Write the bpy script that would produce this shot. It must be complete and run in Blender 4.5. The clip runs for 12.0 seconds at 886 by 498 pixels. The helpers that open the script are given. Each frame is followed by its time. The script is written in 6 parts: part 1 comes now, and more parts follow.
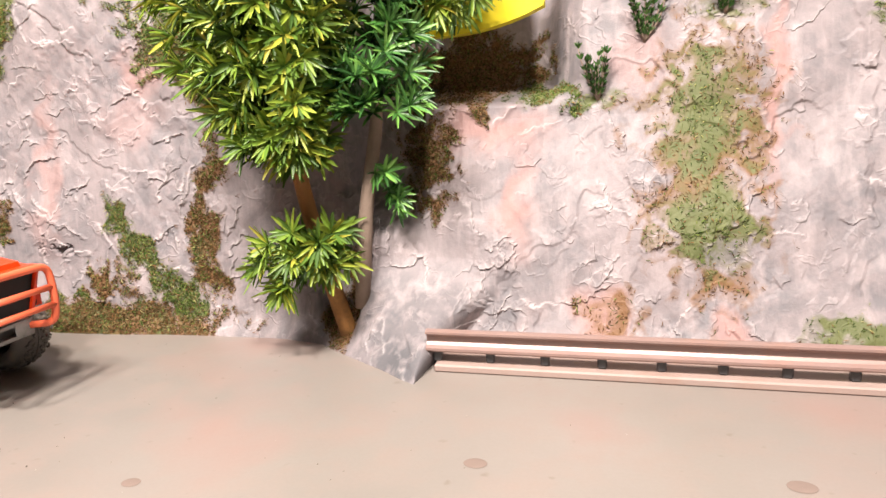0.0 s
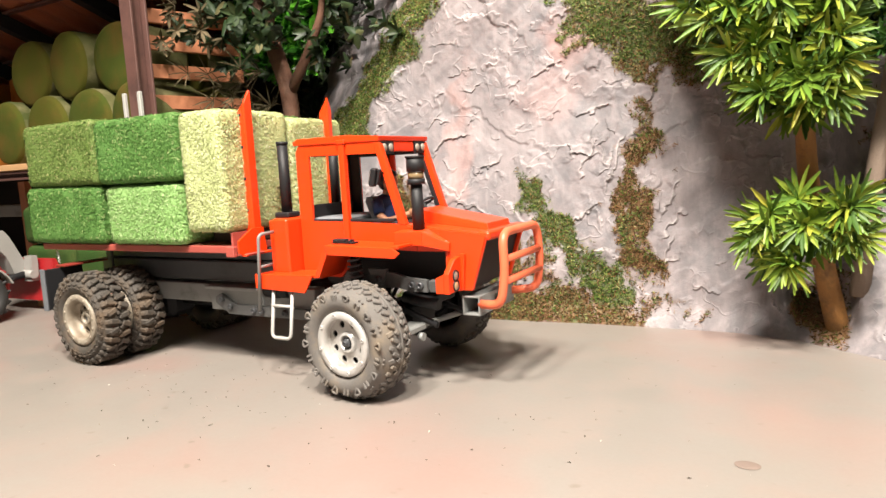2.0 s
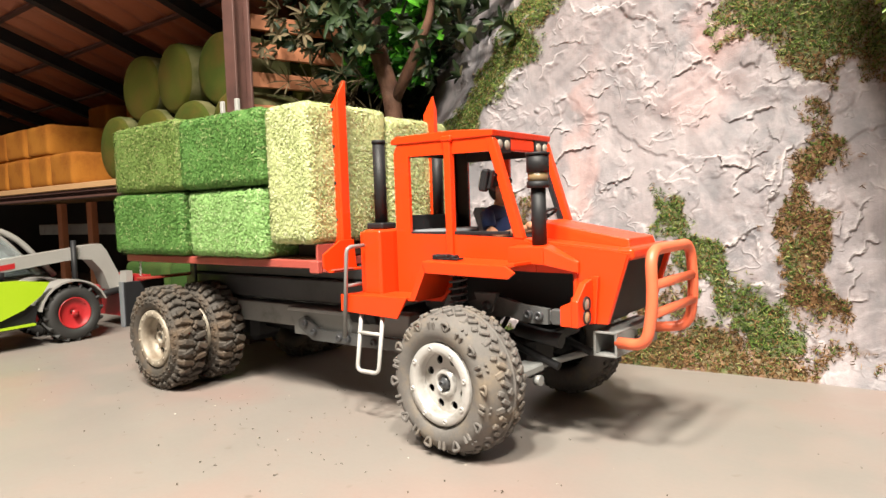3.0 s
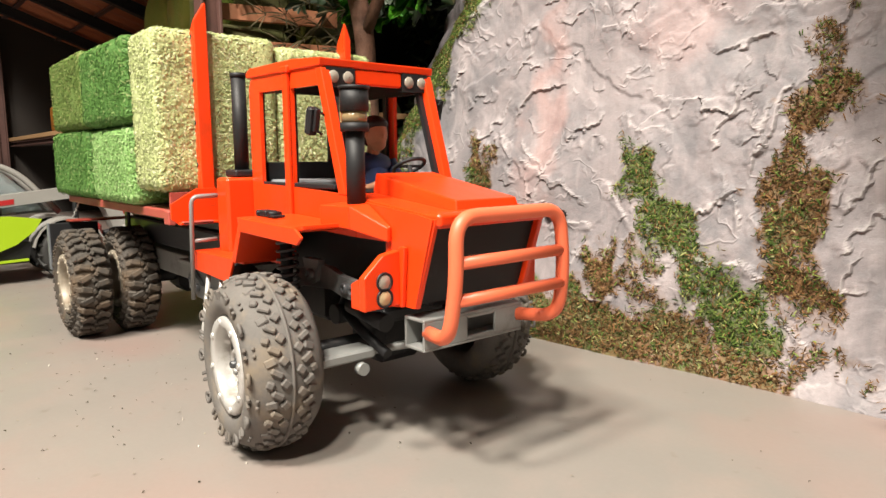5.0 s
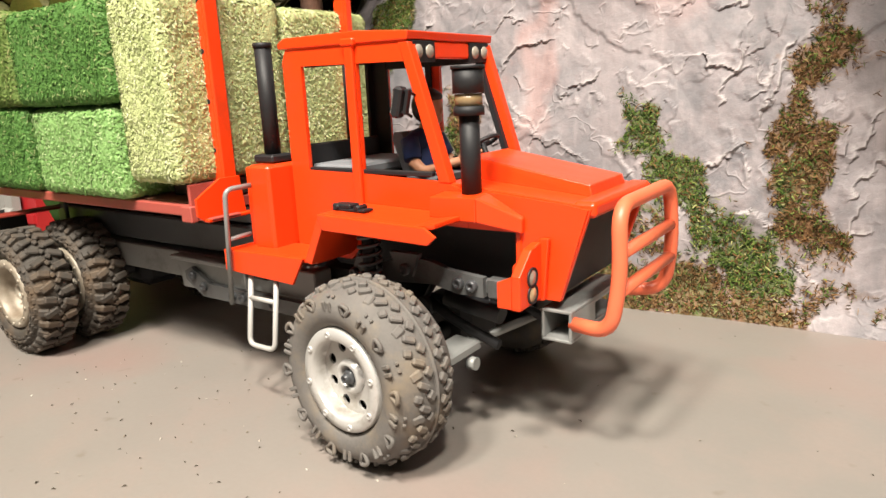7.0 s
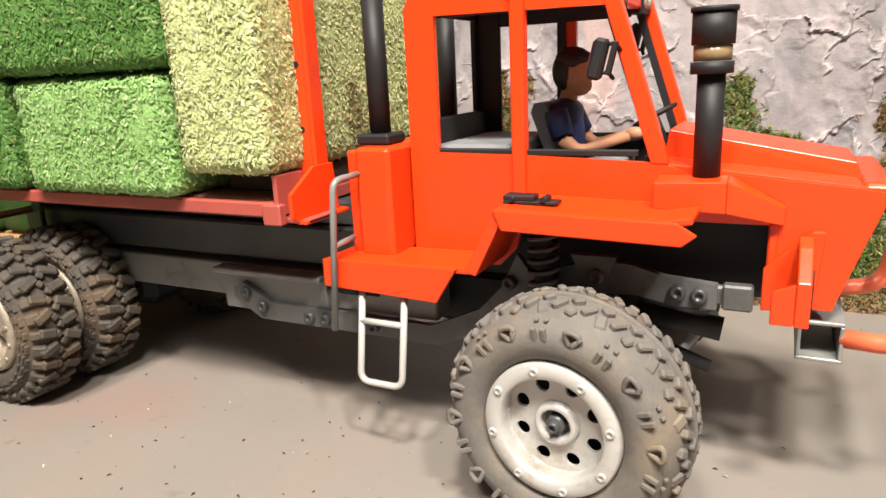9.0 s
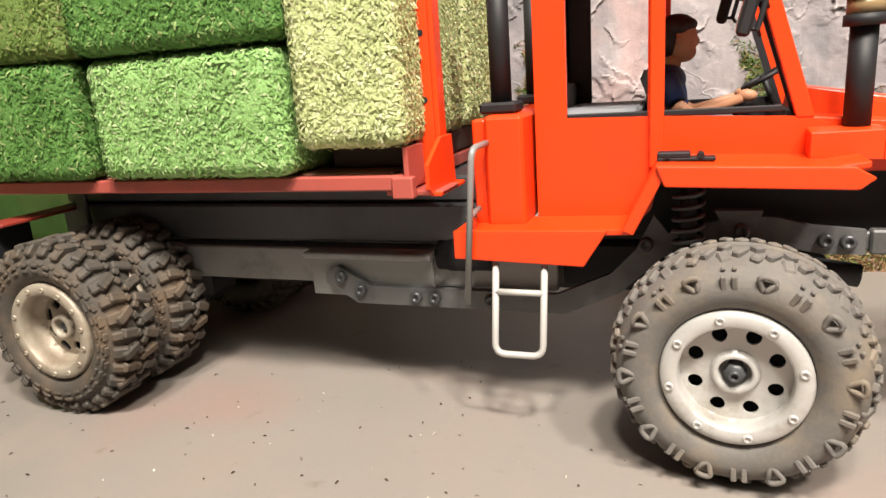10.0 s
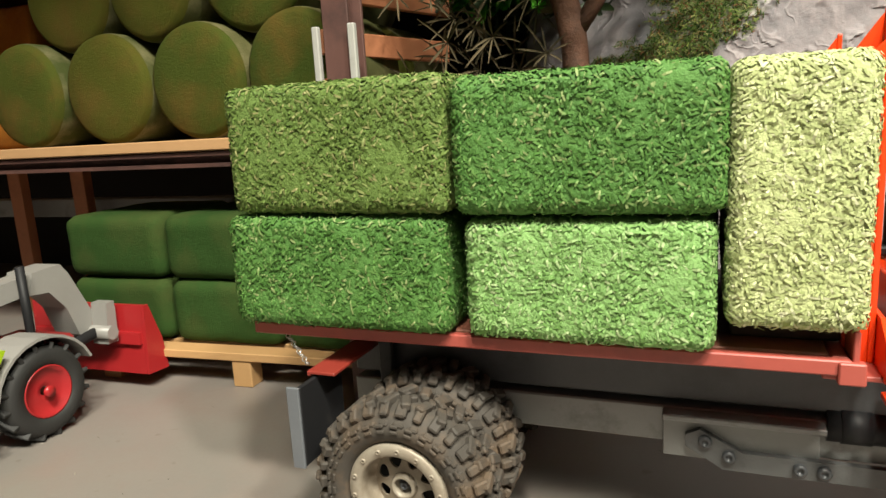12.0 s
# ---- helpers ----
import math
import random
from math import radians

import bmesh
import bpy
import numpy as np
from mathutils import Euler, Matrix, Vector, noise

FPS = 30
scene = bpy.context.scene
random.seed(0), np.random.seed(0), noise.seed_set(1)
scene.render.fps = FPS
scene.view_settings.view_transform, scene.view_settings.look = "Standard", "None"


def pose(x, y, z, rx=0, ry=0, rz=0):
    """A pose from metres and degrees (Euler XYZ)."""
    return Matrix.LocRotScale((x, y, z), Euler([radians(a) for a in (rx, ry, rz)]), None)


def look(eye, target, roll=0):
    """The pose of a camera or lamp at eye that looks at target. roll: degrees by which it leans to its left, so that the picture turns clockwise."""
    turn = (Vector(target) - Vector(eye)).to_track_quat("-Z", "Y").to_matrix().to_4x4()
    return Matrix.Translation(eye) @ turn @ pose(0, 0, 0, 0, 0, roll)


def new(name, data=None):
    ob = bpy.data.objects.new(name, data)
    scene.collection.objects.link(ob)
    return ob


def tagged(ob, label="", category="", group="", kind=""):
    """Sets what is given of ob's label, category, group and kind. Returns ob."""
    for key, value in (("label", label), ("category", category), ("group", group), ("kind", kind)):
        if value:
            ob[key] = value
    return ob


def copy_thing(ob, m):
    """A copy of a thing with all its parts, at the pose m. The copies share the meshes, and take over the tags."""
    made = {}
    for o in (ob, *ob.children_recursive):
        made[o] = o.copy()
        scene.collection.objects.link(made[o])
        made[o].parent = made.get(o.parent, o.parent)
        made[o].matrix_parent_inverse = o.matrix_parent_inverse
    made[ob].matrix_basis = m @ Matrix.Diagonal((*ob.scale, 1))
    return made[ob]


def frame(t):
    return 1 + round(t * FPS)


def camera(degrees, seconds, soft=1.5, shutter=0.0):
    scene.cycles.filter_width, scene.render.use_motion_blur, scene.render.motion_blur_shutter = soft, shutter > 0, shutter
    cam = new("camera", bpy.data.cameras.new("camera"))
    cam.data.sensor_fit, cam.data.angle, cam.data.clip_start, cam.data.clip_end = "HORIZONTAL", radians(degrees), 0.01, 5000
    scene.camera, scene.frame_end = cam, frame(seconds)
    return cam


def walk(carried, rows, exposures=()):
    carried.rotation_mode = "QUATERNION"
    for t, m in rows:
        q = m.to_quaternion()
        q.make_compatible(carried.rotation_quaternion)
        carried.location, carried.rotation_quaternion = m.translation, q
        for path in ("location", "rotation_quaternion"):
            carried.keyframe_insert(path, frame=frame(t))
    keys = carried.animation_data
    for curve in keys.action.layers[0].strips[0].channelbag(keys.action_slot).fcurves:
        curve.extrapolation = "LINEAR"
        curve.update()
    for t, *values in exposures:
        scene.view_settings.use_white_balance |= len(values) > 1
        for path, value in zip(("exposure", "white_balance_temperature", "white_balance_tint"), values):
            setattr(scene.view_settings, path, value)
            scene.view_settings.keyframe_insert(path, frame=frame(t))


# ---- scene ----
cam = camera(66.8, 12.0, soft=1.5)
PATH = [
    (0, (0.098, 0.044, 0.316), (-0.401, 1.938, -0.09), -2.5),
    (0.5, (-0.036, 0.037, 0.301), (-0.696, 1.896, -0.029), -2.1),
    (1, (-0.146, 0.014, 0.287), (-0.914, 1.839, 0.0), -2.3),
    (1.5, (-0.229, -0.009, 0.264), (-1.082, 1.778, -0.017), -2.5),
    (2, (-0.278, 0.001, 0.225), (-1.259, 1.726, -0.02), -3.1),
    (2.5, (-0.3, 0.036, 0.212), (-1.488, 1.639, 0.073), -1.5),
    (3, (-0.359, 0.103, 0.195), (-1.592, 1.673, 0.074), -1.9),
    (3.5, (-0.374, 0.154, 0.166), (-1.601, 1.725, 0.009), -2.3),
    (3.7, (-0.361, 0.171, 0.164), (-1.616, 1.721, 0.016), -2.2),
    (5.3, (-0.255, 0.351, 0.207), (-1.797, 1.599, -0.048), -0.8),
    (5.5, (-0.25, 0.353, 0.22), (-1.807, 1.588, -0.007), -1.0),
    (6, (-0.284, 0.31, 0.249), (-1.776, 1.616, -0.011), -1.0),
    (6.5, (-0.367, 0.242, 0.239), (-1.625, 1.756, -0.116), -1.8),
    (6.7, (-0.39, 0.234, 0.227), (-1.585, 1.786, -0.176), -2.2),
    (8.3, (-0.511, 0.291, 0.221), (-1.507, 1.935, -0.331), -2.7),
    (8.5, (-0.539, 0.274, 0.223), (-1.508, 1.939, -0.318), -2.5),
    (9, (-0.598, 0.245, 0.215), (-1.479, 1.966, -0.295), -2.8),
    (9.5, (-0.652, 0.215, 0.201), (-1.401, 2.001, -0.297), -3.5),
    (10, (-0.702, 0.2, 0.2), (-1.386, 2.011, -0.3), -4.1),
    (10.5, (-0.767, 0.185, 0.211), (-1.435, 2.015, -0.244), -3.8),
    (11, (-0.829, 0.176, 0.198), (-1.515, 2.002, -0.247), -3.7),
    (11.5, (-0.883, 0.175, 0.206), (-1.559, 2.002, -0.248), -3.5),
    (12, (-0.912, 0.162, 0.278), (-1.646, 1.984, -0.099), -3.3),
]
EXPOSURES = [(0.0, 0.87, 6500, 15), (1.5, 0.98, 6500, 10), (2.5, 0.98, 6500, 7), (3.5, 0.88, 6500, 6), (6.0, 0.71, 6500, 6), (9.0, 0.70, 6500, 8), (11.5, 0.55, 6500, 5), (12.0, 0.50, 6500, 0)]
walk(cam, [(t, look(eye, target, roll)) for t, eye, target, roll in PATH], EXPOSURES)

# ---------------------------------------------------------------- light
world = bpy.data.worlds.new("hall_world")
scene.world = world
world.use_nodes = True
world.node_tree.nodes["Background"].inputs[0].default_value = (1.0, 0.93, 0.85, 1)
world.node_tree.nodes["Background"].inputs[1].default_value = 0.02


def area_lamp(name, eye, target, size, power, color):
    data = bpy.data.lights.new(name, "AREA")
    data.shape, data.size, data.energy, data.color = "DISK", size, power, color
    ob = new(name, data)
    ob.matrix_world = look(eye, target)
    return ob


WARM = (1.0, 0.91, 0.815)
area_lamp("hall_lamp_middle", (0.40, -0.52, 2.1), (-0.3, 0.6, 0), 0.20, 38, WARM)
area_lamp("hall_lamp_near", (-0.28, -0.45, 2.1), (-0.5, 0.6, 0), 0.22, 42, WARM)
# added fill without a known source, thins the shrub's shadow on the rock
area_lamp("hall_lamp_west", (-0.66, -0.72, 2.1), (-0.5, 0.6, 0), 0.26, 32, WARM)
# broad added fill in place of diffuse room light, lifts the rock face
area_lamp("hall_panel_light", (0.0, -0.95, 2.42), (-0.30, 0.8, 0.1), 1.2, 24, WARM)


# ---------------------------------------------------------------- materials
def nodes_of(name):
    m = bpy.data.materials.new(name)
    m.use_nodes = True
    t = m.node_tree
    return m, t, t.nodes["Principled BSDF"]


def noise_node(t, scale, detail=4.0, rough=0.6, coord=None):
    n = t.nodes.new("ShaderNodeTexNoise")
    n.inputs["Scale"].default_value, n.inputs["Detail"].default_value, n.inputs["Roughness"].default_value = scale, detail, rough
    if coord:
        t.links.new(coord, n.inputs["Vector"])
    return n.outputs["Fac"]


def ramp_node(t, fac, stops):
    r = t.nodes.new("ShaderNodeValToRGB")
    e = r.color_ramp.elements
    while len(e) < len(stops):
        e.new(0.5)
    for el, (p, c) in zip(e, stops):
        el.position, el.color = p, (*c, 1) if len(c) == 3 else c
    t.links.new(fac, r.inputs[0])
    return r.outputs[0]


def mix_node(t, fac, a, b, kind="MIX"):
    m = t.nodes.new("ShaderNodeMix")
    m.data_type, m.blend_type = "RGBA", kind
    for sock, v in ((m.inputs[0], fac), (m.inputs[6], a), (m.inputs[7], b)):
        if isinstance(v, (int, float)):
            sock.default_value = v
        elif isinstance(v, tuple):
            sock.default_value = (*v, 1)
        else:
            t.links.new(v, sock)
    return m.outputs[2]


def math_node(t, op, a, b=0.0):
    m = t.nodes.new("ShaderNodeMath")
    m.operation = op
    for sock, v in ((m.inputs[0], a), (m.inputs[1], b)):
        if isinstance(v, (int, float)):
            sock.default_value = v
        else:
            t.links.new(v, sock)
    return m.outputs[0]


def bump_node(t, bsdf, height, strength, dist):
    b = t.nodes.new("ShaderNodeBump")
    b.inputs["Strength"].default_value, b.inputs["Distance"].default_value = strength, dist
    t.links.new(height, b.inputs["Height"])
    t.links.new(b.outputs[0], bsdf.inputs["Normal"])


def coords(t):
    return t.nodes.new("ShaderNodeTexCoord").outputs["Object"]


def surface(name, c1, c2, rough=0.5, metal=0.0, s1=30, s2=350, bump=0.15, dist=0.0004, dirt=None, dirt_at=0.62, rough_var=0.15, spec=0.5):
    """Two-scale mottled surface; dirt: a colour that gathers in blotches."""
    m, t, b = nodes_of(name)
    co = coords(t)
    big, fine = noise_node(t, s1, 5, 0.6, co), noise_node(t, s2, 3, 0.6, co)
    col = mix_node(t, math_node(t, "ADD", math_node(t, "MULTIPLY", big, 0.7), math_node(t, "MULTIPLY", fine, 0.3)), c1, c2)
    if dirt:
        d = noise_node(t, s1 * 0.7, 8, 0.7, co)
        f = ramp_node(t, d, [(dirt_at - 0.12, (0, 0, 0)), (dirt_at + 0.12, (1, 1, 1))])
        col = mix_node(t, f, col, dirt)
    t.links.new(col, b.inputs["Base Color"])
    r = math_node(t, "ADD", rough - rough_var / 2, math_node(t, "MULTIPLY", big, rough_var))
    t.links.new(r, b.inputs["Roughness"])
    b.inputs["Metallic"].default_value = metal
    b.inputs["Specular IOR Level"].default_value = spec
    bump_node(t, b, fine, bump, dist)
    return m


def islands(name, stops, rough=0.6, spec=0.3, s=300):
    """Leaves, straw and chips: a colour drawn for each island of the mesh."""
    m, t, b = nodes_of(name)
    g = t.nodes.new("ShaderNodeNewGeometry")
    n = noise_node(t, s, 2, 0.5, coords(t))
    col = ramp_node(t, g.outputs["Random Per Island"], stops)
    col = mix_node(t, math_node(t, "MULTIPLY", n, 0.34), col, (0.02, 0.03, 0.01), "MIX")
    t.links.new(col, b.inputs["Base Color"])
    b.inputs["Roughness"].default_value, b.inputs["Specular IOR Level"].default_value = rough, spec
    return m


def floor_material():
    m, t, b = nodes_of("painted_board_floor")
    co = coords(t)
    big, mid, fine = noise_node(t, 2.2, 5, 0.55, co), noise_node(t, 14, 6, 0.65, co), noise_node(t, 260, 3, 0.6, co)
    col = mix_node(t, ramp_node(t, big, [(0.35, (0, 0, 0)), (0.65, (1, 1, 1))]), (0.220, 0.202, 0.182), (0.268, 0.240, 0.216))
    col = mix_node(t, ramp_node(t, mid, [(0.45, (0, 0, 0)), (0.75, (1, 1, 1))]), col, (0.272, 0.222, 0.196))
    # pink blotches: stain and the truck's reddish reflection, both mixed into the colour
    col = mix_node(t, ramp_node(t, noise_node(t, 4.2, 4, 0.5, co), [(0.52, (0, 0, 0)), (0.68, (0.8, 0.8, 0.8))]), col, (0.295, 0.203, 0.178))
    col = mix_node(t, math_node(t, "MULTIPLY", fine, 0.25), col, (0.16, 0.140, 0.124))
    spots = noise_node(t, 55, 2, 0.4, co)
    col = mix_node(t, ramp_node(t, spots, [(0.70, (0, 0, 0)), (0.78, (0.6, 0.6, 0.6))]), col, (0.17, 0.14, 0.115))
    t.links.new(col, b.inputs["Base Color"])
    t.links.new(math_node(t, "ADD", 0.30, math_node(t, "MULTIPLY", mid, 0.22)), b.inputs["Roughness"])
    bump_node(t, b, mid, 0.12, 0.002)
    return m


def rock_material():
    m, t, b = nodes_of("painted_plaster_rock")
    co = coords(t)
    at = t.nodes.new("ShaderNodeAttribute")
    at.attribute_name = "paint"
    sep = t.nodes.new("ShaderNodeSeparateColor")
    t.links.new(at.outputs["Color"], sep.inputs[0])
    big, mid, fine = noise_node(t, 9, 6, 0.6, co), noise_node(t, 45, 6, 0.65, co), noise_node(t, 420, 4, 0.6, co)
    col = mix_node(t, ramp_node(t, big, [(0.36, (0, 0, 0)), (0.62, (1, 1, 1))]), (0.172, 0.164, 0.175), (0.262, 0.230, 0.236))
    col = mix_node(t, ramp_node(t, mid, [(0.42, (0, 0, 0)), (0.70, (0.8, 0.8, 0.8))]), col, (0.330, 0.282, 0.286))
    col = mix_node(t, math_node(t, "MULTIPLY", fine, 0.25), col, (0.19, 0.172, 0.17))
    # grey wash and painted shade, spread by the paint's alpha
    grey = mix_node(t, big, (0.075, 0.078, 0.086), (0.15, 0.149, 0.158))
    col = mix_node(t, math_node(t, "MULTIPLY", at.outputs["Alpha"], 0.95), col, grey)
    stretch = t.nodes.new("ShaderNodeMapping")
    stretch.inputs["Scale"].default_value = (1.0, 1.0, 0.16)
    t.links.new(co, stretch.inputs["Vector"])
    wash = noise_node(t, 38, 5, 0.6, stretch.outputs[0])
    col = mix_node(t, ramp_node(t, wash, [(0.50, (0, 0, 0)), (0.72, (0.55, 0.55, 0.55))]), col, (0.44, 0.38, 0.38))
    col = mix_node(t, ramp_node(t, wash, [(0.28, (0.5, 0.5, 0.5)), (0.44, (0, 0, 0))]), col, (0.13, 0.128, 0.138))
    bend = t.nodes.new("ShaderNodeVectorMath")
    bend.operation = "MULTIPLY_ADD"
    wob = t.nodes.new("ShaderNodeTexNoise")
    wob.inputs["Scale"].default_value, wob.inputs["Detail"].default_value = 17, 3
    t.links.new(co, wob.inputs["Vector"])
    t.links.new(wob.outputs["Color"], bend.inputs[0])
    bend.inputs[1].default_value = (0.09, 0.09, 0.09)
    t.links.new(co, bend.inputs[2])

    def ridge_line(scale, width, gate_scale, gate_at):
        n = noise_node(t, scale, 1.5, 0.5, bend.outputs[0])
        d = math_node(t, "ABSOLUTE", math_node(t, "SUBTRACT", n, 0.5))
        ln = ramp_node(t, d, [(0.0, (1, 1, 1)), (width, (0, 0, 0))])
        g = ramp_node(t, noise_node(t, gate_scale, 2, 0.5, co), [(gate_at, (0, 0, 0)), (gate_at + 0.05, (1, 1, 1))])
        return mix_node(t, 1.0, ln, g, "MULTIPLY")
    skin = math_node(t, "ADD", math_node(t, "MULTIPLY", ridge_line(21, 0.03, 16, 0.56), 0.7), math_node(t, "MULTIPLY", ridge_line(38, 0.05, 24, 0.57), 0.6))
    # ridge lines mixed paler, as dry-brush highlights painted into the colour
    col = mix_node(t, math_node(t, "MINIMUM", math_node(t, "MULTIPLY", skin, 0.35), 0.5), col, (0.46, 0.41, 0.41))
    lip = t.nodes.new("ShaderNodeAttribute")
    lip.attribute_name = "crest"
    # raised flake edges get a pale painted highlight as well
    dry = math_node(t, "MULTIPLY", lip.outputs["Fac"], ramp_node(t, mid, [(0.35, (0.1, 0.1, 0.1)), (0.6, (0.85, 0.85, 0.85))]))
    col = mix_node(t, dry, col, (0.52, 0.475, 0.47))
    rag = math_node(t, "ADD", math_node(t, "MULTIPLY", fine, 0.4), -0.2)

    def worn(channel, sharp=5.0, low=0.46):
        f = math_node(t, "ADD", channel, rag)
        n = t.nodes.new("ShaderNodeMapRange")
        t.links.new(f, n.inputs[0])
        n.inputs[1].default_value, n.inputs[2].default_value = low, low + 1.0 / sharp
        return n.outputs[0]
    col = mix_node(t, math_node(t, "MULTIPLY", worn(sep.outputs[2], 1.3, 0.22), 0.46), col, (0.46, 0.215, 0.175))
    brown = mix_node(t, fine, (0.13, 0.066, 0.030), (0.25, 0.135, 0.066))
    col = mix_node(t, worn(sep.outputs[1], 1.7, 0.26), col, brown)
    green = mix_node(t, mid, (0.06, 0.082, 0.026), (0.16, 0.17, 0.07))
    col = mix_node(t, worn(sep.outputs[0], 1.7, 0.26), col, green)
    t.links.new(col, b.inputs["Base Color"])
    b.inputs["Roughness"].default_value = 0.62
    b.inputs["Specular IOR Level"].default_value = 0.35
    bump_node(t, b, math_node(t, "ADD", math_node(t, "ADD", mid, math_node(t, "MULTIPLY", fine, 0.5)), math_node(t, "MULTIPLY", skin, 1.6)), 0.55, 0.0016)
    return m


M = {}
M["floor"] = floor_material()
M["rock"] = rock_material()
M["orange"] = surface("orange_enamel", (0.82, 0.054, 0.006), (0.70, 0.042, 0.005), 0.32, 0, 18, 75, 0.16, 0.0014, (0.46, 0.045, 0.012), 0.68)
M["orange_dusty"] = surface("dusty_orange_tube", (0.78, 0.13, 0.05), (0.70, 0.16, 0.08), 0.42, 0, 40, 500, 0.08, 0.0004)
M["red_bed"] = surface("faded_red_steel", (0.33, 0.055, 0.042), (0.42, 0.10, 0.075), 0.45, 0, 25, 400, 0.1, 0.0003, (0.25, 0.06, 0.05), 0.6)
M["flap"] = surface("blue_grey_flap", (0.10, 0.11, 0.125), (0.17, 0.18, 0.195), 0.5, 0, 30, 400, 0.2, 0.0004, (0.28, 0.28, 0.28), 0.66)
M["red_dark"] = surface("dark_red_steel_strip", (0.20, 0.020, 0.014), (0.28, 0.045, 0.03), 0.45, 0, 25, 400, 0.1, 0.0003)
M["dark_plank"] = surface("dark_packing_wood", (0.03, 0.018, 0.013), (0.06, 0.035, 0.025), 0.7, 0, 60, 500, 0.3, 0.0006)
M["plank"] = surface("bed_plank_wood", (0.16, 0.055, 0.035), (0.26, 0.10, 0.06), 0.6, 0, 60, 500, 0.3, 0.0006)
M["black"] = surface("black_plastic", (0.008, 0.008, 0.009), (0.018, 0.018, 0.020), 0.56, 0, 40, 500, 0.1, 0.0003, (0.05, 0.045, 0.04), 0.72, spec=0.35)
M["chassis"] = surface("dark_grey_chassis", (0.040, 0.042, 0.046), (0.085, 0.089, 0.094), 0.36, 0.1, 20, 400, 0.1, 0.0004, (0.03, 0.03, 0.03), 0.62)
M["steel"] = surface("grey_painted_steel", (0.20, 0.205, 0.20), (0.28, 0.285, 0.275), 0.42, 0.15, 40, 500, 0.1, 0.0003, (0.10, 0.095, 0.09), 0.64)
M["bright"] = surface("bright_metal", (0.55, 0.54, 0.52), (0.72, 0.71, 0.69), 0.3, 0.85, 60, 600, 0.1, 0.0003, (0.25, 0.22, 0.19), 0.66)
M["rim"] = surface("cast_cream_rim", (0.44, 0.43, 0.41), (0.56, 0.55, 0.53), 0.36, 0.3, 60, 500, 0.12, 0.0003, (0.29, 0.255, 0.21), 0.64)
M["rim_dusty"] = surface("dusty_tan_rim", (0.27, 0.235, 0.185), (0.37, 0.325, 0.26), 0.5, 0.2, 60, 500, 0.12, 0.0003, (0.22, 0.17, 0.12), 0.58)
M["tyre"] = surface("dusty_rubber_tyre", (0.075, 0.070, 0.066), (0.195, 0.180, 0.164), 0.75, 0, 50, 500, 0.3, 0.0006, (0.205, 0.165, 0.12), 0.60, spec=0.3)
M["tyre_dark"] = surface("muddy_rubber_tyre", (0.032, 0.029, 0.026), (0.095, 0.082, 0.068), 0.68, 0, 50, 500, 0.3, 0.0006, (0.125, 0.088, 0.058), 0.58, spec=0.3)
M["frame_grey"] = surface("dark_frame_paint", (0.075, 0.077, 0.078), (0.13, 0.132, 0.13), 0.40, 0.1, 40, 500, 0.1, 0.0003, (0.035, 0.033, 0.03), 0.62)
M["pale_wire"] = surface("pale_painted_wire", (0.38, 0.37, 0.35), (0.48, 0.47, 0.445), 0.45, 0.1, 60, 600, 0.1, 0.0003, (0.3, 0.28, 0.25), 0.68)
M["bowl"] = surface("cloudy_brown_bowl", (0.20, 0.135, 0.065), (0.30, 0.215, 0.115), 0.25, 0.0, 120, 500, 0.1, 0.0003)
M["seat"] = surface("grey_seat_cover", (0.13, 0.14, 0.15), (0.22, 0.23, 0.245), 0.8, 0, 60, 600, 0.3, 0.0005)
M["mirror"] = surface("silvered_mirror", (0.80, 0.80, 0.79), (0.86, 0.86, 0.85), 0.08, 1.0, 200, 800, 0.02, 0.0001, rough_var=0.04)
M["lamp_glass"] = surface("cloudy_lamp_glass", (0.27, 0.245, 0.20), (0.38, 0.345, 0.29), 0.15, 0.1, 200, 800, 0.3, 0.0004)
M["amber"] = surface("amber_lens", (0.42, 0.30, 0.16), (0.52, 0.40, 0.24), 0.2, 0.0, 80, 500, 0.1, 0.0003)


def doll_material():
    """One painted figure: hair, face, shirt and arms told apart by height and reach."""
    m, t, b = nodes_of("painted_plastic_figure")
    at = t.nodes.new("ShaderNodeAttribute")
    at.attribute_name = "paint"
    n = noise_node(t, 300, 3, 0.5, coords(t))
    t.links.new(mix_node(t, math_node(t, "MULTIPLY", n, 0.2), at.outputs["Color"], (0.02, 0.02, 0.02)), b.inputs["Base Color"])
    b.inputs["Roughness"].default_value = 0.55
    return m


M["doll"] = doll_material()


# ---------------------------------------------------------------- mesh helpers
def hull_box(bm, x0, x1, y0, y1, z0, z1, b=0.001, m=None):
    """A box with chamfered edges."""
    c = Vector(((x0 + x1) / 2, (y0 + y1) / 2, (z0 + z1) / 2))
    h = Vector((abs(x1 - x0) / 2, abs(y1 - y0) / 2, abs(z1 - z0) / 2))
    b = min(b, 0.45 * min(h))
    vs = []
    for sx in (-1, 1):
        for sy in (-1, 1):
            for sz in (-1, 1):
                for k in range(3):
                    d = [h[i] - (0 if i == k else b) for i in range(3)]
                    p = c + Vector((sx * d[0], sy * d[1], sz * d[2]))
                    vs.append(bm.verts.new(m @ p if m else p))
    bmesh.ops.convex_hull(bm, input=vs)


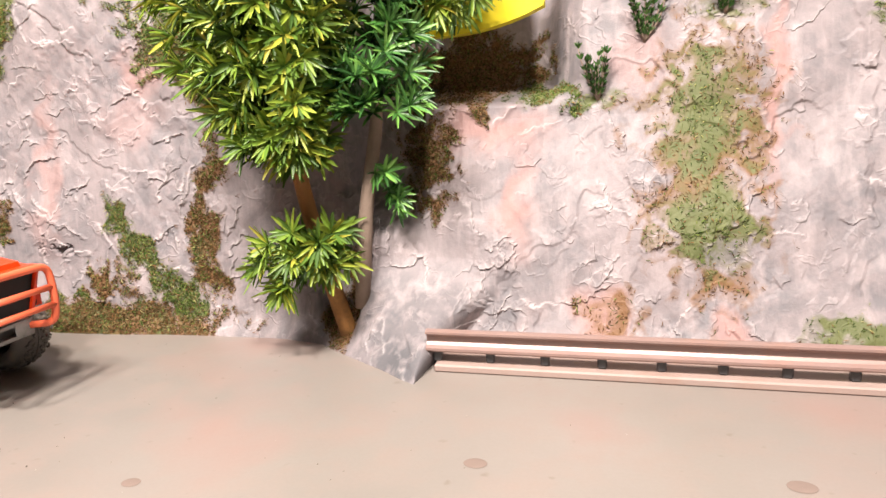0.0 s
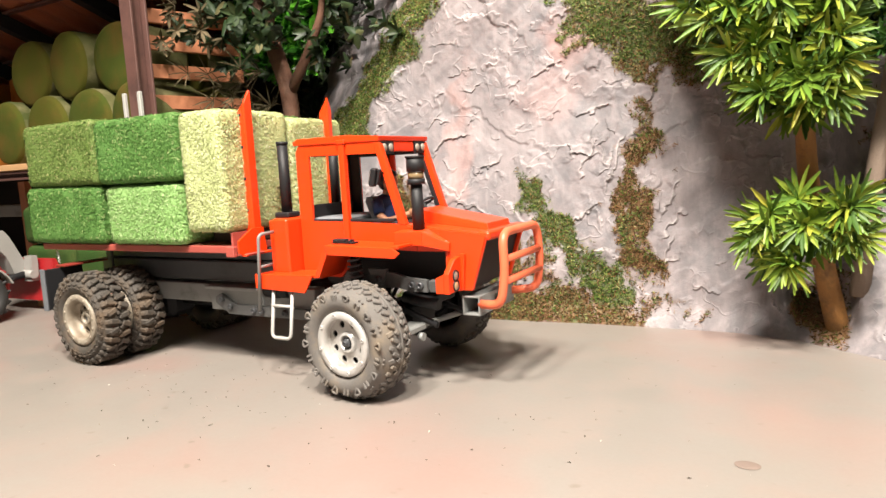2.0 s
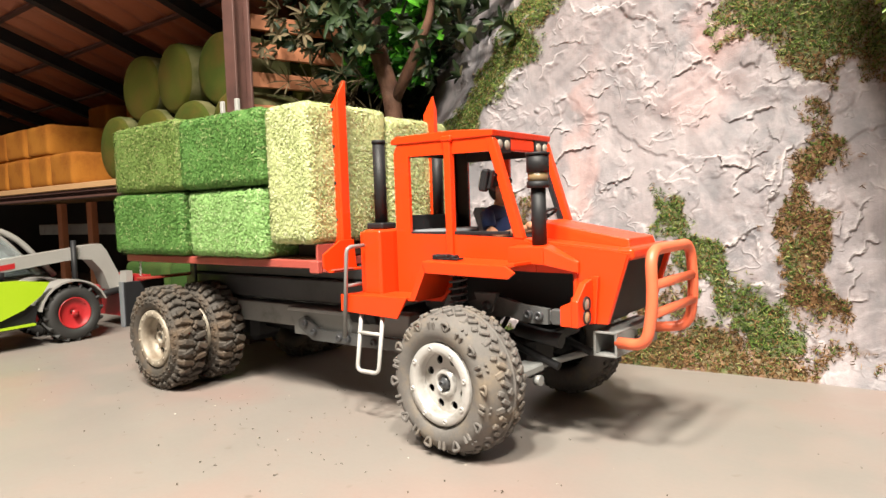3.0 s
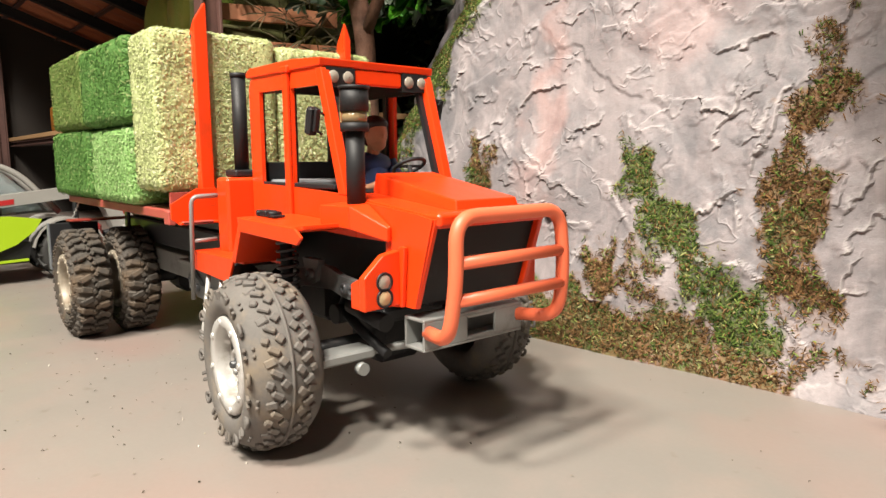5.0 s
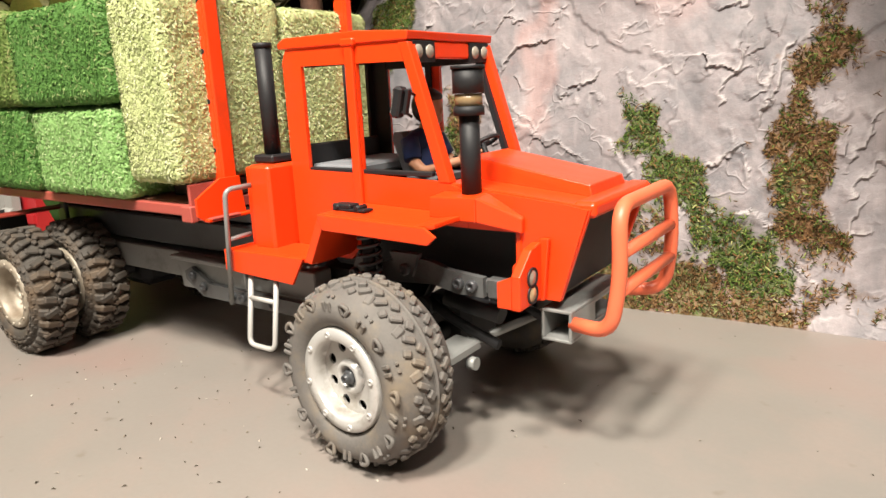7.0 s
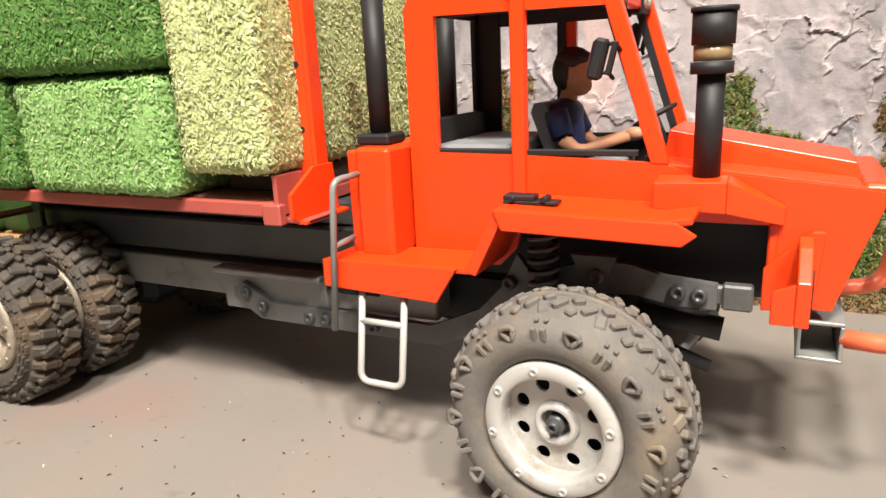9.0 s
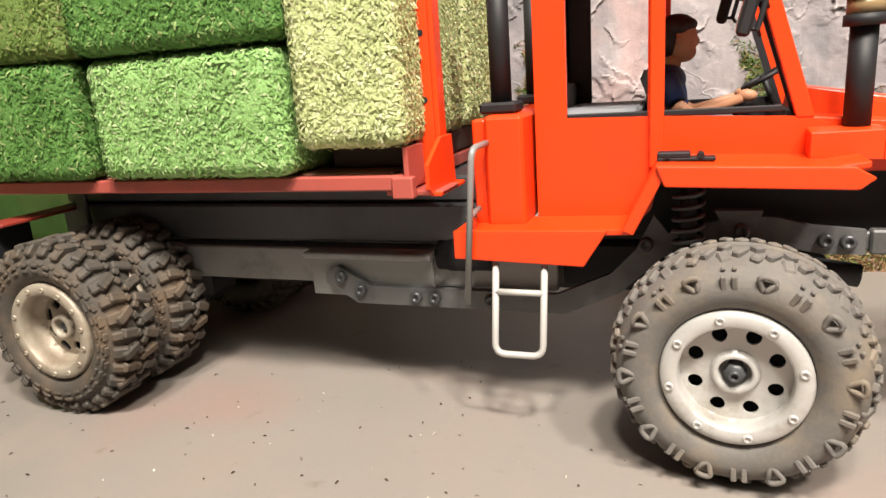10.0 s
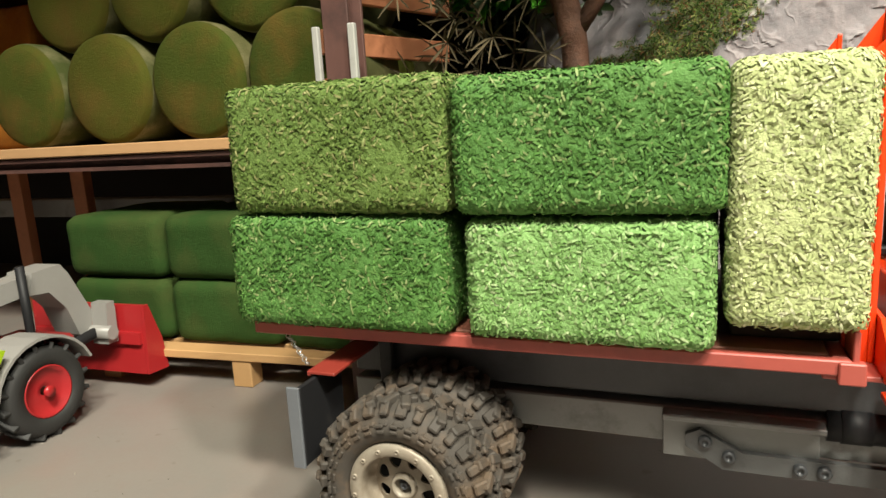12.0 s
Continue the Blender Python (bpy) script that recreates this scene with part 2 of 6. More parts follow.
def prism(bm, pts, a0, a1, axis="y", m=None):
    """A polygon (pairs) drawn out along an axis: for y the pairs are x, z; for x they are y, z; for z they are x, y."""
    def at(p, a):
        v = Vector((p[0], a, p[1]) if axis == "y" else (a, p[0], p[1]) if axis == "x" else (p[0], p[1], a))
        return bm.verts.new(m @ v if m else v)
    lo, hi = [at(p, a0) for p in pts], [at(p, a1) for p in pts]
    n = len(pts)
    fs = [bm.faces.new(lo), bm.faces.new(hi[::-1])]
    fs += [bm.faces.new((lo[i], hi[i], hi[(i + 1) % n], lo[(i + 1) % n])) for i in range(n)]
    bmesh.ops.recalc_face_normals(bm, faces=fs)


def rod(bm, p0, p1, r0, r1=None, seg=14, caps=True):
    r1 = r0 if r1 is None else r1
    p0, p1 = Vector(p0), Vector(p1)
    q = (p1 - p0).to_track_quat("Z", "Y").to_matrix()
    rings = []
    for p, r in ((p0, r0), (p1, r1)):
        rings.append([bm.verts.new(p + q @ Vector((r * math.cos(a), r * math.sin(a), 0))) for a in (2 * math.pi * i / seg for i in range(seg))])
    for i in range(seg):
        bm.faces.new((rings[0][i], rings[0][(i + 1) % seg], rings[1][(i + 1) % seg], rings[1][i])).smooth = True
    if caps:
        bm.faces.new(rings[0][::-1])
        bm.faces.new(rings[1])


def rounded(pts, r, n=5):
    """A polyline with its inner corners rounded."""
    pts = [Vector(p) for p in pts]
    out = [pts[0]]
    for a, b, c in zip(pts, pts[1:], pts[2:]):
        ra = min(r, 0.45 * (a - b).length, 0.45 * (c - b).length)
        s, e = b + (a - b).normalized() * ra, b + (c - b).normalized() * ra
        for i in range(n + 1):
            u = i / n
            out.append(s * (1 - u) ** 2 + b * 2 * u * (1 - u) + e * u * u)
    return out + [pts[-1]]


def tube(bm, pts, r, seg=10, radii=None):
    pts = [Vector(p) for p in pts]
    rings, up = [], None
    for i, p in enumerate(pts):
        d = (pts[min(i + 1, len(pts) - 1)] - pts[max(i - 1, 0)]).normalized()
        if up is None:
            up = d.orthogonal().normalized()
        up = (up - d * up.dot(d)).normalized()
        w = d.cross(up)
        rr = radii[i] if radii else r
        rings.append([bm.verts.new(p + (up * math.cos(a) + w * math.sin(a)) * rr) for a in (2 * math.pi * k / seg for k in range(seg))])
    for a, b in zip(rings, rings[1:]):
        for k in range(seg):
            bm.faces.new((a[k], a[(k + 1) % seg], b[(k + 1) % seg], b[k])).smooth = True
    bm.faces.new(rings[0][::-1])
    bm.faces.new(rings[-1])


def lathe(bm, prof, seg=48, m=None, closed=False):
    """Turn pairs (radius, y) round the y axis."""
    rings = []
    for r, y in prof:
        ring = []
        for k in range(seg):
            a = 2 * math.pi * k / seg
            v = Vector((r * math.cos(a), y, r * math.sin(a)))
            ring.append(bm.verts.new(m @ v if m else v))
        rings.append(ring)
    pairs = list(zip(rings, rings[1:])) + ([(rings[-1], rings[0])] if closed else [])
    fs = []
    for a, b in pairs:
        for k in range(seg):
            f = bm.faces.new((a[k], b[k], b[(k + 1) % seg], a[(k + 1) % seg]))
            f.smooth = True
            fs.append(f)
    return fs


SOFT_EDGES = ("fender", "sill", "roof", "hood", "hood_bulge", "stack_base", "headlight_pod", "stake", "stake_bracket", "windscreen_pillar", "grille_frame", "bed_frame", "side_box", "door_pillar")


def mesh_of(name, bm, material):
    me = bpy.data.meshes.new(name)
    bm.to_mesh(me)
    bm.free()
    for mt in material if isinstance(material, (list, tuple)) else (material,):
        me.materials.append(mt)
    return me


def part(name, bm, material, parent, label=""):
    if material in (M["orange"], M["red_bed"]) and name in SOFT_EDGES:
        edges = [e for e in bm.edges if len(e.link_faces) == 2 and e.calc_face_angle(0) > 0.3]
        bmesh.ops.bevel(bm, geom=edges, offset=0.0007, segments=2, profile=0.5, affect="EDGES", clamp_overlap=True)
    ob = new(name, mesh_of(name, bm, material))
    ob.parent = parent
    return tagged(ob, label)


def again(ob, parent, m):
    """The same part once more, on the same mesh."""
    o = new(ob.name.split(".")[0], ob.data)
    o.parent, o.matrix_basis = parent, m
    return tagged(o, ob.get("label", ""))


def thing(name, m, label, category, group="", kind=""):
    ob = new(name)
    ob.empty_display_size = 0.02
    ob.matrix_basis = m
    return tagged(ob, label, category, group, kind)


def solid(name, bm, material, m, label="", category="", group="", kind=""):
    ob = new(name, mesh_of(name, bm, material))
    ob.matrix_basis = m
    return tagged(ob, label, category, group, kind)


def bar(x0, x1, y0, y1, z0, z1, b=0.001):
    bm = bmesh.new()
    hull_box(bm, x0, x1, y0, y1, z0, z1, b)
    return bm


I4 = Matrix.Identity(4)

# ---------------------------------------------------------------- hall and floor
bm = bmesh.new()
hull_box(bm, -3.2, 1.9, -2.4, 1.8, -0.05, 0.0, 0.001)
solid("floor", bm, M["floor"], I4, "beige painted board floor with dust and crumbs", "floor", kind="structure")
# plain walls added to close the hall, kept dark against bounced light
M["wall"] = surface("hall_wall_paint", (0.12, 0.115, 0.11), (0.16, 0.152, 0.145), 0.8, 0, 3, 90, 0.1, 0.001)
# the barn's unlit depth is put into this near-black colour
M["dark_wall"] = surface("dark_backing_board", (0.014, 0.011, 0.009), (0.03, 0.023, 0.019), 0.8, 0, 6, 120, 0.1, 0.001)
for nm, b in (("wall_north", (-3.2, 1.9, 1.8, 1.9)), ("wall_south", (-3.2, 1.9, -2.5, -2.4)), ("wall_west", (-3.3, -3.2, -2.5, 1.9)), ("wall_east", (1.9, 2.0, -2.5, 1.9))):
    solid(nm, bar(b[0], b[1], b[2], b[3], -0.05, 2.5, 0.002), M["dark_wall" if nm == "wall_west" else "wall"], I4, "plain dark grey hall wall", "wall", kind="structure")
solid("ceiling", bar(-3.3, 2.0, -2.5, 1.9, 2.5, 2.6, 0.002), M["wall"], I4, "plain dark hall ceiling", "ceiling", kind="structure")


# ---------------------------------------------------------------- rock wall
def lerp_table(x, xs, ys):
    return np.interp(x, xs, ys)


def worley(px, pz, seed, jitter=0.9):
    """Nearest cell: id-random, two tilts, distance to it and to the next."""
    rng = np.random.RandomState(seed)
    tab = rng.rand(256, 256, 5)
    ix, iz = np.floor(px).astype(int), np.floor(pz).astype(int)
    best = np.full(px.shape, 9.0)
    second = np.full(px.shape, 9.0)
    val = np.zeros(px.shape + (3,))
    for dx in (-1, 0, 1):
        for dz in (-1, 0, 1):
            cx, cz = ix + dx, iz + dz
            t = tab[cx % 256, cz % 256]
            qx, qz = cx + 0.5 + (t[..., 0] - 0.5) * jitter, cz + 0.5 + (t[..., 1] - 0.5) * jitter
            d = np.hypot(px - qx, pz - qz)
            near = d < best
            second = np.where(near, best, np.minimum(second, d))
            tilt = (t[..., 3] - 0.5) * (px - qx) + (t[..., 4] - 0.5) * (pz - qz)
            val[near] = np.stack([t[..., 2], tilt, d], -1)[near]
            best = np.where(near, d, best)
    return val[..., 0], val[..., 1], best, second


def smooth_noise(px, pz, seed, octaves=4):
    out, amp = np.zeros(px.shape), 1.0
    rng = np.random.RandomState(seed)
    for _ in range(octaves):
        tab = rng.rand(128, 128) * 2 - 1
        ix, iz = np.floor(px).astype(int), np.floor(pz).astype(int)
        fx, fz = px - ix, pz - iz
        fx, fz = fx * fx * (3 - 2 * fx), fz * fz * (3 - 2 * fz)
        a, b = tab[ix % 128, iz % 128], tab[(ix + 1) % 128, iz % 128]
        c, d = tab[ix % 128, (iz + 1) % 128], tab[(ix + 1) % 128, (iz + 1) % 128]
        out += amp * ((a * (1 - fx) + b * fx) * (1 - fz) + (c * (1 - fx) + d * fx) * fz)
        amp *= 0.5
        px, pz = px * 2.03 + 11.3, pz * 2.03 + 7.1
    return out


def step(a, b, v):
    u = np.clip((v - a) / (b - a), 0, 1)
    return u * u * (3 - 2 * u)


def rock_y(x, z):
    """The face of the rock: its depth for a place along it and a height."""
    base = lerp_table(x, [-1.4, -0.95, -0.73, -0.6, -0.49, -0.37, -0.287, 0.0, 0.4, 0.8], [0.87, 0.868, 0.869, 0.871, 0.879, 0.881, 0.866, 0.872, 0.895, 0.90])
    top = lerp_table(x, [-1.4, -0.8, -0.65, -0.5, -0.3, -0.2, -0.1, 0.0, 0.3, 0.8], [0.90, 0.908, 0.917, 0.943, 0.948, 0.945, 0.965, 0.998, 1.0, 1.0])
    u = np.clip(z / 0.3, 0, 4)
    y = base + (top - base) * np.where(u < 1, u ** 0.8, 1 + 0.35 * (u - 1))
    # the boulder at the corner, upright at its foot, that sinks back into the wall
    y -= 0.124 * np.clip((x + 0.300) / 0.169, 0, 1) * (1 - step(0.0, 1.0, (x + 0.133) / (0.012 + 1.1 * np.clip(z, 0, 0.08)))) * (1 - step(-0.01, 0.118, z))
    # a brown recess behind the plant's foot, and a dark cleft above it
    y += 0.055 * step(-0.318, -0.29, x) * (1 - step(-0.262, -0.236, x)) * step(0.004, 0.05, z) * (1 - step(0.10, 0.2, z))
    y += 0.075 * step(-0.275, -0.235, x) * (1 - step(-0.185, -0.150, x)) * step(0.14, 0.22, z)
    # a dark hole under a lifted slab
    y += 0.020 * np.clip(1.2 - np.hypot((x + 0.742 + 0.5 * (z - 0.128)) / 0.022, (z - 0.128) / 0.008) + 0.7 * smooth_noise(x * 90, z * 90, 71, 3), 0, 1)
    # a hollow with a shelf above the slope behind the plant
    y += 0.10 * step(-0.24, -0.17, x) * (1 - step(-0.02, 0.06, x)) * step(0.315, 0.345, z)
    # left of a slanting ridge the rock falls back
    ridge = -0.935 + (z - 0.29) * 0.72 + 0.012 * smooth_noise(z * 25, z * 0, 33, 3)
    y += 0.62 * np.clip(ridge - x, 0, 0.5)
    return y


def rock_warp(x, z):
    return x + 0.034 * smooth_noise(x * 13, z * 13, 3, 4), z + 0.034 * smooth_noise(x * 13, z * 13, 4, 4)


def rock_sheets(x, z):
    """Broad plaster sheets that meet at an angle."""
    wx, wz = rock_warp(x, z)
    v, tilt, d, e = worley(wx * 7.5 + 5, wz * 6.5 + 9, 5)
    h = 0.0014 * (v - 0.5) + 0.0055 * tilt
    v2, t2, d2, e2 = worley(wx * 17 + 31, wz * 14 + 2, 6)
    keep = step(0.0, 0.45, smooth_noise(x * 9, z * 9, 7, 2))
    return h + keep * (0.0008 * (v2 - 0.5) + 0.0030 * t2) + 0.013 * smooth_noise(x * 5.5, z * 5.5, 10, 3)


def rock_flakes(x, z):
    """Plaster flaps pulled up with a trowel: each is raised behind one crisp, ragged edge and fades away behind it. Gives the relief and its crests."""
    rng = np.random.RandomState(23)
    h, crest = np.zeros(x.shape), np.zeros(x.shape)
    rx, rz = x + 0.0045 * smooth_noise(x * 95, z * 95, 61, 3), z + 0.0045 * smooth_noise(x * 95 + 9, z * 95, 62, 3)
    dense = smooth_noise(x * 5.5, z * 5.5, 63, 2)
    large = [(-0.605, 0.249, 0.033, 3.02), (-0.562, 0.23, 0.031, 1.37), (-0.56, 0.149, 0.021, 0.75), (-0.53, 0.2, 0.019, 1.22), (-0.518, 0.235, 0.019, 1.21), (-0.452, 0.164, 0.025, 0.97), (-0.45, 0.133, 0.020, 1.07), (-0.453, 0.097, 0.018, 1.26),
             (-0.778, 0.257, 0.030, 0.72), (-0.707, 0.223, 0.021, 0.55), (-0.723, 0.135, 0.036, 2.69), (-0.591, 0.338, 0.038, 2.53), (-0.518, 0.318, 0.041, 3.12), (-0.093, 0.168, 0.029, 2.31), (-0.048, 0.118, 0.021, 2.06), (-0.003, 0.057, 0.024, 2.84),
             (0.057, 0.066, 0.032, 0.28), (0.102, 0.277, 0.023, 2.0), (0.155, 0.131, 0.014, 0.24), (-0.722, 0.442, 0.033, 2.9), (-0.624, 0.354, 0.021, 0.27)]
    for n in range(1500):
        if n < len(large):
            cx, cz, ln, a = large[n]
            size, ln, deep, amp = 0.9, ln * 1.35, 0.014, 0.0040
            i0, k0 = int((cx - RX) / RD), int((cz - RZ) / RD)
        else:
            cx, cz = rng.uniform(-1.10, 0.70), rng.uniform(-0.01, 0.60)
            i0, k0 = int((cx - RX) / RD), int((cz - RZ) / RD)
            if dense[min(max(i0, 0), x.shape[0] - 1), min(max(k0, 0), x.shape[1] - 1)] < rng.uniform(-0.75, 0.55):
                continue
            size = rng.rand() ** 2.2
            ln, deep = 0.006 + 0.030 * size, 0.004 + 0.014 * rng.rand()
            amp = (0.0012 + 0.0023 * rng.rand()) * (0.75 + 0.6 * size)
            a = rng.choice([0.0, 0.9, 2.2, 1.57, 3.5]) + rng.normal(0, 0.5)
        bend, wave, shift = rng.normal(0, 9.0) * (0.02 / (ln + 0.01)), rng.uniform(0.1, 0.3) * ln, rng.uniform(0, 6.28)
        r = int((ln + 3.5 * deep) / RD) + 2
        win = (slice(max(0, i0 - r), max(0, i0 + r)), slice(max(0, k0 - r), max(0, k0 + r)))
        if x[win].size == 0:
            continue
        dx, dz = rx[win] - cx, rz[win] - cz
        u, v = dx * math.cos(a) + dz * math.sin(a), dz * math.cos(a) - dx * math.sin(a)
        d = v - bend * u * u - wave * np.sin(u / ln * 2.4 + shift) * 0.5
        along = 1 - step(0.55 * ln, ln, np.abs(u))
        h[win] -= amp * along * step(-0.0010, 0.0010, d) * np.exp(-np.clip(d, 0, 1) / deep)
        crest[win] = np.maximum(crest[win], along * np.exp(-((d - 0.0012) / 0.0016) ** 2) * (0.4 + 0.6 * size))
    return h, crest


def rock_strokes(x, z):
    """Shallow trowel and brush strokes in two directions."""
    a, b = x * 0.8 + z * 0.6, z * 0.8 - x * 0.6
    h = 0.0008 * smooth_noise(a * 70, b * 14, 15, 3) * step(-0.2, 0.3, smooth_noise(x * 7, z * 7, 16, 2))
    return h + 0.0008 * smooth_noise(a * 12, b * 60, 17, 3) * step(-0.2, 0.3, smooth_noise(x * 7, z * 7, 18, 2))


def spot(x, z, cx, cz, rx, rz, turn=0.0):
    c, s = math.cos(radians(turn)), math.sin(radians(turn))
    dx, dz = x - cx, z - cz
    u, w = (c * dx + s * dz) / rx, (-s * dx + c * dz) / rz
    return np.clip(1.30 - 0.85 * np.hypot(u, w), 0, 1)


def moss_paint(x, z):
    x, z = x + 0.016 * smooth_noise(x * 30, z * 30, 91, 3), z + 0.016 * smooth_noise(x * 30 + 5, z * 30, 92, 3)
    ridge = -0.935 + (z - 0.29) * 0.72
    moss = np.maximum.reduce([
        spot(x, z, -0.645, 0.175, 0.018, 0.035, 10), spot(x, z, -0.565, 0.085, 0.035, 0.025), spot(x, z, -0.525, 0.055, 0.028, 0.025), 1.1 * spot(x, z, -0.588, 0.118, 0.090, 0.022, -47),
        spot(x, z, 0.215, 0.160, 0.055, 0.06) * 1.15, spot(x, z, 0.205, 0.29, 0.06, 0.08) * 0.95, spot(x, z, 0.01, 0.328, 0.075, 0.018),
        spot(x, z, 0.40, 0.02, 0.08, 0.03), spot(x, z, 0.235, 0.43, 0.035, 0.025) * 0.7, spot(x, z, 0.44, 0.39, 0.03, 0.05),
        1.25 * np.clip(1 - np.abs(ridge - 0.045 - x) / 0.085, 0, 1) * (z > 0.08), spot(x, z, -0.52, 0.40, 0.11, 0.035, -33), spot(x, z, -0.50, 0.11, 0.016, 0.05) * 0.6,
        spot(x, z, -0.70, 0.015, 0.17, 0.034) * 0.78, spot(x, z, -0.86, 0.16, 0.03, 0.03) * 0.5])
    brown = np.maximum.reduce([
        spot(x, z, -0.487, 0.24, 0.024, 0.06, 4), spot(x, z, -0.492, 0.18, 0.017, 0.13, 2), spot(x, z, -0.502, 0.165, 0.022, 0.05, -8), spot(x, z, -0.49, 0.09, 0.024, 0.045), spot(x, z, -0.655, 0.075, 0.035, 0.035), 1.3 * spot(x, z, -0.66, 0.010, 0.19, 0.034),
        # the boosted brown in the hollow holds earth and some painted shade
        spot(x, z, -0.165, 0.245, 0.045, 0.06), 1.25 * spot(x, z, -0.11, 0.37, 0.10, 0.055), spot(x, z, -0.50, 0.385, 0.10, 0.04, -33),
        1.2 * spot(x, z, -0.268, 0.05, 0.024, 0.07), spot(x, z, 0.225, 0.09, 0.05, 0.03) * 0.8, spot(x, z, 0.21, 0.25, 0.085, 0.16) * 0.95,
        spot(x, z, 0.09, 0.035, 0.03, 0.035) * 0.7, spot(x, z, -0.85, 0.17, 0.03, 0.04) * 0.75])
    pink = np.maximum.reduce([
        spot(x, z, -0.760, 0.25, 0.020, 0.16, -4) * 0.68, spot(x, z, -0.594, 0.395, 0.035, 0.045) * 0.8, spot(x, z, -0.03, 0.19, 0.024, 0.07), spot(x, z, 0.075, 0.04, 0.035, 0.04), spot(x, z, 0.24, 0.02, 0.03, 0.03),
        spot(x, z, -0.05, 0.275, 0.07, 0.03), spot(x, z, 0.30, 0.34, 0.012, 0.14), spot(x, z, -0.56, 0.42, 0.03, 0.03), spot(x, z, -0.10, 0.29, 0.05, 0.03), spot(x, z, 0.12, 0.38, 0.05, 0.05) * 0.6,
        spot(x, z, -0.62, 0.32, 0.06, 0.04) * 0.5])
    rag = 0.42 * smooth_noise(x * 55, z * 55, 21, 4)
    return moss + rag * (moss > 0.02), brown + rag * (brown > 0.02), pink


def grey_paint_shade(x, z):
    """Blue-grey wash at the foot and on the boulder; in the recess behind the shrub some shade is painted in too."""
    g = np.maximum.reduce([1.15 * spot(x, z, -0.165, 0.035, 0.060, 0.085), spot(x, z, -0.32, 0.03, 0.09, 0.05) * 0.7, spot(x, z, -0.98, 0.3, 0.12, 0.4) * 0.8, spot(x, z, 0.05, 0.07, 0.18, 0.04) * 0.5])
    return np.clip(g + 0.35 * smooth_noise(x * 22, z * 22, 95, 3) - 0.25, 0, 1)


RX, RZ, RD = -1.14, -0.004, 0.0016


def rock_grid():
    X, Z = np.meshgrid(np.arange(RX, 0.72, RD), np.arange(RZ, 0.63, RD), indexing="ij")
    p = np.pad(rock_sheets(X, Z) + rock_strokes(X, Z), 1, mode="edge")
    p = (p[:-2] + 2 * p[1:-1] + p[2:]) / 4
    flakes, crest = rock_flakes(X, Z)
    rel = (p[:, :-2] + 2 * p[:, 1:-1] + p[:, 2:]) / 4 + flakes
    return X, Z, rock_y(X, Z) + rel * (0.35 + 0.65 * step(0.0, 0.03, Z)), crest


ROCK_X, ROCK_Z, ROCK_Y, ROCK_CREST = rock_grid()


def rock_surface(x, z):
    """Depth of the finished face at places along it."""
    u, w = (x - RX) / RD, (z - RZ) / RD
    i, k = np.clip(u.astype(int), 0, ROCK_Y.shape[0] - 2), np.clip(w.astype(int), 0, ROCK_Y.shape[1] - 2)
    a, b = u - i, w - k
    return (ROCK_Y[i, k] * (1 - a) + ROCK_Y[i + 1, k] * a) * (1 - b) + (ROCK_Y[i, k + 1] * (1 - a) + ROCK_Y[i + 1, k + 1] * a) * b


def build_rock():
    X, Y, Z = ROCK_X, ROCK_Y, ROCK_Z
    n, k = X.shape
    verts = np.stack([X, Y, Z], -1).reshape(-1, 3)
    idx = np.arange(n * k).reshape(n, k)
    faces = np.stack([idx[:-1, :-1], idx[1:, :-1], idx[1:, 1:], idx[:-1, 1:]], -1).reshape(-1, 4).tolist()
    # back and rim, to give it body
    back = len(verts)
    rim = np.concatenate([idx[:, 0], idx[-1, 1:], idx[-2::-1, -1], idx[0, -2:0:-1]])
    deep = verts[rim].copy()
    deep[:, 1] = 1.55
    verts = np.concatenate([verts, deep])
    m = len(rim)
    faces += [[int(rim[i]), back + i, back + (i + 1) % m, int(rim[(i + 1) % m])] for i in range(m)]
    faces.append([back + i for i in range(m)])
    me = bpy.data.meshes.new("rock_wall")
    me.from_pydata(verts.tolist(), [], faces)
    moss, brown, pink = moss_paint(X.ravel(), Z.ravel())
    col = np.zeros((len(verts), 4), "f")
    col[:n * k, 0], col[:n * k, 1], col[:n * k, 2], col[:, 3] = np.clip(moss, 0, 1), np.clip(brown, 0, 1), pink, 0
    col[:n * k, 3] = grey_paint_shade(X.ravel(), Z.ravel())
    me.color_attributes.new("paint", "FLOAT_COLOR", "POINT").data.foreach_set("color", col.ravel())
    lip = np.zeros(len(verts), "f")
    lip[:n * k] = ROCK_CREST.ravel()
    me.attributes.new("crest", "FLOAT", "POINT").data.foreach_set("value", lip)
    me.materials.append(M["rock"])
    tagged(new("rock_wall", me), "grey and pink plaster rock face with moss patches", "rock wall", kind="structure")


build_rock()


def rock_at(x, z):
    return float(rock_surface(np.array([x]), np.array([z]))[0])

# ---------------------------------------------------------------- truck
TRUCK = thing("truck", pose(-0.68, 0.62, 0) @ Matrix.Diagonal((1.03, 1.03, 1.03, 1)), "orange model timber truck with a flatbed, loaded with bales", "truck")


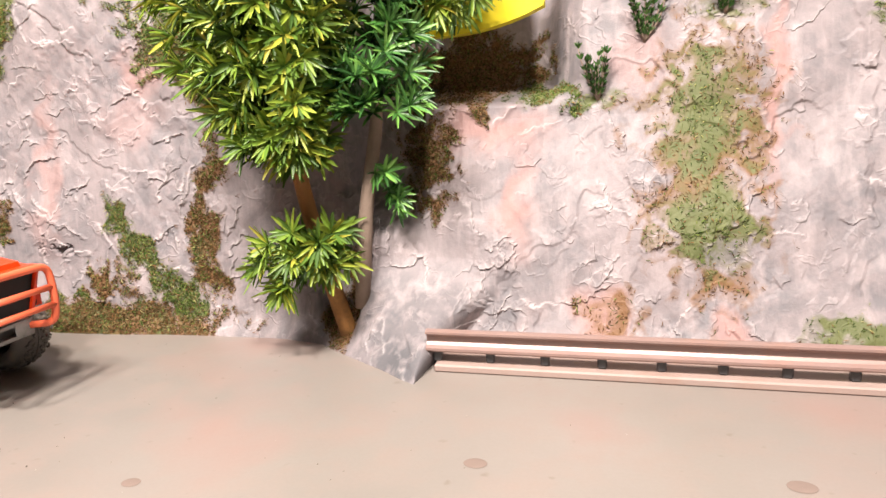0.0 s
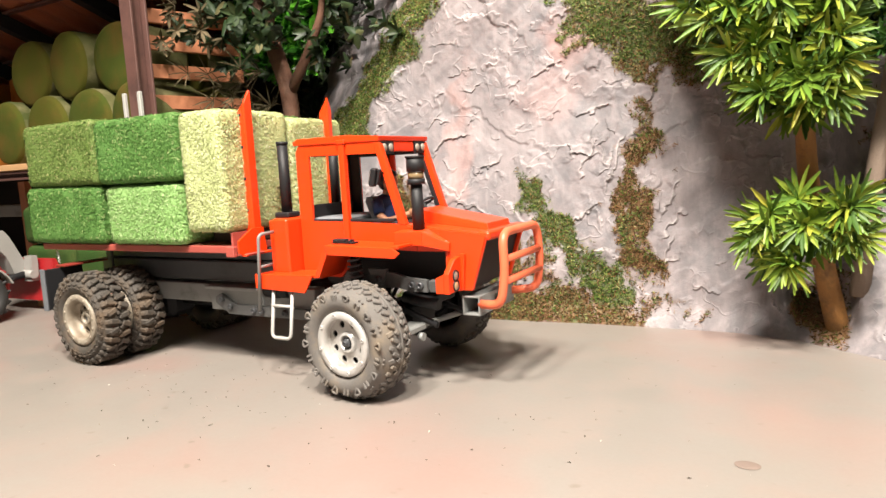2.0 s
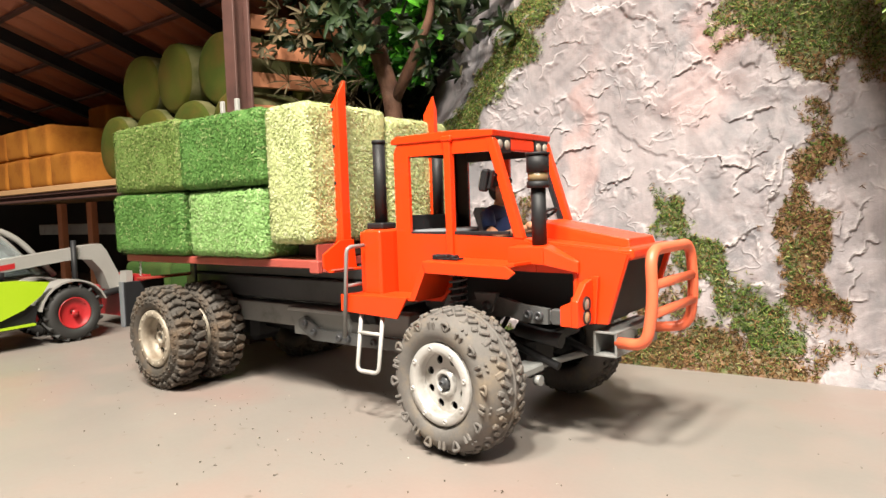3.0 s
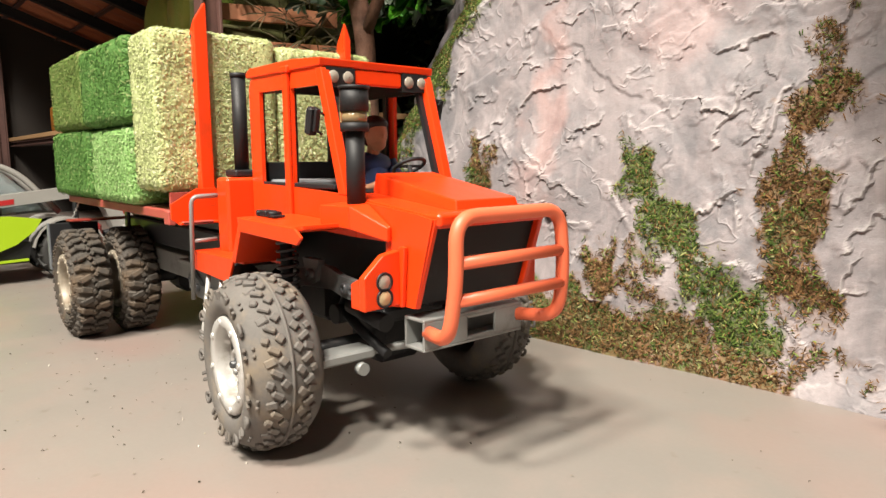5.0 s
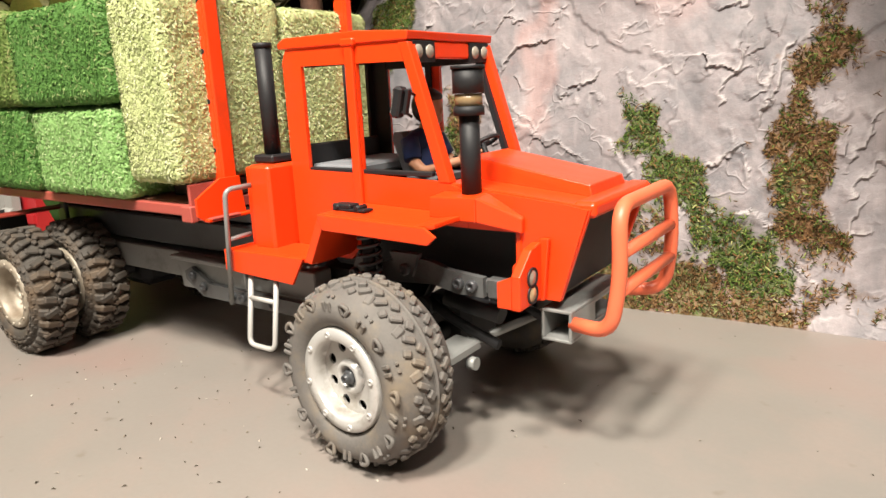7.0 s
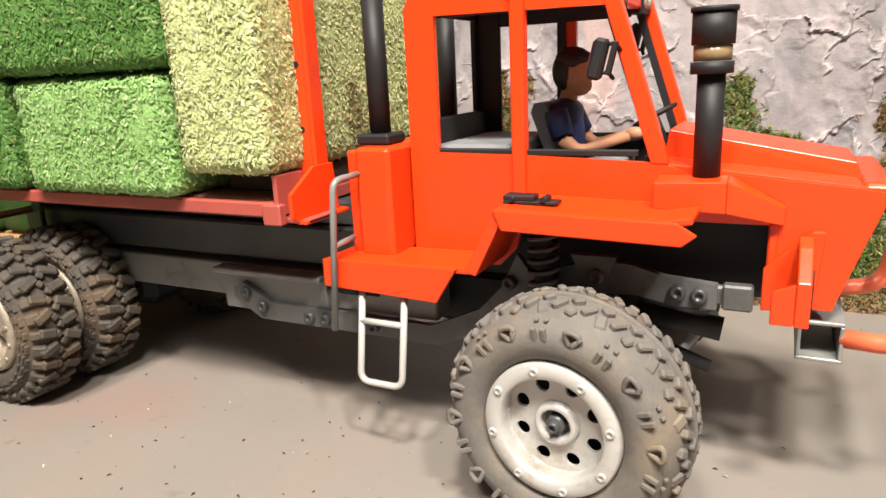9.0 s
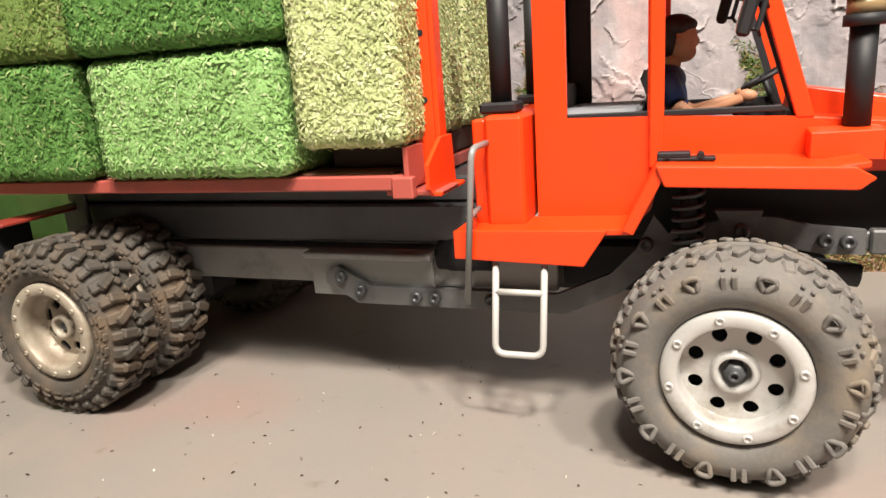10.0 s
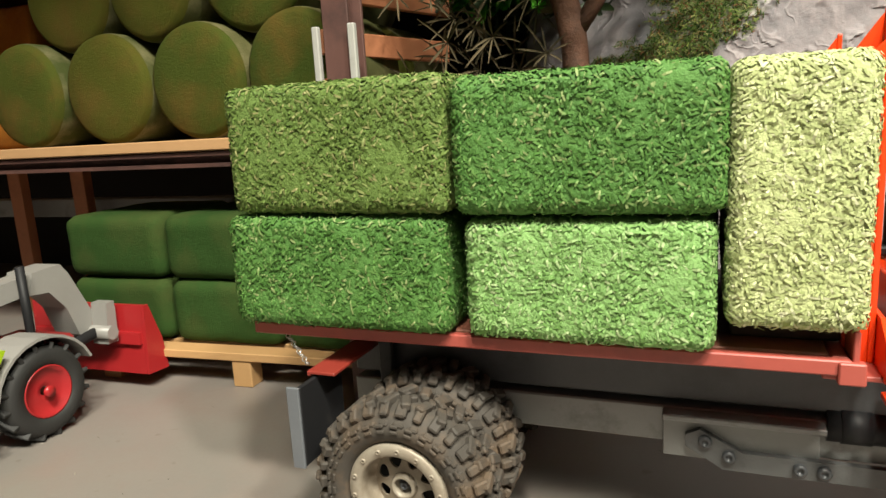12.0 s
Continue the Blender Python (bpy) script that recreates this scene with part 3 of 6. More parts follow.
def tyre_mesh(lugs, R, w, rim_r, heavy):
    """Tyre of revolution with its outer face at y = 0, and tread lugs standing on it."""
    bm = bmesh.new()
    hi = 0.0036 if heavy else 0.0022
    c, rr = w / 2, R - hi
    half = [(rim_r, 0.005), (rim_r + 0.0012, 0.0015), (rim_r + 0.004, -0.0018), (rim_r + 0.009, -0.0038), (rr - 0.0105, -0.0032), (rr - 0.0065, -0.0002), (rr - 0.0032, 0.0045), (rr - 0.0010, 0.011), (rr, 0.020)]
    f = min(1.0, w / 0.05)
    half = [(r, y * f if y > 0 else y) for r, y in half]
    prof = half + [(r, w - y) for r, y in reversed(half)]
    lathe(bm, prof, 72, closed=True)
    bmesh.ops.recalc_face_normals(bm, faces=bm.faces)
    tyre, bm = bm, bmesh.new()
    for k in range(lugs):
        for side in (0, 1):
            a = 2 * math.pi * (k + 0.5 * side) / lugs
            turn = Matrix.Rotation(-a, 4, "Y")
            s = 1 if side == 0 else -1
            y0 = c - s * w * 0.26
            slant = Matrix.Translation((rr, y0, 0)) @ Matrix.Rotation(radians(s * (24 if k % 2 else -14)), 4, "X")
            ln = w * (0.20 if k % 2 else 0.17)
            hull_box(bm, -0.0015, hi, -ln, ln, -0.0030, 0.0030, 0.0010, turn @ slant)
            # middle blocks
            mid = Matrix.Rotation(-a - math.pi / lugs * 0.6, 4, "Y") @ Matrix.Translation((rr, c + s * w * 0.05, 0)) @ Matrix.Rotation(radians(-s * 35), 4, "X")
            hull_box(bm, -0.001, hi * 0.95, -w * 0.07, w * 0.07, -0.0022, 0.0022, 0.0008, mid)
            # shoulder bars that run down the side wall, in two steps
            wide = 0.0034 if k % 2 else 0.0027
            for back, dr, up in ((0.0030, 0.0, 0.0030), (0.0095, -0.0052, 0.0020)):
                sh = turn @ Matrix.Translation((rr - back + 0.001, c - s * (c - 0.0030 - dr * 0.35), 0)) @ Matrix.Rotation(radians(s * (48 if dr == 0 else 72)), 4, "Z")
                hull_box(bm, -0.0046, 0.0046, -up, up, -wide, wide, 0.0010, sh)
        # raised marks on the side wall
        a = 2 * math.pi * (k + 0.25) / lugs
        turn = Matrix.Rotation(-a, 4, "Y")
        if not heavy:
            r0 = rr - 0.0125
            if k % 2:
                for dz in (-0.0021, 0.0021):
                    hull_box(bm, r0 - 0.003, r0 + 0.003, -0.0048, -0.001, dz - 0.0009, dz + 0.0009, 0.0005, turn)
            else:
                for dz, an in ((-0.0024, 14), (0.0024, -14)):
                    hull_box(bm, -0.0042, 0.0042, -0.0048, -0.001, -0.0009, 0.0009, 0.0005, turn @ Matrix.Translation((r0, 0, dz)) @ Matrix.Rotation(radians(an), 4, "Y"))
                hull_box(bm, r0 + 0.0035, r0 + 0.0050, -0.0048, -0.001, -0.0036, 0.0036, 0.0005, turn)
        else:
            for dr in (0.0, 0.0035):
                hull_box(bm, rr - 0.0105 - dr, rr - 0.0085 - dr, -0.0046, -0.001, -0.0024, 0.0024, 0.0006, turn)
    return tyre, bm


def front_tyre_mesh(w, n):
    """Round-shouldered tyre: a thin middle rib, diamond blocks beside it, slanted shoulder bars and raised loops on the side wall."""
    bm = bmesh.new()
    c = w / 2
    half = [(0.031, 0.005), (0.0322, 0.0008), (0.036, -0.0024), (0.0415, -0.0036), (0.0465, -0.0022), (0.0502, 0.0018), (0.0526, 0.0066), (0.0541, 0.0125), (0.0548, c - 0.001)]
    lathe(bm, half + [(r, w - y) for r, y in reversed(half)], 96, closed=True)
    lathe(bm, [(0.0545, c - 0.0010), (0.0566, c - 0.0007), (0.0566, c + 0.0007), (0.0545, c + 0.0010)], 96)

    def on(a, r, y, lean, spin):
        return Matrix.Rotation(-a, 4, "Y") @ Matrix.Translation((r, y, 0)) @ Matrix.Rotation(radians(lean), 4, "Z") @ Matrix.Rotation(radians(spin), 4, "X")
    bmesh.ops.recalc_face_normals(bm, faces=bm.faces)
    tread = bmesh.new()
    for k in range(n):
        for s in (-1, 1):
            a = 2 * math.pi * (k + (0.5 if s > 0 else 0.0)) / n
            b = a + math.pi / n
            hull_box(tread, -0.002, 0.0022, -0.0025, 0.0025, -0.0025, 0.0025, 0.0007, on(a, 0.0547, c + s * 0.0050, s * 3, 45))
            hull_box(tread, -0.002, 0.0021, -0.0038, 0.0038, -0.0019, 0.0019, 0.0008, on(b, 0.0541, c + s * 0.0096, s * 8, s * 32))
            if k % 2:
                hull_box(tread, -0.002, 0.0020, -0.0040, 0.0034, -0.0026, 0.0026, 0.0010, on(a, 0.0524, c + s * 0.0118, s * 26, -s * 16))
            else:
                hull_box(tread, -0.002, 0.0019, -0.0024, 0.0024, -0.0022, 0.0022, 0.0009, on(a, 0.0530, c + s * 0.0135, s * 20, s * 25))
    for k in range(20):
        a = 2 * math.pi * (k + 0.25) / 20
        if k % 2:
            for dz in (-0.0022, 0.0022):
                hull_box(tread, -0.0032, 0.0032, -0.0010, 0.0010, -0.0012, 0.0012, 0.0006, on(a, 0.0450, -0.0033, -12, 0) @ Matrix.Translation((0, 0, dz)))
                hull_box(tread, -0.0009, 0.0009, -0.0010, 0.0010, -0.0009, 0.0009, 0.0005, on(a, 0.0500, 0.0006, -36, 0) @ Matrix.Translation((0, 0, dz)))
        else:
            w = on(a, 0.0452, -0.0030, -12, 0)
            tri = [Vector(v) for v in ((-0.0040, 0, 0.0), (0.0034, 0, -0.0036), (0.0044, 0, 0.0), (0.0034, 0, 0.0036))]
            loop = rounded(tri + tri[:2], 0.0026, 3)[1:]
            tube(tread, [w @ v for v in loop], 0.0013, 6)
    return bm, tread


def rim_mesh(r, holes, dish, cone=False):
    """A bead ring, a dished disc with oval slots through it and a hub; with cone the disc runs deep and the slots sit close to the hub."""
    bm = bmesh.new()
    n = 32
    seg = holes * 8
    ring_in = r * 0.76
    lathe(bm, [(r, 0.006), (r, -0.0005), (r - 0.001, -0.0022), (ring_in + 0.0012, -0.0022), (ring_in, -0.0012), (ring_in - 0.0004, dish * 0.45), (r * 0.755, dish * 0.7 if cone else dish)], seg)
    r0, r1, y0, y1 = r * 0.755, r * 0.34, dish, dish * 0.92
    if cone:
        lathe(bm, [(r0, dish * 0.7), (r * 0.66, dish)], seg)
        r0, r1, y0, y1 = r * 0.66, r * 0.27, dish, dish * 0.72
    hu, hv = (0.66, 0.62) if cone else (0.46, 0.50)
    th = 0.0016

    def at(u, v, k, back):
        a, w = 2 * math.pi * (k + 0.5 + 0.5 * u) / holes, 0.5 + 0.5 * v
        rad = r1 + (r0 - r1) * w
        return bm.verts.new((rad * math.cos(a), y1 + (y0 - y1) * w + (th if back else 0), rad * math.sin(a)))
    for k in range(holes):
        inner, outer = ([], []), ([], [])
        for q in range(n):
            c, sn = math.cos(2 * math.pi * q / n), math.sin(2 * math.pi * q / n)
            g = 1 / max(abs(c), abs(sn))
            squeeze = 1 + (0.22 * sn if cone else 0.0)
            for back in (0, 1):
                inner[back].append(at(hu * c * squeeze, hv * sn + (0.08 if cone else 0.12), k, back))
                outer[back].append(at(c * g, sn * g, k, back))
        for q in range(n):
            p = (q + 1) % n
            bm.faces.new((outer[0][q], outer[0][p], inner[0][p], inner[0][q]))
            bm.faces.new((outer[1][q], inner[1][q], inner[1][p], outer[1][p]))
            bm.faces.new((inner[0][q], inner[0][p], inner[1][p], inner[1][q]))
    lathe(bm, [(r1, y1), (r1 * 0.9, y1 - 0.003), (r1 * 0.72, y1 - 0.004), (r1 * 0.62, y1 - 0.001), (r1 * 0.60, y1 + 0.003), (0.0008, y1 + 0.003)], 24)
    bmesh.ops.remove_doubles(bm, verts=bm.verts, dist=2e-6)
    bmesh.ops.recalc_face_normals(bm, faces=bm.faces)
    return bm


def rim_bolts(bm, r, n, size):
    for k in range(n):
        a = 2 * math.pi * (k + 0.3) / n
        p = Vector((r * math.cos(a), -0.0020, r * math.sin(a)))
        lathe(bm, [(size, 0.001), (size, -0.0010), (size * 0.62, -0.0014), (size * 0.45, -0.0006), (0.0002, -0.0006)], 12, Matrix.Translation(p))


def wheel(kind, x, y, flip, lean=0.0):
    """Hub, with the rim and the tyre under it. The outer face looks to -y, or to +y if flipped."""
    front = kind == "front"
    m = pose(x, y, 0.057, lean, 0, (180 if flip else 0) + (STEER if front else 0))
    if kind not in WHEELS:
        hub = bmesh.new()
        lathe(hub, [(0.0048, 0.014), (0.0048, 0.006), (0.0042, 0.0045), (0.0002, 0.0045)], 6)
        lathe(hub, [(0.0025, 0.006), (0.0025, 0.0015), (0.0016, 0.001), (0.0014, 0.003), (0.0002, 0.003)], 14)
        if not front:
            bmesh.ops.translate(hub, verts=hub.verts, vec=(0, 0.007, 0))
        h = part("wheel", hub, M["chassis"], TRUCK, "wide off-road wheel with a pale slotted rim" if front else "muddy dual wheel with a beadlock rim")
        rm = rim_mesh(0.0315, 8, 0.0085 if front else 0.0135, not front)
        rim_bolts(rm, 0.0278, 8 if front else 14, 0.0021 if front else 0.0016)
        r = part("rim", rm, M["rim" if front else "rim_dusty"], h, "cream cast rim with slots")
        bm = bmesh.new()
        lathe(bm, [(0.0285, 0.005), (0.0270, 0.024), (0.004, 0.024)], 40)
        b = part("barrel", bm, M["black"], h, "dark inside of the wheel")
        body, tread = front_tyre_mesh(0.0415, 26) if front else tyre_mesh(30, 0.057, 0.0310, 0.031, True)
        rubber = M["tyre" if front else "tyre_dark"]
        t = part("tyre", body, rubber, h, "dusty knobbly rubber tyre")
        l = tagged(part("tread", tread, rubber, h), kind="stuff")
        WHEELS[kind] = (h, r, t, b, l)
        h.matrix_basis = m
        return
    h, r, t, b, l = WHEELS[kind]
    w = again(h, TRUCK, m)
    again(r, w, I4)
    again(t, w, I4)
    again(b, w, I4)
    tagged(again(l, w, I4), kind="stuff")


WHEELS = {}
STEER = -5.5   # the front wheels stand slightly turned
wheel("front", -0.001, -0.1135, False)
wheel("front", -0.004, 0.124, True)
wheel("rear", -0.3915, -0.1245, False)
wheel("rear", -0.3915, -0.0760, False)
wheel("rear", -0.3915, 0.1365, True)
wheel("rear", -0.3915, 0.0935, True)

# axles and drive line
bm = bmesh.new()
rod(bm, (0, -0.07, 0.055), (0, 0.08, 0.055), 0.006)
hull_box(bm, -0.02, 0.02, -0.012, 0.03, 0.040, 0.078, 0.006)
rod(bm, (0, -0.085, 0.056), (0, -0.06, 0.056), 0.011)
rod(bm, (0, 0.07, 0.056), (0, 0.095, 0.056), 0.011)
part("front_axle", bm, M["black"], TRUCK, "black plastic front axle housing")
bm = bmesh.new()
rod(bm, (-0.388, -0.06, 0.056), (-0.388, 0.07, 0.056), 0.008)
hull_box(bm, -0.412, -0.364, -0.014, 0.03, 0.036, 0.08, 0.008)
part("rear_axle", bm, M["black"], TRUCK, "black rear axle housing")
bm = bmesh.new()
hull_box(bm, 0.022, 0.042, -0.080, -0.030, 0.055, 0.062, 0.0015)
hull_box(bm, 0.020, 0.036, -0.080, -0.066, 0.040, 0.0548, 0.002)
rod(bm, (0.031, -0.070, 0.0615), (0.031, -0.070, 0.0655), 0.0058, 0.0050)
rod(bm, (0.031, -0.070, 0.0655), (0.031, -0.070, 0.0672), 0.0030, 0.0026)
rod(bm, (0.040, -0.042, 0.050), (0.0455, -0.042, 0.050), 0.0042)
rod(bm, (0.035, -0.030, 0.0585), (0.050, 0.05, 0.0585), 0.003)
part("steering_link", bm, M["steel"], TRUCK, "grey metal steering link")
bm = bmesh.new()
rod(bm, (-0.10, -0.002, 0.062), (-0.36, 0.006, 0.058), 0.006)
part("drive_shaft", bm, M["black"], TRUCK)

# chassis
for y0, y1 in ((-0.044, -0.026), (0.030, 0.048)):
    part("chassis_rail", bar(-0.46, -0.09, y0, y1, 0.070, 0.0925), M["steel"], TRUCK, "grey steel chassis rail")
for xx in (-0.45, -0.30, -0.11):
    part("cross_member", bar(xx - 0.006, xx + 0.006, -0.0262, 0.0302, 0.072, 0.090), M["steel"], TRUCK)
bm = bmesh.new()
hull_box(bm, -0.46, -0.13, -0.042, 0.046, 0.0965, 0.1205, 0.0015)
hull_box(bm, -0.46, -0.125, -0.036, 0.040, 0.121, 0.1365, 0.0015)
part("subframe", bm, M["chassis"], TRUCK, "dark grey box under the bed")
bm = bmesh.new()
hull_box(bm, -0.249, -0.165, -0.0467, -0.0442, 0.0625, 0.0885, 0.0008)
hull_box(bm, -0.249, -0.163, -0.056, -0.0445, 0.0888, 0.0925, 0.0008)
part("link_plate", bm, M["steel"], TRUCK, "grey bracket plate")
bm = bmesh.new()
rod(bm, (-0.162, -0.040, 0.0895), (-0.128, -0.040, 0.0895), 0.0095, seg=20)
rod(bm, (-0.155, -0.040, 0.0895), (-0.140, -0.040, 0.0895), 0.0102, seg=20)
part("air_tank", bm, M["black"], TRUCK, "black cylindrical tank")
# long frame arm that rises to the front axle
bm = bmesh.new()
prism(bm, [(-0.236, 0.079), (-0.228, 0.083), (-0.205, 0.071), (-0.09, 0.0705), (-0.06, 0.084), (-0.047, 0.098), (-0.038, 0.1165), (-0.031, 0.107), (-0.012, 0.1125), (0.0, 0.1165), (0.020, 0.1155), (0.035, 0.1115), (0.058, 0.1095),
           (0.058, 0.0975), (0.040, 0.0975), (0.022, 0.1010), (-0.015, 0.0985), (-0.034, 0.0935), (-0.055, 0.0735), (-0.085, 0.0595), (-0.215, 0.0595), (-0.236, 0.072)], -0.0515, -0.0470)
prism(bm, [(-0.009, 0.1195), (0.013, 0.1195), (0.008, 0.1045), (0.003, 0.1025), (-0.002, 0.1045)], -0.0545, -0.0495)
hull_box(bm, 0.060, 0.073, -0.051, -0.044, 0.0975, 0.1095, 0.001)
hull_box(bm, 0.055, 0.064, -0.0485, -0.044, 0.099, 0.108, 0.001)
arm = part("frame_arm", bm, M["frame_grey"], TRUCK, "dark grey riveted frame arm")
again(arm, TRUCK, pose(0, 0.096, 0))
bm = bmesh.new()
lathe(bm, [(0.0038, 0.004), (0.0038, 0.001), (0.003, 0.0), (0.0018, 0.0), (0.0016, 0.0012), (0.0002, 0.0012)], 12)
bolt = part("bolt", bm, M["chassis"], TRUCK, "small dark screw head")
for i, (bx, bz) in enumerate(((-0.225, 0.0765), (-0.212, 0.0685), (-0.175, 0.0655), (-0.163, 0.0655), (-0.128, 0.0655), (0.0035, 0.1095), (0.0505, 0.1040), (0.041, 0.1045), (-0.042, 0.1010))):
    mm = pose(bx, -0.0580 if 0 < bx < 0.01 else -0.0548, bz)
    if i:
        again(bolt, TRUCK, mm)
    else:
        bolt.matrix_basis = mm
# coil springs over the front axle
bm = bmesh.new()
pts = []
for i in range(145):
    u = i / 144
    a = u * 2 * math.pi * 9
    pts.append((-0.0214 + 0.0070 * math.cos(a), -0.0590 + 0.0068 * math.sin(a), 0.090 + 0.052 * u))
tube(bm, pts, 0.0012, 6)
spring = part("coil_spring", bm, M["chassis"], TRUCK, "black coil spring")
bm = bmesh.new()
rod(bm, (-0.0214, -0.060, 0.080), (-0.0214, -0.060, 0.1425), 0.0042)
damper = part("damper", bm, M["black"], TRUCK)
again(spring, TRUCK, pose(0, 0.114, 0))
again(damper, TRUCK, pose(0, 0.114, 0))
bm = bmesh.new()
for sy in (-0.030, 0.030):
    tube(bm, rounded([(0.055, sy, 0.060), (0.02, sy, 0.072), (0.002, sy, 0.082)], 0.01), 0.0035, 8)
    rod(bm, (0.0, sy - 0.006, 0.078), (0.0, sy + 0.006, 0.078), 0.007)
    tube(bm, [(0.0, sy, 0.084), (0.012, sy + 0.002, 0.104)], 0.0022, 8)
hull_box(bm, 0.02, 0.048, -0.028, 0.024, 0.078, 0.088, 0.002)
# black filler box, added so the gaps under the hood read dark
hull_box(bm, -0.088, 0.094, -0.026, 0.026, 0.096, 0.146, 0.004)
rod(bm, (0.02, -0.034, 0.088), (0.06, -0.034, 0.082), 0.006)
# second added black filler, darkens the gap between sill and arm
hull_box(bm, -0.125, -0.032, -0.022, 0.022, 0.064, 0.0955, 0.004)
part("engine_block", bm, M["black"], TRUCK, "black links under the hood with added black filler blocks")

# cab
CN, CF = -0.0455, 0.047   # near and far side


def side_panel(bm, y0, y1):
    """Cab side in the x-z plane, built as strips round the two windows."""
    prism(bm, [(-0.100, 0.108), (-0.083, 0.108), (-0.083, 0.236), (-0.087, 0.2475), (-0.096, 0.2475), (-0.100, 0.240)], y0, y1)
    prism(bm, [(-0.083, 0.108), (-0.050, 0.108), (-0.040, 0.118), (-0.034, 0.143), (-0.034, 0.1665), (-0.083, 0.1675)], y0, y1)
    prism(bm, [(-0.034, 0.139), (0.045, 0.137), (0.045, 0.158), (0.031, 0.1635), (-0.034, 0.1665)], y0, y1)
    prism(bm, [(-0.083, 0.236), (0.004, 0.2345), (0.006, 0.2475), (-0.087, 0.2475)], y0, y1)
    prism(bm, [(-0.042, 0.1665), (-0.034, 0.1665), (-0.034, 0.2355), (-0.042, 0.2355)], y0, y1)


bm = bmesh.new()
side_panel(bm, CN, CN + 0.003)
cab_side = part("cab_side", bm, M["orange"], TRUCK, "orange cab side with open windows")
bm = bmesh.new()
side_panel(bm, CF - 0.003, CF)
part("cab_side", bm, M["orange"], TRUCK, "orange cab side with open windows")
bm = bmesh.new()
hull_box(bm, -0.041, -0.034, CN - 0.0032, CN - 0.0002, 0.1405, 0.2485, 0.0009)
hull_box(bm, -0.043, -0.032, CN - 0.0042, CN - 0.0002, 0.2455, 0.2505, 0.001)
part("door_pillar", bm, M["orange"], cab_side)
bm = bmesh.new()
prism(bm, [(-0.102, 0.2478), (0.008, 0.2465), (0.009, 0.2515), (-0.030, 0.2545), (-0.096, 0.2545), (-0.102, 0.2515)], CN - 0.0015, CF + 0.0015)
part("roof", bm, M["orange"], TRUCK, "flat orange cab roof")
bm = bmesh.new()
for y0, y1, z0, z1 in ((CN + 0.0032, CN + 0.011, 0.108, 0.247), (CF - 0.011, CF - 0.0032, 0.108, 0.247), (CN + 0.011, CF - 0.011, 0.108, 0.163), (CN + 0.011, CF - 0.011, 0.238, 0.247)):
    hull_box(bm, -0.099, -0.096, y0, y1, z0, z1, 0.0005)
part("cab_rear", bm, M["black"], TRUCK, "black cab rear frame with an open window")
for y in (CN + 0.003, CF - 0.003):
    bm = bmesh.new()
    prism(bm, [(0.0005, 0.2455), (0.008, 0.2455), (0.034, 0.163), (0.026, 0.163)], y - 0.0035, y + 0.0035)
    part("windscreen_pillar", bm, M["orange"], TRUCK, "slanted orange windscreen pillar")
for y in (CN + 0.0085, CF - 0.0085):
    bm = bmesh.new()
    prism(bm, [(-0.001, 0.243), (0.003, 0.243), (0.029, 0.163), (0.025, 0.163)], y - 0.0018, y + 0.0018)
    part("screen_seal", bm, M["black"], TRUCK, "black rubber screen seal")
for b in ((-0.045, -0.040, CF - 0.006, CF - 0.0035, 0.166, 0.236), (-0.042, -0.036, CN + 0.0035, CN + 0.006, 0.1695, 0.2347), (-0.083, -0.004, CN + 0.0032, CN + 0.006, 0.235, 0.238), (-0.083, 0.02, CN + 0.0005, CN + 0.0045, 0.1662, 0.1692)):
    part("window_seal", bar(*b, 0.0005), M["black"], TRUCK, "black rubber window seal")
bm = bmesh.new()
hull_box(bm, -0.0958, -0.0815, CF - 0.0056, CF - 0.0034, 0.150, 0.2470, 0.0004)
hull_box(bm, -0.0814, -0.002, CF - 0.0056, CF - 0.0034, 0.2335, 0.2470, 0.0004)
hull_box(bm, -0.0814, 0.024, CF - 0.0056, CF - 0.0034, 0.150, 0.1690, 0.0004)
part("cab_lining", bm, M["black"], TRUCK, "black lining inside the cab")
# roof lamps
bm = bmesh.new()
prism(bm, [(0.002, 0.2338), (0.0085, 0.2338), (0.0085, 0.2462), (0.002, 0.2462)], CN + 0.0035, CN + 0.026)
lamp = part("roof_lamp", bm, M["black"], TRUCK, "black roof lamp box with round lamps")
bm = bmesh.new()
lathe(bm, [(0.0041, 0.003), (0.0041, -0.0004), (0.0036, -0.0009), (0.0002, -0.0013)], 20, pose(0.0085, 0, 0.240, 0, 0, 90))
ln = part("lens", bm, M["lamp_glass"], lamp, "clear round lamp glass")
ln.matrix_basis = pose(0, CN + 0.0205, 0)
again(ln, lamp, pose(0, CN + 0.0090, 0))
lamp2 = again(lamp, TRUCK, pose(0, CF - 0.026 - CN - 0.0035, 0))
again(ln, lamp2, pose(0, CN + 0.0205, 0))
again(ln, lamp2, pose(0, CN + 0.0090, 0))
bm = bmesh.new()
hull_box(bm, 0.001, 0.0075, CN + 0.0262, CF - 0.0262, 0.236, 0.246, 0.001)
part("roof_front", bm, M["orange"], TRUCK)

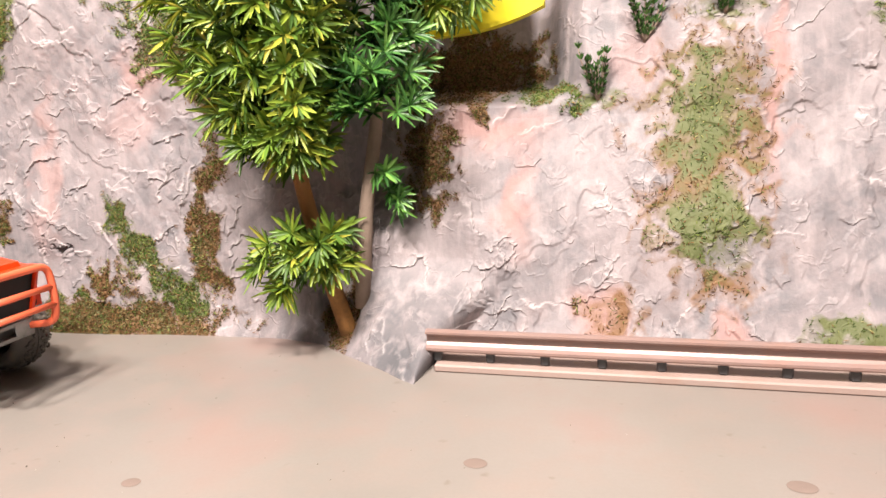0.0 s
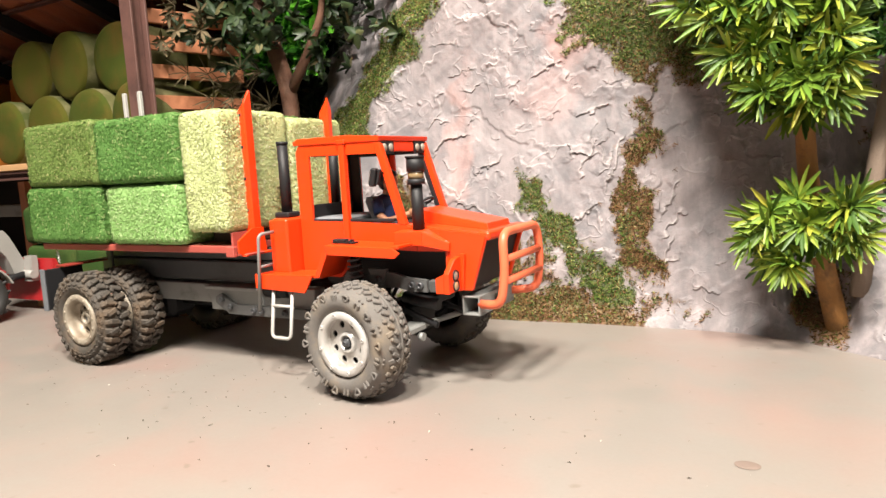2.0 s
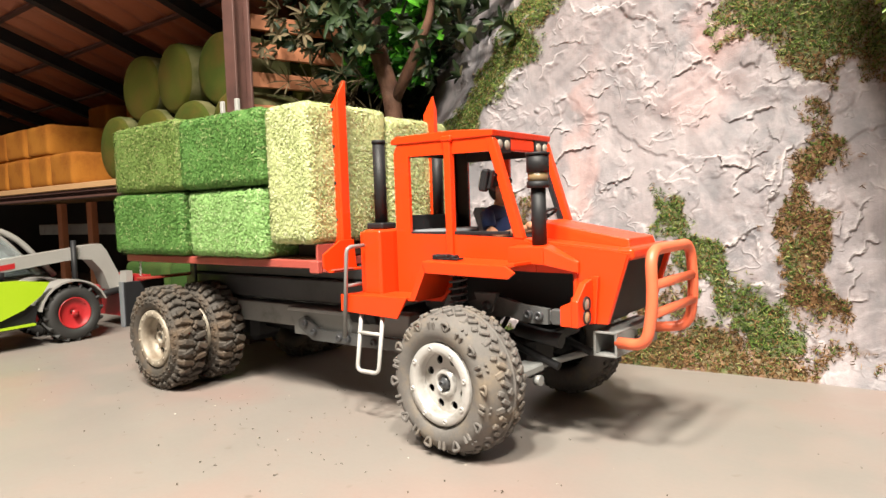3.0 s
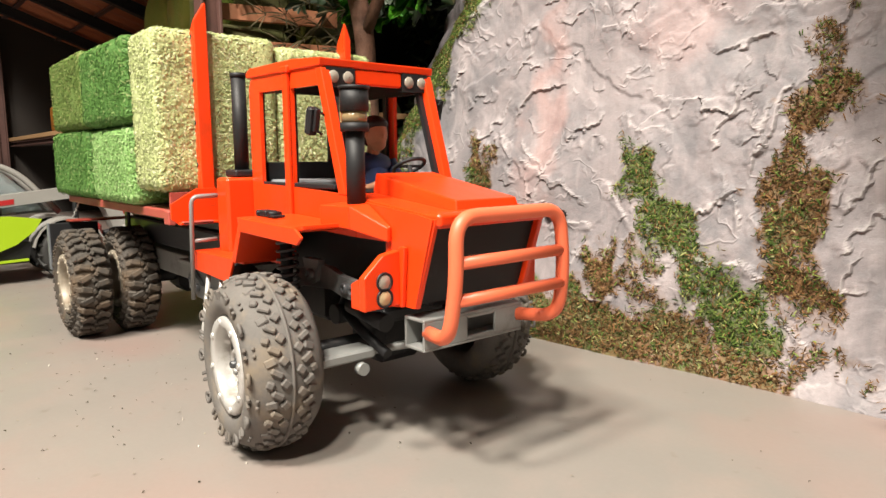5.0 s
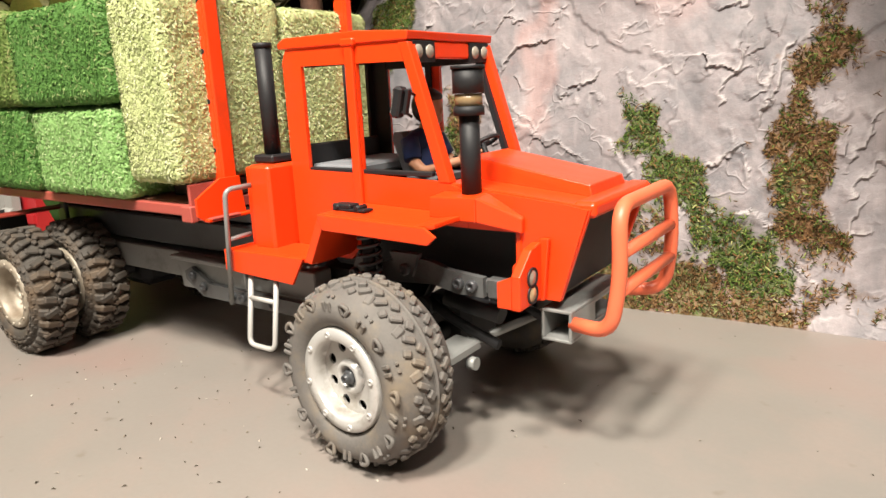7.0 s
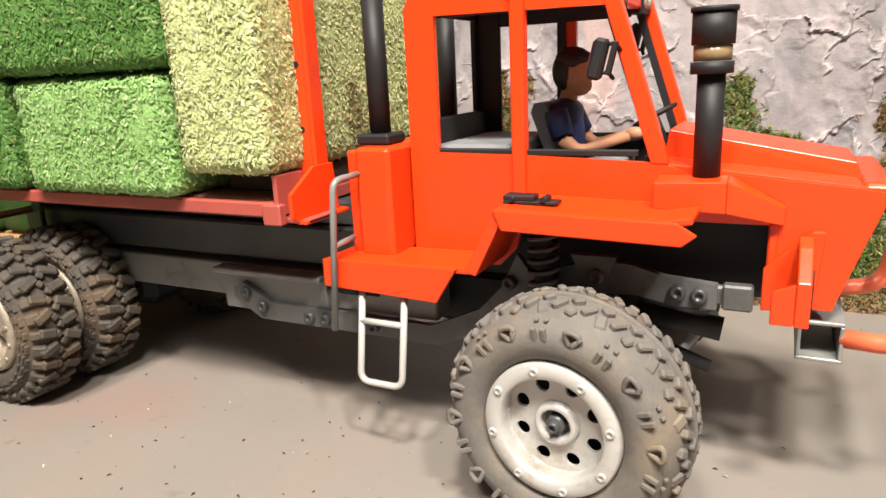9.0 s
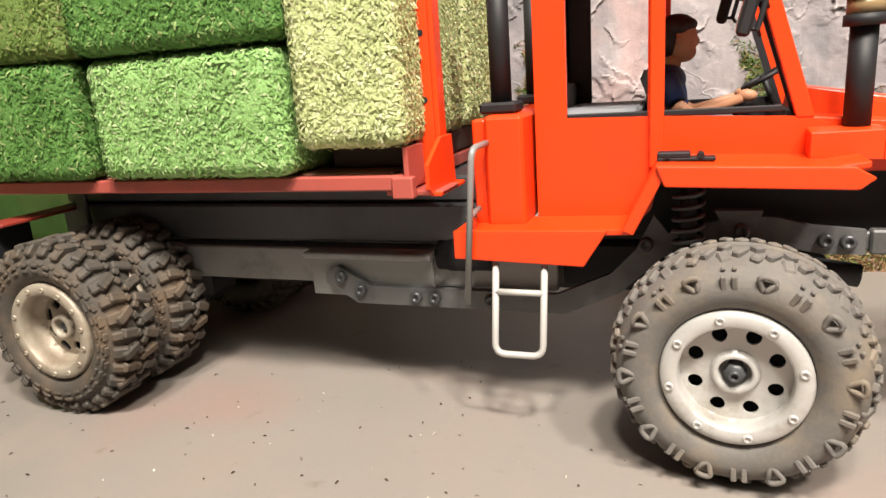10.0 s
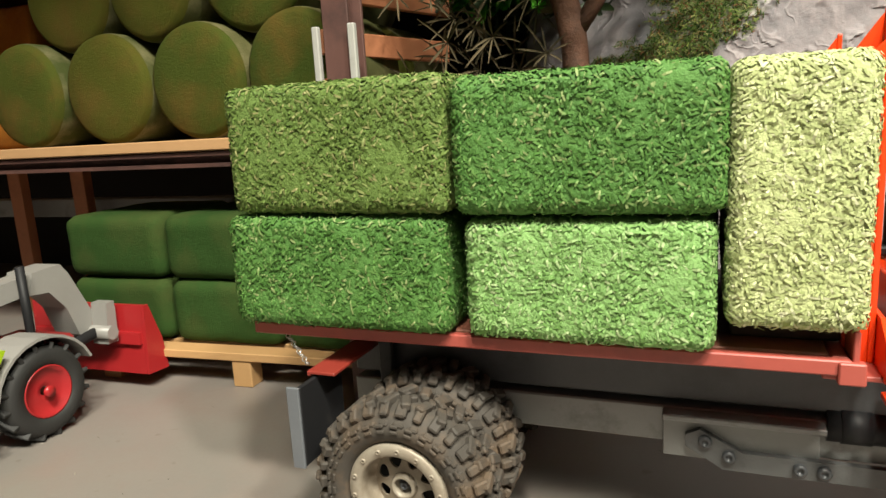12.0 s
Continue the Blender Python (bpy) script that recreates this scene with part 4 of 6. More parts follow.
# hood and nose
bm = bmesh.new()
prism(bm, [(0.030, 0.1635), (0.108, 0.1555), (0.121, 0.1535), (0.121, 0.1505), (0.030, 0.158)], CN + 0.0022, CF - 0.0022)
hull_box(bm, 0.110, 0.1235, CN + 0.002, CF - 0.002, 0.1475, 0.1565, 0.0032)
hood = part("hood", bm, M["orange"], TRUCK, "orange hood with a raised middle")
bm = bmesh.new()
v = [bm.verts.new(p) for p in ((0.028, -0.0208, 0.1620), (0.028, 0.0318, 0.1620), (0.112, 0.032, 0.1545), (0.112, -0.0205, 0.1545), (0.030, -0.019, 0.1765), (0.030, 0.030, 0.1765), (0.110, 0.031, 0.1618), (0.110, -0.019, 0.1618))]
bmesh.ops.convex_hull(bm, input=v)
part("hood_bulge", bm, M["orange"], hood)
for y0, y1, lab in ((CN, CN + 0.003, 1), (CF - 0.003, CF, 0)):
    bm = bmesh.new()
    prism(bm, [(0.0455, 0.137), (0.079, 0.137), (0.079, 0.100), (0.104, 0.1005), (0.120, 0.1525), (0.108, 0.1545), (0.0455, 0.1605)], y0, y1)
    hull_box(bm, 0.077, 0.081, y0 - 0.001, y1 + 0.001, 0.100, 0.138, 0.0008)
    part("hood_side", bm, M["orange"], TRUCK)
bm = bmesh.new()
prism(bm, [(0.098, 0.102), (0.101, 0.102), (0.1155, 0.149), (0.1125, 0.149)], CN + 0.0046, CF - 0.0046)
grille = part("grille", bm, M["black"], TRUCK, "black radiator grille plate")
for y in (CN + 0.003, CF - 0.003):
    bm = bmesh.new()
    prism(bm, [(0.099, 0.100), (0.104, 0.100), (0.1215, 0.153), (0.1165, 0.153)], y - 0.0018, y + 0.0014)
    part("grille_frame", bm, M["orange"], TRUCK)

# fenders, their lips and the sills
for s, side in ((1, "near"), (-1, "far")):
    def yy(v):
        return v if s == 1 else -0.006 - v
    bm = bmesh.new()
    prism(bm, [(-0.036, 0.1475), (0.036, 0.1455), (0.050, 0.1475), (0.050, 0.1445), (0.034, 0.1415), (-0.033, 0.1435)], yy(-0.086), yy(CN - 0.0004))
    prism(bm, [(-0.036, 0.1472), (0.044, 0.1455), (0.052, 0.1405), (0.046, 0.1355), (-0.032, 0.1375)], yy(-0.0885), yy(-0.0862))
    prism(bm, [(-0.036, 0.1476), (-0.0315, 0.1432), (-0.046, 0.114), (-0.0515, 0.1162)], yy(-0.0868), yy(CN - 0.0006))
    part("fender", bm, M["orange"], TRUCK, "flat orange fender with a folded lip")
    bm = bmesh.new()
    prism(bm, [(-0.138, 0.1140), (-0.055, 0.1155), (-0.048, 0.1165), (-0.048, 0.1125), (-0.138, 0.1105)], yy(-0.080), yy(CN - 0.0008))
    prism(bm, [(-0.138, 0.1143), (-0.058, 0.1155), (-0.070, 0.0965), (-0.138, 0.0990)], yy(-0.0825), yy(-0.0802))
    part("sill", bm, M["orange"], TRUCK, "orange folded sill plate")
    bm = bmesh.new()
    for x0, x1, o0, o1, z0, z1, t0, t1 in ((0.030, 0.060, -0.0625, -0.0605, 0.1455, 0.1440, 0.1575, 0.1580), (0.0601, 0.083, -0.0603, -0.0490, 0.1440, 0.1375, 0.1580, 0.1455)):
        v = [bm.verts.new((xx, yv, zz)) for xx, o, lo, hi in ((x0, o0, z0, t0), (x1, o1, z1, t1)) for yv, zz in ((yy(o), lo), (yy(o), hi), (yy(CN - 0.0006), lo), (yy(CN - 0.0006), hi + 0.001))]
        bmesh.ops.convex_hull(bm, input=v)
    part("stack_base", bm, M["orange"], TRUCK)
    bm = bmesh.new()
    prism(bm, [(0.076, 0.0985), (0.096, 0.1005), (0.099, 0.136), (0.094, 0.136), (0.076, 0.118)], yy(-0.0490), yy(-0.0460))
    prism(bm, [(yy(-0.0735), 0.1010), (yy(-0.0735), 0.1200), (yy(-0.060), 0.1320), (yy(-0.0490), 0.1340), (yy(-0.0490), 0.1020)], 0.0890, 0.0945, "x")
    prism(bm, [(0.080, 0.1012), (0.0889, 0.1012), (0.0889, 0.1195), (0.080, 0.1155)], yy(-0.0732), yy(-0.0716))
    pod = part("headlight_pod", bm, M["orange"], TRUCK, "orange headlight pod with two round lamps")
    for z, mt, lab in ((0.1168, "lamp_glass", "clear round headlight"), (0.1074, "amber", "amber round indicator")):
        bm = bmesh.new()
        lathe(bm, [(0.0044, 0.002), (0.0044, -0.0003), (0.0038, -0.0007), (0.0002, -0.0012)], 20, pose(0.0945, yy(-0.0600), z, 0, 0, 90))
        lens = part("lamp", bm, M[mt], pod, lab)
        bm = bmesh.new()
        lathe(bm, [(0.0045, 0.001), (0.0056, 0.001), (0.0056, -0.0009), (0.0045, -0.0009)], 24, pose(0.0945, yy(-0.0600), z, 0, 0, 90), closed=True)
        part("lamp_ring", bm, M["black"], pod, "thin dark lamp ring")

# bumper: square tube with open ends and a slot
bm = bmesh.new()
for z0, z1 in ((0.0755, 0.0773), (0.0927, 0.0945)):
    hull_box(bm, 0.0915, 0.1100, -0.044, 0.037, z0, z1, 0.0005)
hull_box(bm, 0.0915, 0.0933, -0.044, 0.037, 0.0772, 0.0928, 0.0004)
for y0, y1 in ((-0.044, -0.010), (0.013, 0.037)):
    hull_box(bm, 0.1082, 0.1100, y0, y1, 0.0772, 0.0928, 0.0004)
for z0, z1 in ((0.0772, 0.0796), (0.0904, 0.0928)):
    hull_box(bm, 0.1082, 0.1100, -0.0101, 0.0131, z0, z1, 0.0004)
part("bumper", bm, M["steel"], TRUCK, "grey square-tube steel bumper")
bm = bmesh.new()
frame_pts = [(0.109, -0.040, 0.0865), (0.1335, -0.046, 0.0875), (0.1375, -0.044, 0.118), (0.1355, -0.042, 0.155), (0.1355, 0.043, 0.155), (0.1375, 0.045, 0.118), (0.1335, 0.045, 0.0875), (0.109, 0.034, 0.0865)]
tube(bm, rounded(frame_pts, 0.014, 6), 0.0042, 12)
for z in (0.1095, 0.130):
    rod(bm, (0.1367, -0.0435, z), (0.1367, 0.0445, z), 0.0036)
part("bull_bar", bm, M["orange_dusty"], TRUCK, "dusty orange tubular bull bar")

# box behind the cab, stacks, handle and ladder
bm = bmesh.new()
hull_box(bm, -0.1235, -0.1022, -0.066, 0.058, 0.1125, 0.172, 0.002)
hull_box(bm, -0.131, -0.1232, -0.062, 0.054, 0.1125, 0.170, 0.001)
part("side_box", bm, M["orange"], TRUCK, "orange box behind the cab")
for y in (-0.046, 0.040):
    bm = bmesh.new()
    rod(bm, (-0.118, y, 0.178), (-0.118, y, 0.250), 0.0058)
    rod(bm, (-0.118, y, 0.2502), (-0.118, y, 0.2535), 0.0064)
    hull_box(bm, -0.128, -0.108, y - 0.010, y + 0.010, 0.1722, 0.178, 0.0015)
    part("exhaust_pipe", bm, M["black"], TRUCK, "black upright exhaust pipe")
bm = bmesh.new()
tube(bm, rounded([(-0.122, -0.066, 0.158), (-0.124, -0.086, 0.1575), (-0.131, -0.086, 0.0755)], 0.006), 0.0018, 8)
rod(bm, (-0.128, -0.0655, 0.123), (-0.1275, -0.086, 0.1225), 0.0016)
part("grab_handle", bm, M["steel"], TRUCK, "bent steel grab handle")
bm = bmesh.new()
tube(bm, rounded([(-0.1165, -0.078, 0.0985), (-0.1175, -0.085, 0.0475), (-0.0915, -0.085, 0.0475), (-0.0905, -0.078, 0.0985)], 0.006), 0.0019, 8)
rod(bm, (-0.1168, -0.0806, 0.081), (-0.0908, -0.0806, 0.081), 0.0017)
part("step_ladder", bm, M["pale_wire"], TRUCK, "pale bent wire step")
bm = bmesh.new()
hull_box(bm, -0.036, -0.010, -0.0745, -0.0655, 0.1474, 0.1490, 0.0006)
hull_box(bm, -0.036, -0.021, -0.0745, -0.0655, 0.1488, 0.1516, 0.0013)
rod(bm, (-0.0165, -0.0745, 0.1496), (-0.0165, -0.0655, 0.1496), 0.0017, seg=10)
rod(bm, (-0.031, -0.0762, 0.1500), (-0.031, -0.0640, 0.1500), 0.0011, seg=8)
part("fender_handle", bm, M["black"], TRUCK)
# air intake with a glass bowl
bm = bmesh.new()
rod(bm, (0.0505, -0.0485, 0.1585), (0.0505, -0.0485, 0.2025), 0.0058, seg=20)
rod(bm, (0.0505, -0.0485, 0.2025), (0.0505, -0.0485, 0.2075), 0.0088, seg=20)
intake = part("air_intake", bm, M["black"], TRUCK, "black air intake stack with an amber bowl")
bm = bmesh.new()
rod(bm, (0.0505, -0.0485, 0.2077), (0.0505, -0.0485, 0.2142), 0.0078, seg=20)
part("bowl", bm, M["bowl"], intake, "cloudy amber bowl")
bm = bmesh.new()
rod(bm, (0.0505, -0.0485, 0.2144), (0.0505, -0.0485, 0.2275), 0.0088, seg=20)
rod(bm, (0.0505, -0.0485, 0.2276), (0.0505, -0.0485, 0.2295), 0.0096, seg=20)
part("cap", bm, M["black"], intake)
# mirrors
for s, mx, y, mz in ((-1, 0.0035, -0.0500, 0.2110), (1, -0.002, 0.060, 0.222)):
    bm = bmesh.new()
    hull_box(bm, -0.0050, 0.0025, -0.0050, 0.0045, -0.0120, 0.0110, 0.0022)
    for z in (0.0085, -0.0075):
        tube(bm, rounded([(0.0020, 0, z), (0.0060, 0, z + 0.001), (0.0085, -s * 0.005, z - 0.002)], 0.003), 0.0012, 6)
    hull_box(bm, 0.0045, 0.0075, -0.0025, 0.0025, -0.008, 0.011, 0.0010)
    mir = part("wing_mirror", bm, M["black"], TRUCK, "black wing mirror on wire arms")
    mir.matrix_basis = pose(mx, y, mz, 0, 14, 0) @ Matrix.Diagonal((0.8, 0.8, 0.8, 1))
    bm = bmesh.new()
    hull_box(bm, -0.0058, -0.0051, -0.004, 0.0035, -0.0095, 0.0085, 0.0003)
    part("mirror_glass", bm, M["mirror"], mir)
# inside the cab
bm = bmesh.new()
hull_box(bm, -0.095, 0.030, CN + 0.0035, CF - 0.0035, 0.145, 0.149, 0.0006)
hull_box(bm, -0.092, -0.055, CN + 0.008, CF - 0.008, 0.1492, 0.163, 0.002)
hull_box(bm, -0.0945, -0.090, CN + 0.008, CF - 0.008, 0.1632, 0.184, 0.0016)
part("rear_bench", bm, M["black"], TRUCK, "black rear bench")
bm = bmesh.new()
hull_box(bm, -0.090, -0.047, CN + 0.009, CF - 0.009, 0.1632, 0.1705, 0.0025)
part("bench_cushion", bm, M["seat"], TRUCK, "grey bench cushion")
bm = bmesh.new()
hull_box(bm, -0.040, 0.004, 0.004, 0.034, 0.1492, 0.160, 0.003)
prism(bm, [(-0.040, 0.160), (-0.030, 0.160), (-0.038, 0.184), (-0.041, 0.189), (-0.047, 0.189), (-0.049, 0.184)], 0.004, 0.034)
part("driver_seat", bm, M["seat"], TRUCK, "grey bucket seat")
bm = bmesh.new()
lathe(bm, [(0.0115 + 0.0014 * math.cos(a), 0.0014 * math.sin(a)) for a in (2 * math.pi * k / 8 for k in range(8))], 28, pose(0.0165, 0.0195, 0.1805, 62, 0, 90), closed=True)
rod(bm, (0.0165, 0.0195, 0.1805), (0.0245, 0.0195, 0.162), 0.0018)
hull_box(bm, 0.0158, 0.0172, 0.0085, 0.0305, 0.1795, 0.1815, 0.0004)
part("steering_wheel", bm, M["black"], TRUCK, "black steering wheel")
bm = bmesh.new()
prism(bm, [(0.018, 0.149), (0.030, 0.149), (0.030, 0.164), (0.022, 0.166)], CN + 0.004, CF - 0.004)
part("dashboard", bm, M["black"], TRUCK)

# flatbed
bm = bmesh.new()
BN, BF = -0.092, 0.100
for y0, y1 in ((BN, BN + 0.006), (BF - 0.006, BF)):
    hull_box(bm, -0.506, -0.160, y0, y1, 0.1375, 0.1455, 0.0008)
hull_box(bm, -0.506, -0.498, BN + 0.0062, BF - 0.0062, 0.1375, 0.1455, 0.0008)
hull_box(bm, -0.168, -0.160, BN + 0.0062, BF - 0.0062, 0.1375, 0.1455, 0.0008)
for y0 in (BN, BF - 0.004):
    hull_box(bm, -0.166, -0.154, y0 - 0.002, y0 + 0.004, 0.1335, 0.1450, 0.0008)
    hull_box(bm, -0.172, -0.140, y0 + 0.0042, y0 + 0.030, 0.1342, 0.1370, 0.0005)
for y0, y1 in ((BN + 0.001, BN + 0.024), (BF - 0.024, BF - 0.001)):
    hull_box(bm, -0.1598, -0.1568, y0, y1, 0.1380, 0.1600, 0.0006)
bed = part("bed_frame", bm, M["red_bed"], TRUCK, "faded red steel bed frame")
bm = bmesh.new()
hull_box(bm, -0.164, 0.164, -0.0122, 0.0122, -0.003, 0.003, 0.0008)
pl = part("plank", bm, M["plank"], TRUCK, "dark reddish wooden plank")
for i in range(7):
    mm = pose(-0.333, BN + 0.0196 + i * 0.0252, 0.1433)
    if i:
        again(pl, TRUCK, mm)
    else:
        pl.matrix_basis = mm
# stakes with holes and pointed tops
for y, s, w in ((-0.068, 1, 0.0105), (0.079, -1, 0.0065)):
    bm = bmesh.new()
    prism(bm, [(y, 0.137), (y + s * w, 0.137), (y + s * w, 0.3095), (y + s * w * 0.85, 0.3105), (y, 0.296)], -0.1495, -0.1465, "x")
    prism(bm, [(-0.161, 0.137), (-0.1496, 0.137), (-0.1496, 0.2955), (-0.161, 0.284)], y, y + s * 0.0028)
    prism(bm, [(-0.161, 0.137), (-0.1496, 0.137), (-0.1496, 0.308), (-0.161, 0.292)], y + s * (w - 0.0026), y + s * w)
    st = part("stake", bm, M["orange"], TRUCK, "pointed orange stake")
    bm = bmesh.new()
    rod(bm, (-0.154, y - s * 0.0003, 0), (-0.154, y + s * 0.002, 0), 0.0018, seg=10)
    hole = part("hole", bm, M["black"], st)
    hole.matrix_basis = pose(0, 0, 0.182)
    for z in (0.216, 0.25, 0.284):
        again(hole, st, pose(0, 0, z))
    again(bolt, st, pose(-0.1440, y + s * 0.0065, 0.1510, 0, 0, 90) @ Matrix.Diagonal((1.2, 1.2, 1.2, 1)))
    bm = bmesh.new()
    prism(bm, [(y - s * 0.0270, 0.1388), (y - s * 0.0270, 0.1510), (y - s * 0.0060, 0.1630), (y + s * 0.0110, 0.1630), (y + s * 0.0140, 0.1345), (y - s * 0.0210, 0.1345)], -0.1463, -0.1440, "x")
    hull_box(bm, -0.1463, -0.1400, y - s * 0.0220, y + s * 0.018, 0.1342, 0.1366, 0.0006)
    part("stake_bracket", bm, M["orange"], TRUCK, "orange bracket plate bolted to the stake")
# mudguards at the back
for s in (-1, 1):
    yc = -0.082 if s < 0 else 0.096
    bm = bmesh.new()
    hull_box(bm, -0.4610, -0.4525, -0.1265 if s < 0 else 0.1385, -0.1245 if s < 0 else 0.1405, 0.0645, 0.1170, 0.0009)
    flap = part("mud_flap", bm, M["flap"], TRUCK, "blue-grey plate mud flap")
    # the flap's shaded face, its shade put in as black
    part("plate", bar(-0.4555, -0.4525, -0.1243 if s < 0 else 0.075, -0.075 if s < 0 else 0.1383, 0.0650, 0.1165), M["black"], flap)
    bm = bmesh.new()
    hull_box(bm, -0.4585, -0.4385, -0.1065 if s < 0 else 0.035, -0.027 if s < 0 else 0.121, 0.1180, 0.1202, 0.0005)
    hull_box(bm, -0.4585, -0.4560, -0.1065 if s < 0 else 0.035, -0.027 if s < 0 else 0.121, 0.1172, 0.1179, 0.0004)
    part("mudguard_strip", bm, M["red_dark"], TRUCK, "dark red steel strip over the mud flap")
    yb = -0.048 if s < 0 else 0.056
    part("flap_bracket", bar(-0.437, -0.427, yb - 0.002, yb + 0.002, 0.0925, 0.1372), M["chassis"], TRUCK)
bm = bmesh.new()
for i in range(9):
    u = i / 9
    c = Vector((-0.486 + 0.026 * u, -0.086 - 0.014 * u, 0.1375 - 0.0175 * u))
    mm = Matrix.Translation(c) @ Matrix.Rotation(radians(45 + 90 * (i % 2)), 4, "X") @ Matrix.Rotation(radians(40), 4, "Y")
    lathe(bm, [(0.0016 + 0.0004 * math.cos(a), 0.0004 * math.sin(a)) for a in (0, 1.57, 3.14, 4.71)], 10, mm, closed=True)
part("chain", bm, M["bright"], TRUCK, "small bright chain")


# ---------------------------------------------------------------- driver figure
def figure():
    bm = bmesh.new()
    layer = bm.verts.layers.float_color.new("paint")
    SKIN, HAIR, SHIRT, LEGS = (0.52, 0.25, 0.14, 1), (0.012, 0.009, 0.008, 1), (0.018, 0.035, 0.12, 1), (0.02, 0.03, 0.08, 1)

    def blob(c, r, col, sub=3, m=None):
        g = bmesh.ops.create_icosphere(bm, subdivisions=sub, radius=1.0)
        for v in g["verts"]:
            p = Vector((v.co.x * r[0], v.co.y * r[1], v.co.z * r[2]))
            v.co = Vector(c) + (m @ p if m else p)
            v[layer] = col
        for f in {f for v in g["verts"] for f in v.link_faces}:
            f.smooth = True

    def limb(pts, r0, r1, col):
        n0 = set(bm.verts)
        pp = rounded(pts, 0.008, 4)
        tube(bm, pp, r0, 10, [r0 + (r1 - r0) * i / (len(pp) - 1) for i in range(len(pp))])
        for v in bm.verts:
            if v not in n0:
                v[layer] = col
    blob((-0.0185, 0, 0.0190), (0.0100, 0.0125, 0.021), SHIRT)
    blob((-0.0180, 0, 0.0315), (0.0085, 0.0150, 0.0080), SHIRT)
    limb([(-0.0170, 0, 0.036), (-0.0150, 0, 0.044)], 0.0042, 0.0040, SKIN)
    blob((-0.0125, 0, 0.0505), (0.0078, 0.0070, 0.0100), SKIN)
    blob((-0.0110, 0, 0.0445), (0.0058, 0.0052, 0.0048), SKIN)
    blob((-0.0052, 0, 0.0492), (0.0014, 0.0012, 0.0020), SKIN, 2)
    blob((-0.0142, 0, 0.0566), (0.0084, 0.0078, 0.0062), HAIR)
    blob((-0.0108, 0, 0.0572), (0.0058, 0.0070, 0.0038), HAIR)
    blob((-0.0176, 0, 0.0515), (0.0062, 0.0079, 0.0095), HAIR)
    blob((-0.0126, 0, 0.0560), (0.0050, 0.0081, 0.0050), HAIR)
    for s in (-1, 1):
        blob((-0.0130, s * 0.0068, 0.0500), (0.0016, 0.0010, 0.0024), SKIN, 2)
        limb([(-0.0185, s * 0.0130, 0.033), (-0.0140, s * 0.0168, 0.0215)], 0.0056, 0.0052, SHIRT)
        limb([(-0.0140, s * 0.0168, 0.0210), (-0.0075, s * 0.0162, 0.0150), (0.0145, s * 0.0100, 0.0215)], 0.0035, 0.0023, SKIN)
        blob((0.0168, s * 0.0095, 0.0226), (0.0046, 0.0028, 0.0032), SKIN, 2)
        limb([(-0.018, s * 0.006, 0.005), (0.008, s * 0.007, 0.0085), (0.014, s * 0.007, -0.001)], 0.0058, 0.0045, LEGS)
    return bm


solid("driver_figure", figure(), M["doll"], pose(-0.693, 0.6430, 0.1490) @ Matrix.Diagonal((1.25, 1.25, 1.22, 1)), "small plastic driver figure in a blue shirt", "figure")

# ---------------------------------------------------------------- bales
STRAW = {
    "olive": [(0.0, (0.090, 0.145, 0.030)), (0.45, (0.135, 0.215, 0.044)), (0.8, (0.195, 0.27, 0.075)), (1.0, (0.34, 0.33, 0.14))],
    "green": [(0.0, (0.055, 0.145, 0.027)), (0.5, (0.092, 0.220, 0.043)), (0.85, (0.150, 0.295, 0.075)), (1.0, (0.30, 0.37, 0.15))],
    "light": [(0.0, (0.18, 0.35, 0.09)), (0.5, (0.26, 0.46, 0.145)), (0.85, (0.35, 0.54, 0.21)), (1.0, (0.50, 0.62, 0.32))],
    "pale": [(0.0, (0.40, 0.46, 0.19)), (0.5, (0.53, 0.59, 0.27)), (0.85, (0.62, 0.66, 0.35)), (1.0, (0.74, 0.74, 0.48))],
}
for k, st in STRAW.items():
    M["straw_" + k] = islands("straw_" + k, st, 0.65, 0.25)
    c = st[1][1]
    M["core_" + k] = surface("pressed_straw_" + k, tuple(v * 0.74 for v in c), tuple(v * 1.05 for v in c), 0.8, 0, 90, 500, 0.8, 0.0014)


def sliver(vs, fs, p, n, ln, wd, rng):
    """A bent chip of straw lying on a surface."""
    n = Vector(n)
    t = n.orthogonal().normalized()
    t.rotate(Matrix.Rotation(rng.uniform(0, 6.28), 3, n))
    b = n.cross(t)
    lift = rng.uniform(0.05, 0.5)
    i = len(vs)
    for u, h in ((-0.5, -0.1), (0.0, 0.35), (0.5, lift - 0.2)):
        q = Vector(p) + t * (u * ln) + n * (h * wd * 1.5)
        w = b * (wd * (0.5 if u == 0 else 0.34))
        vs += [tuple(q - w), tuple(q + w)]
    fs += [(i, i + 2, i + 3, i + 1), (i + 2, i + 4, i + 5, i + 3)]


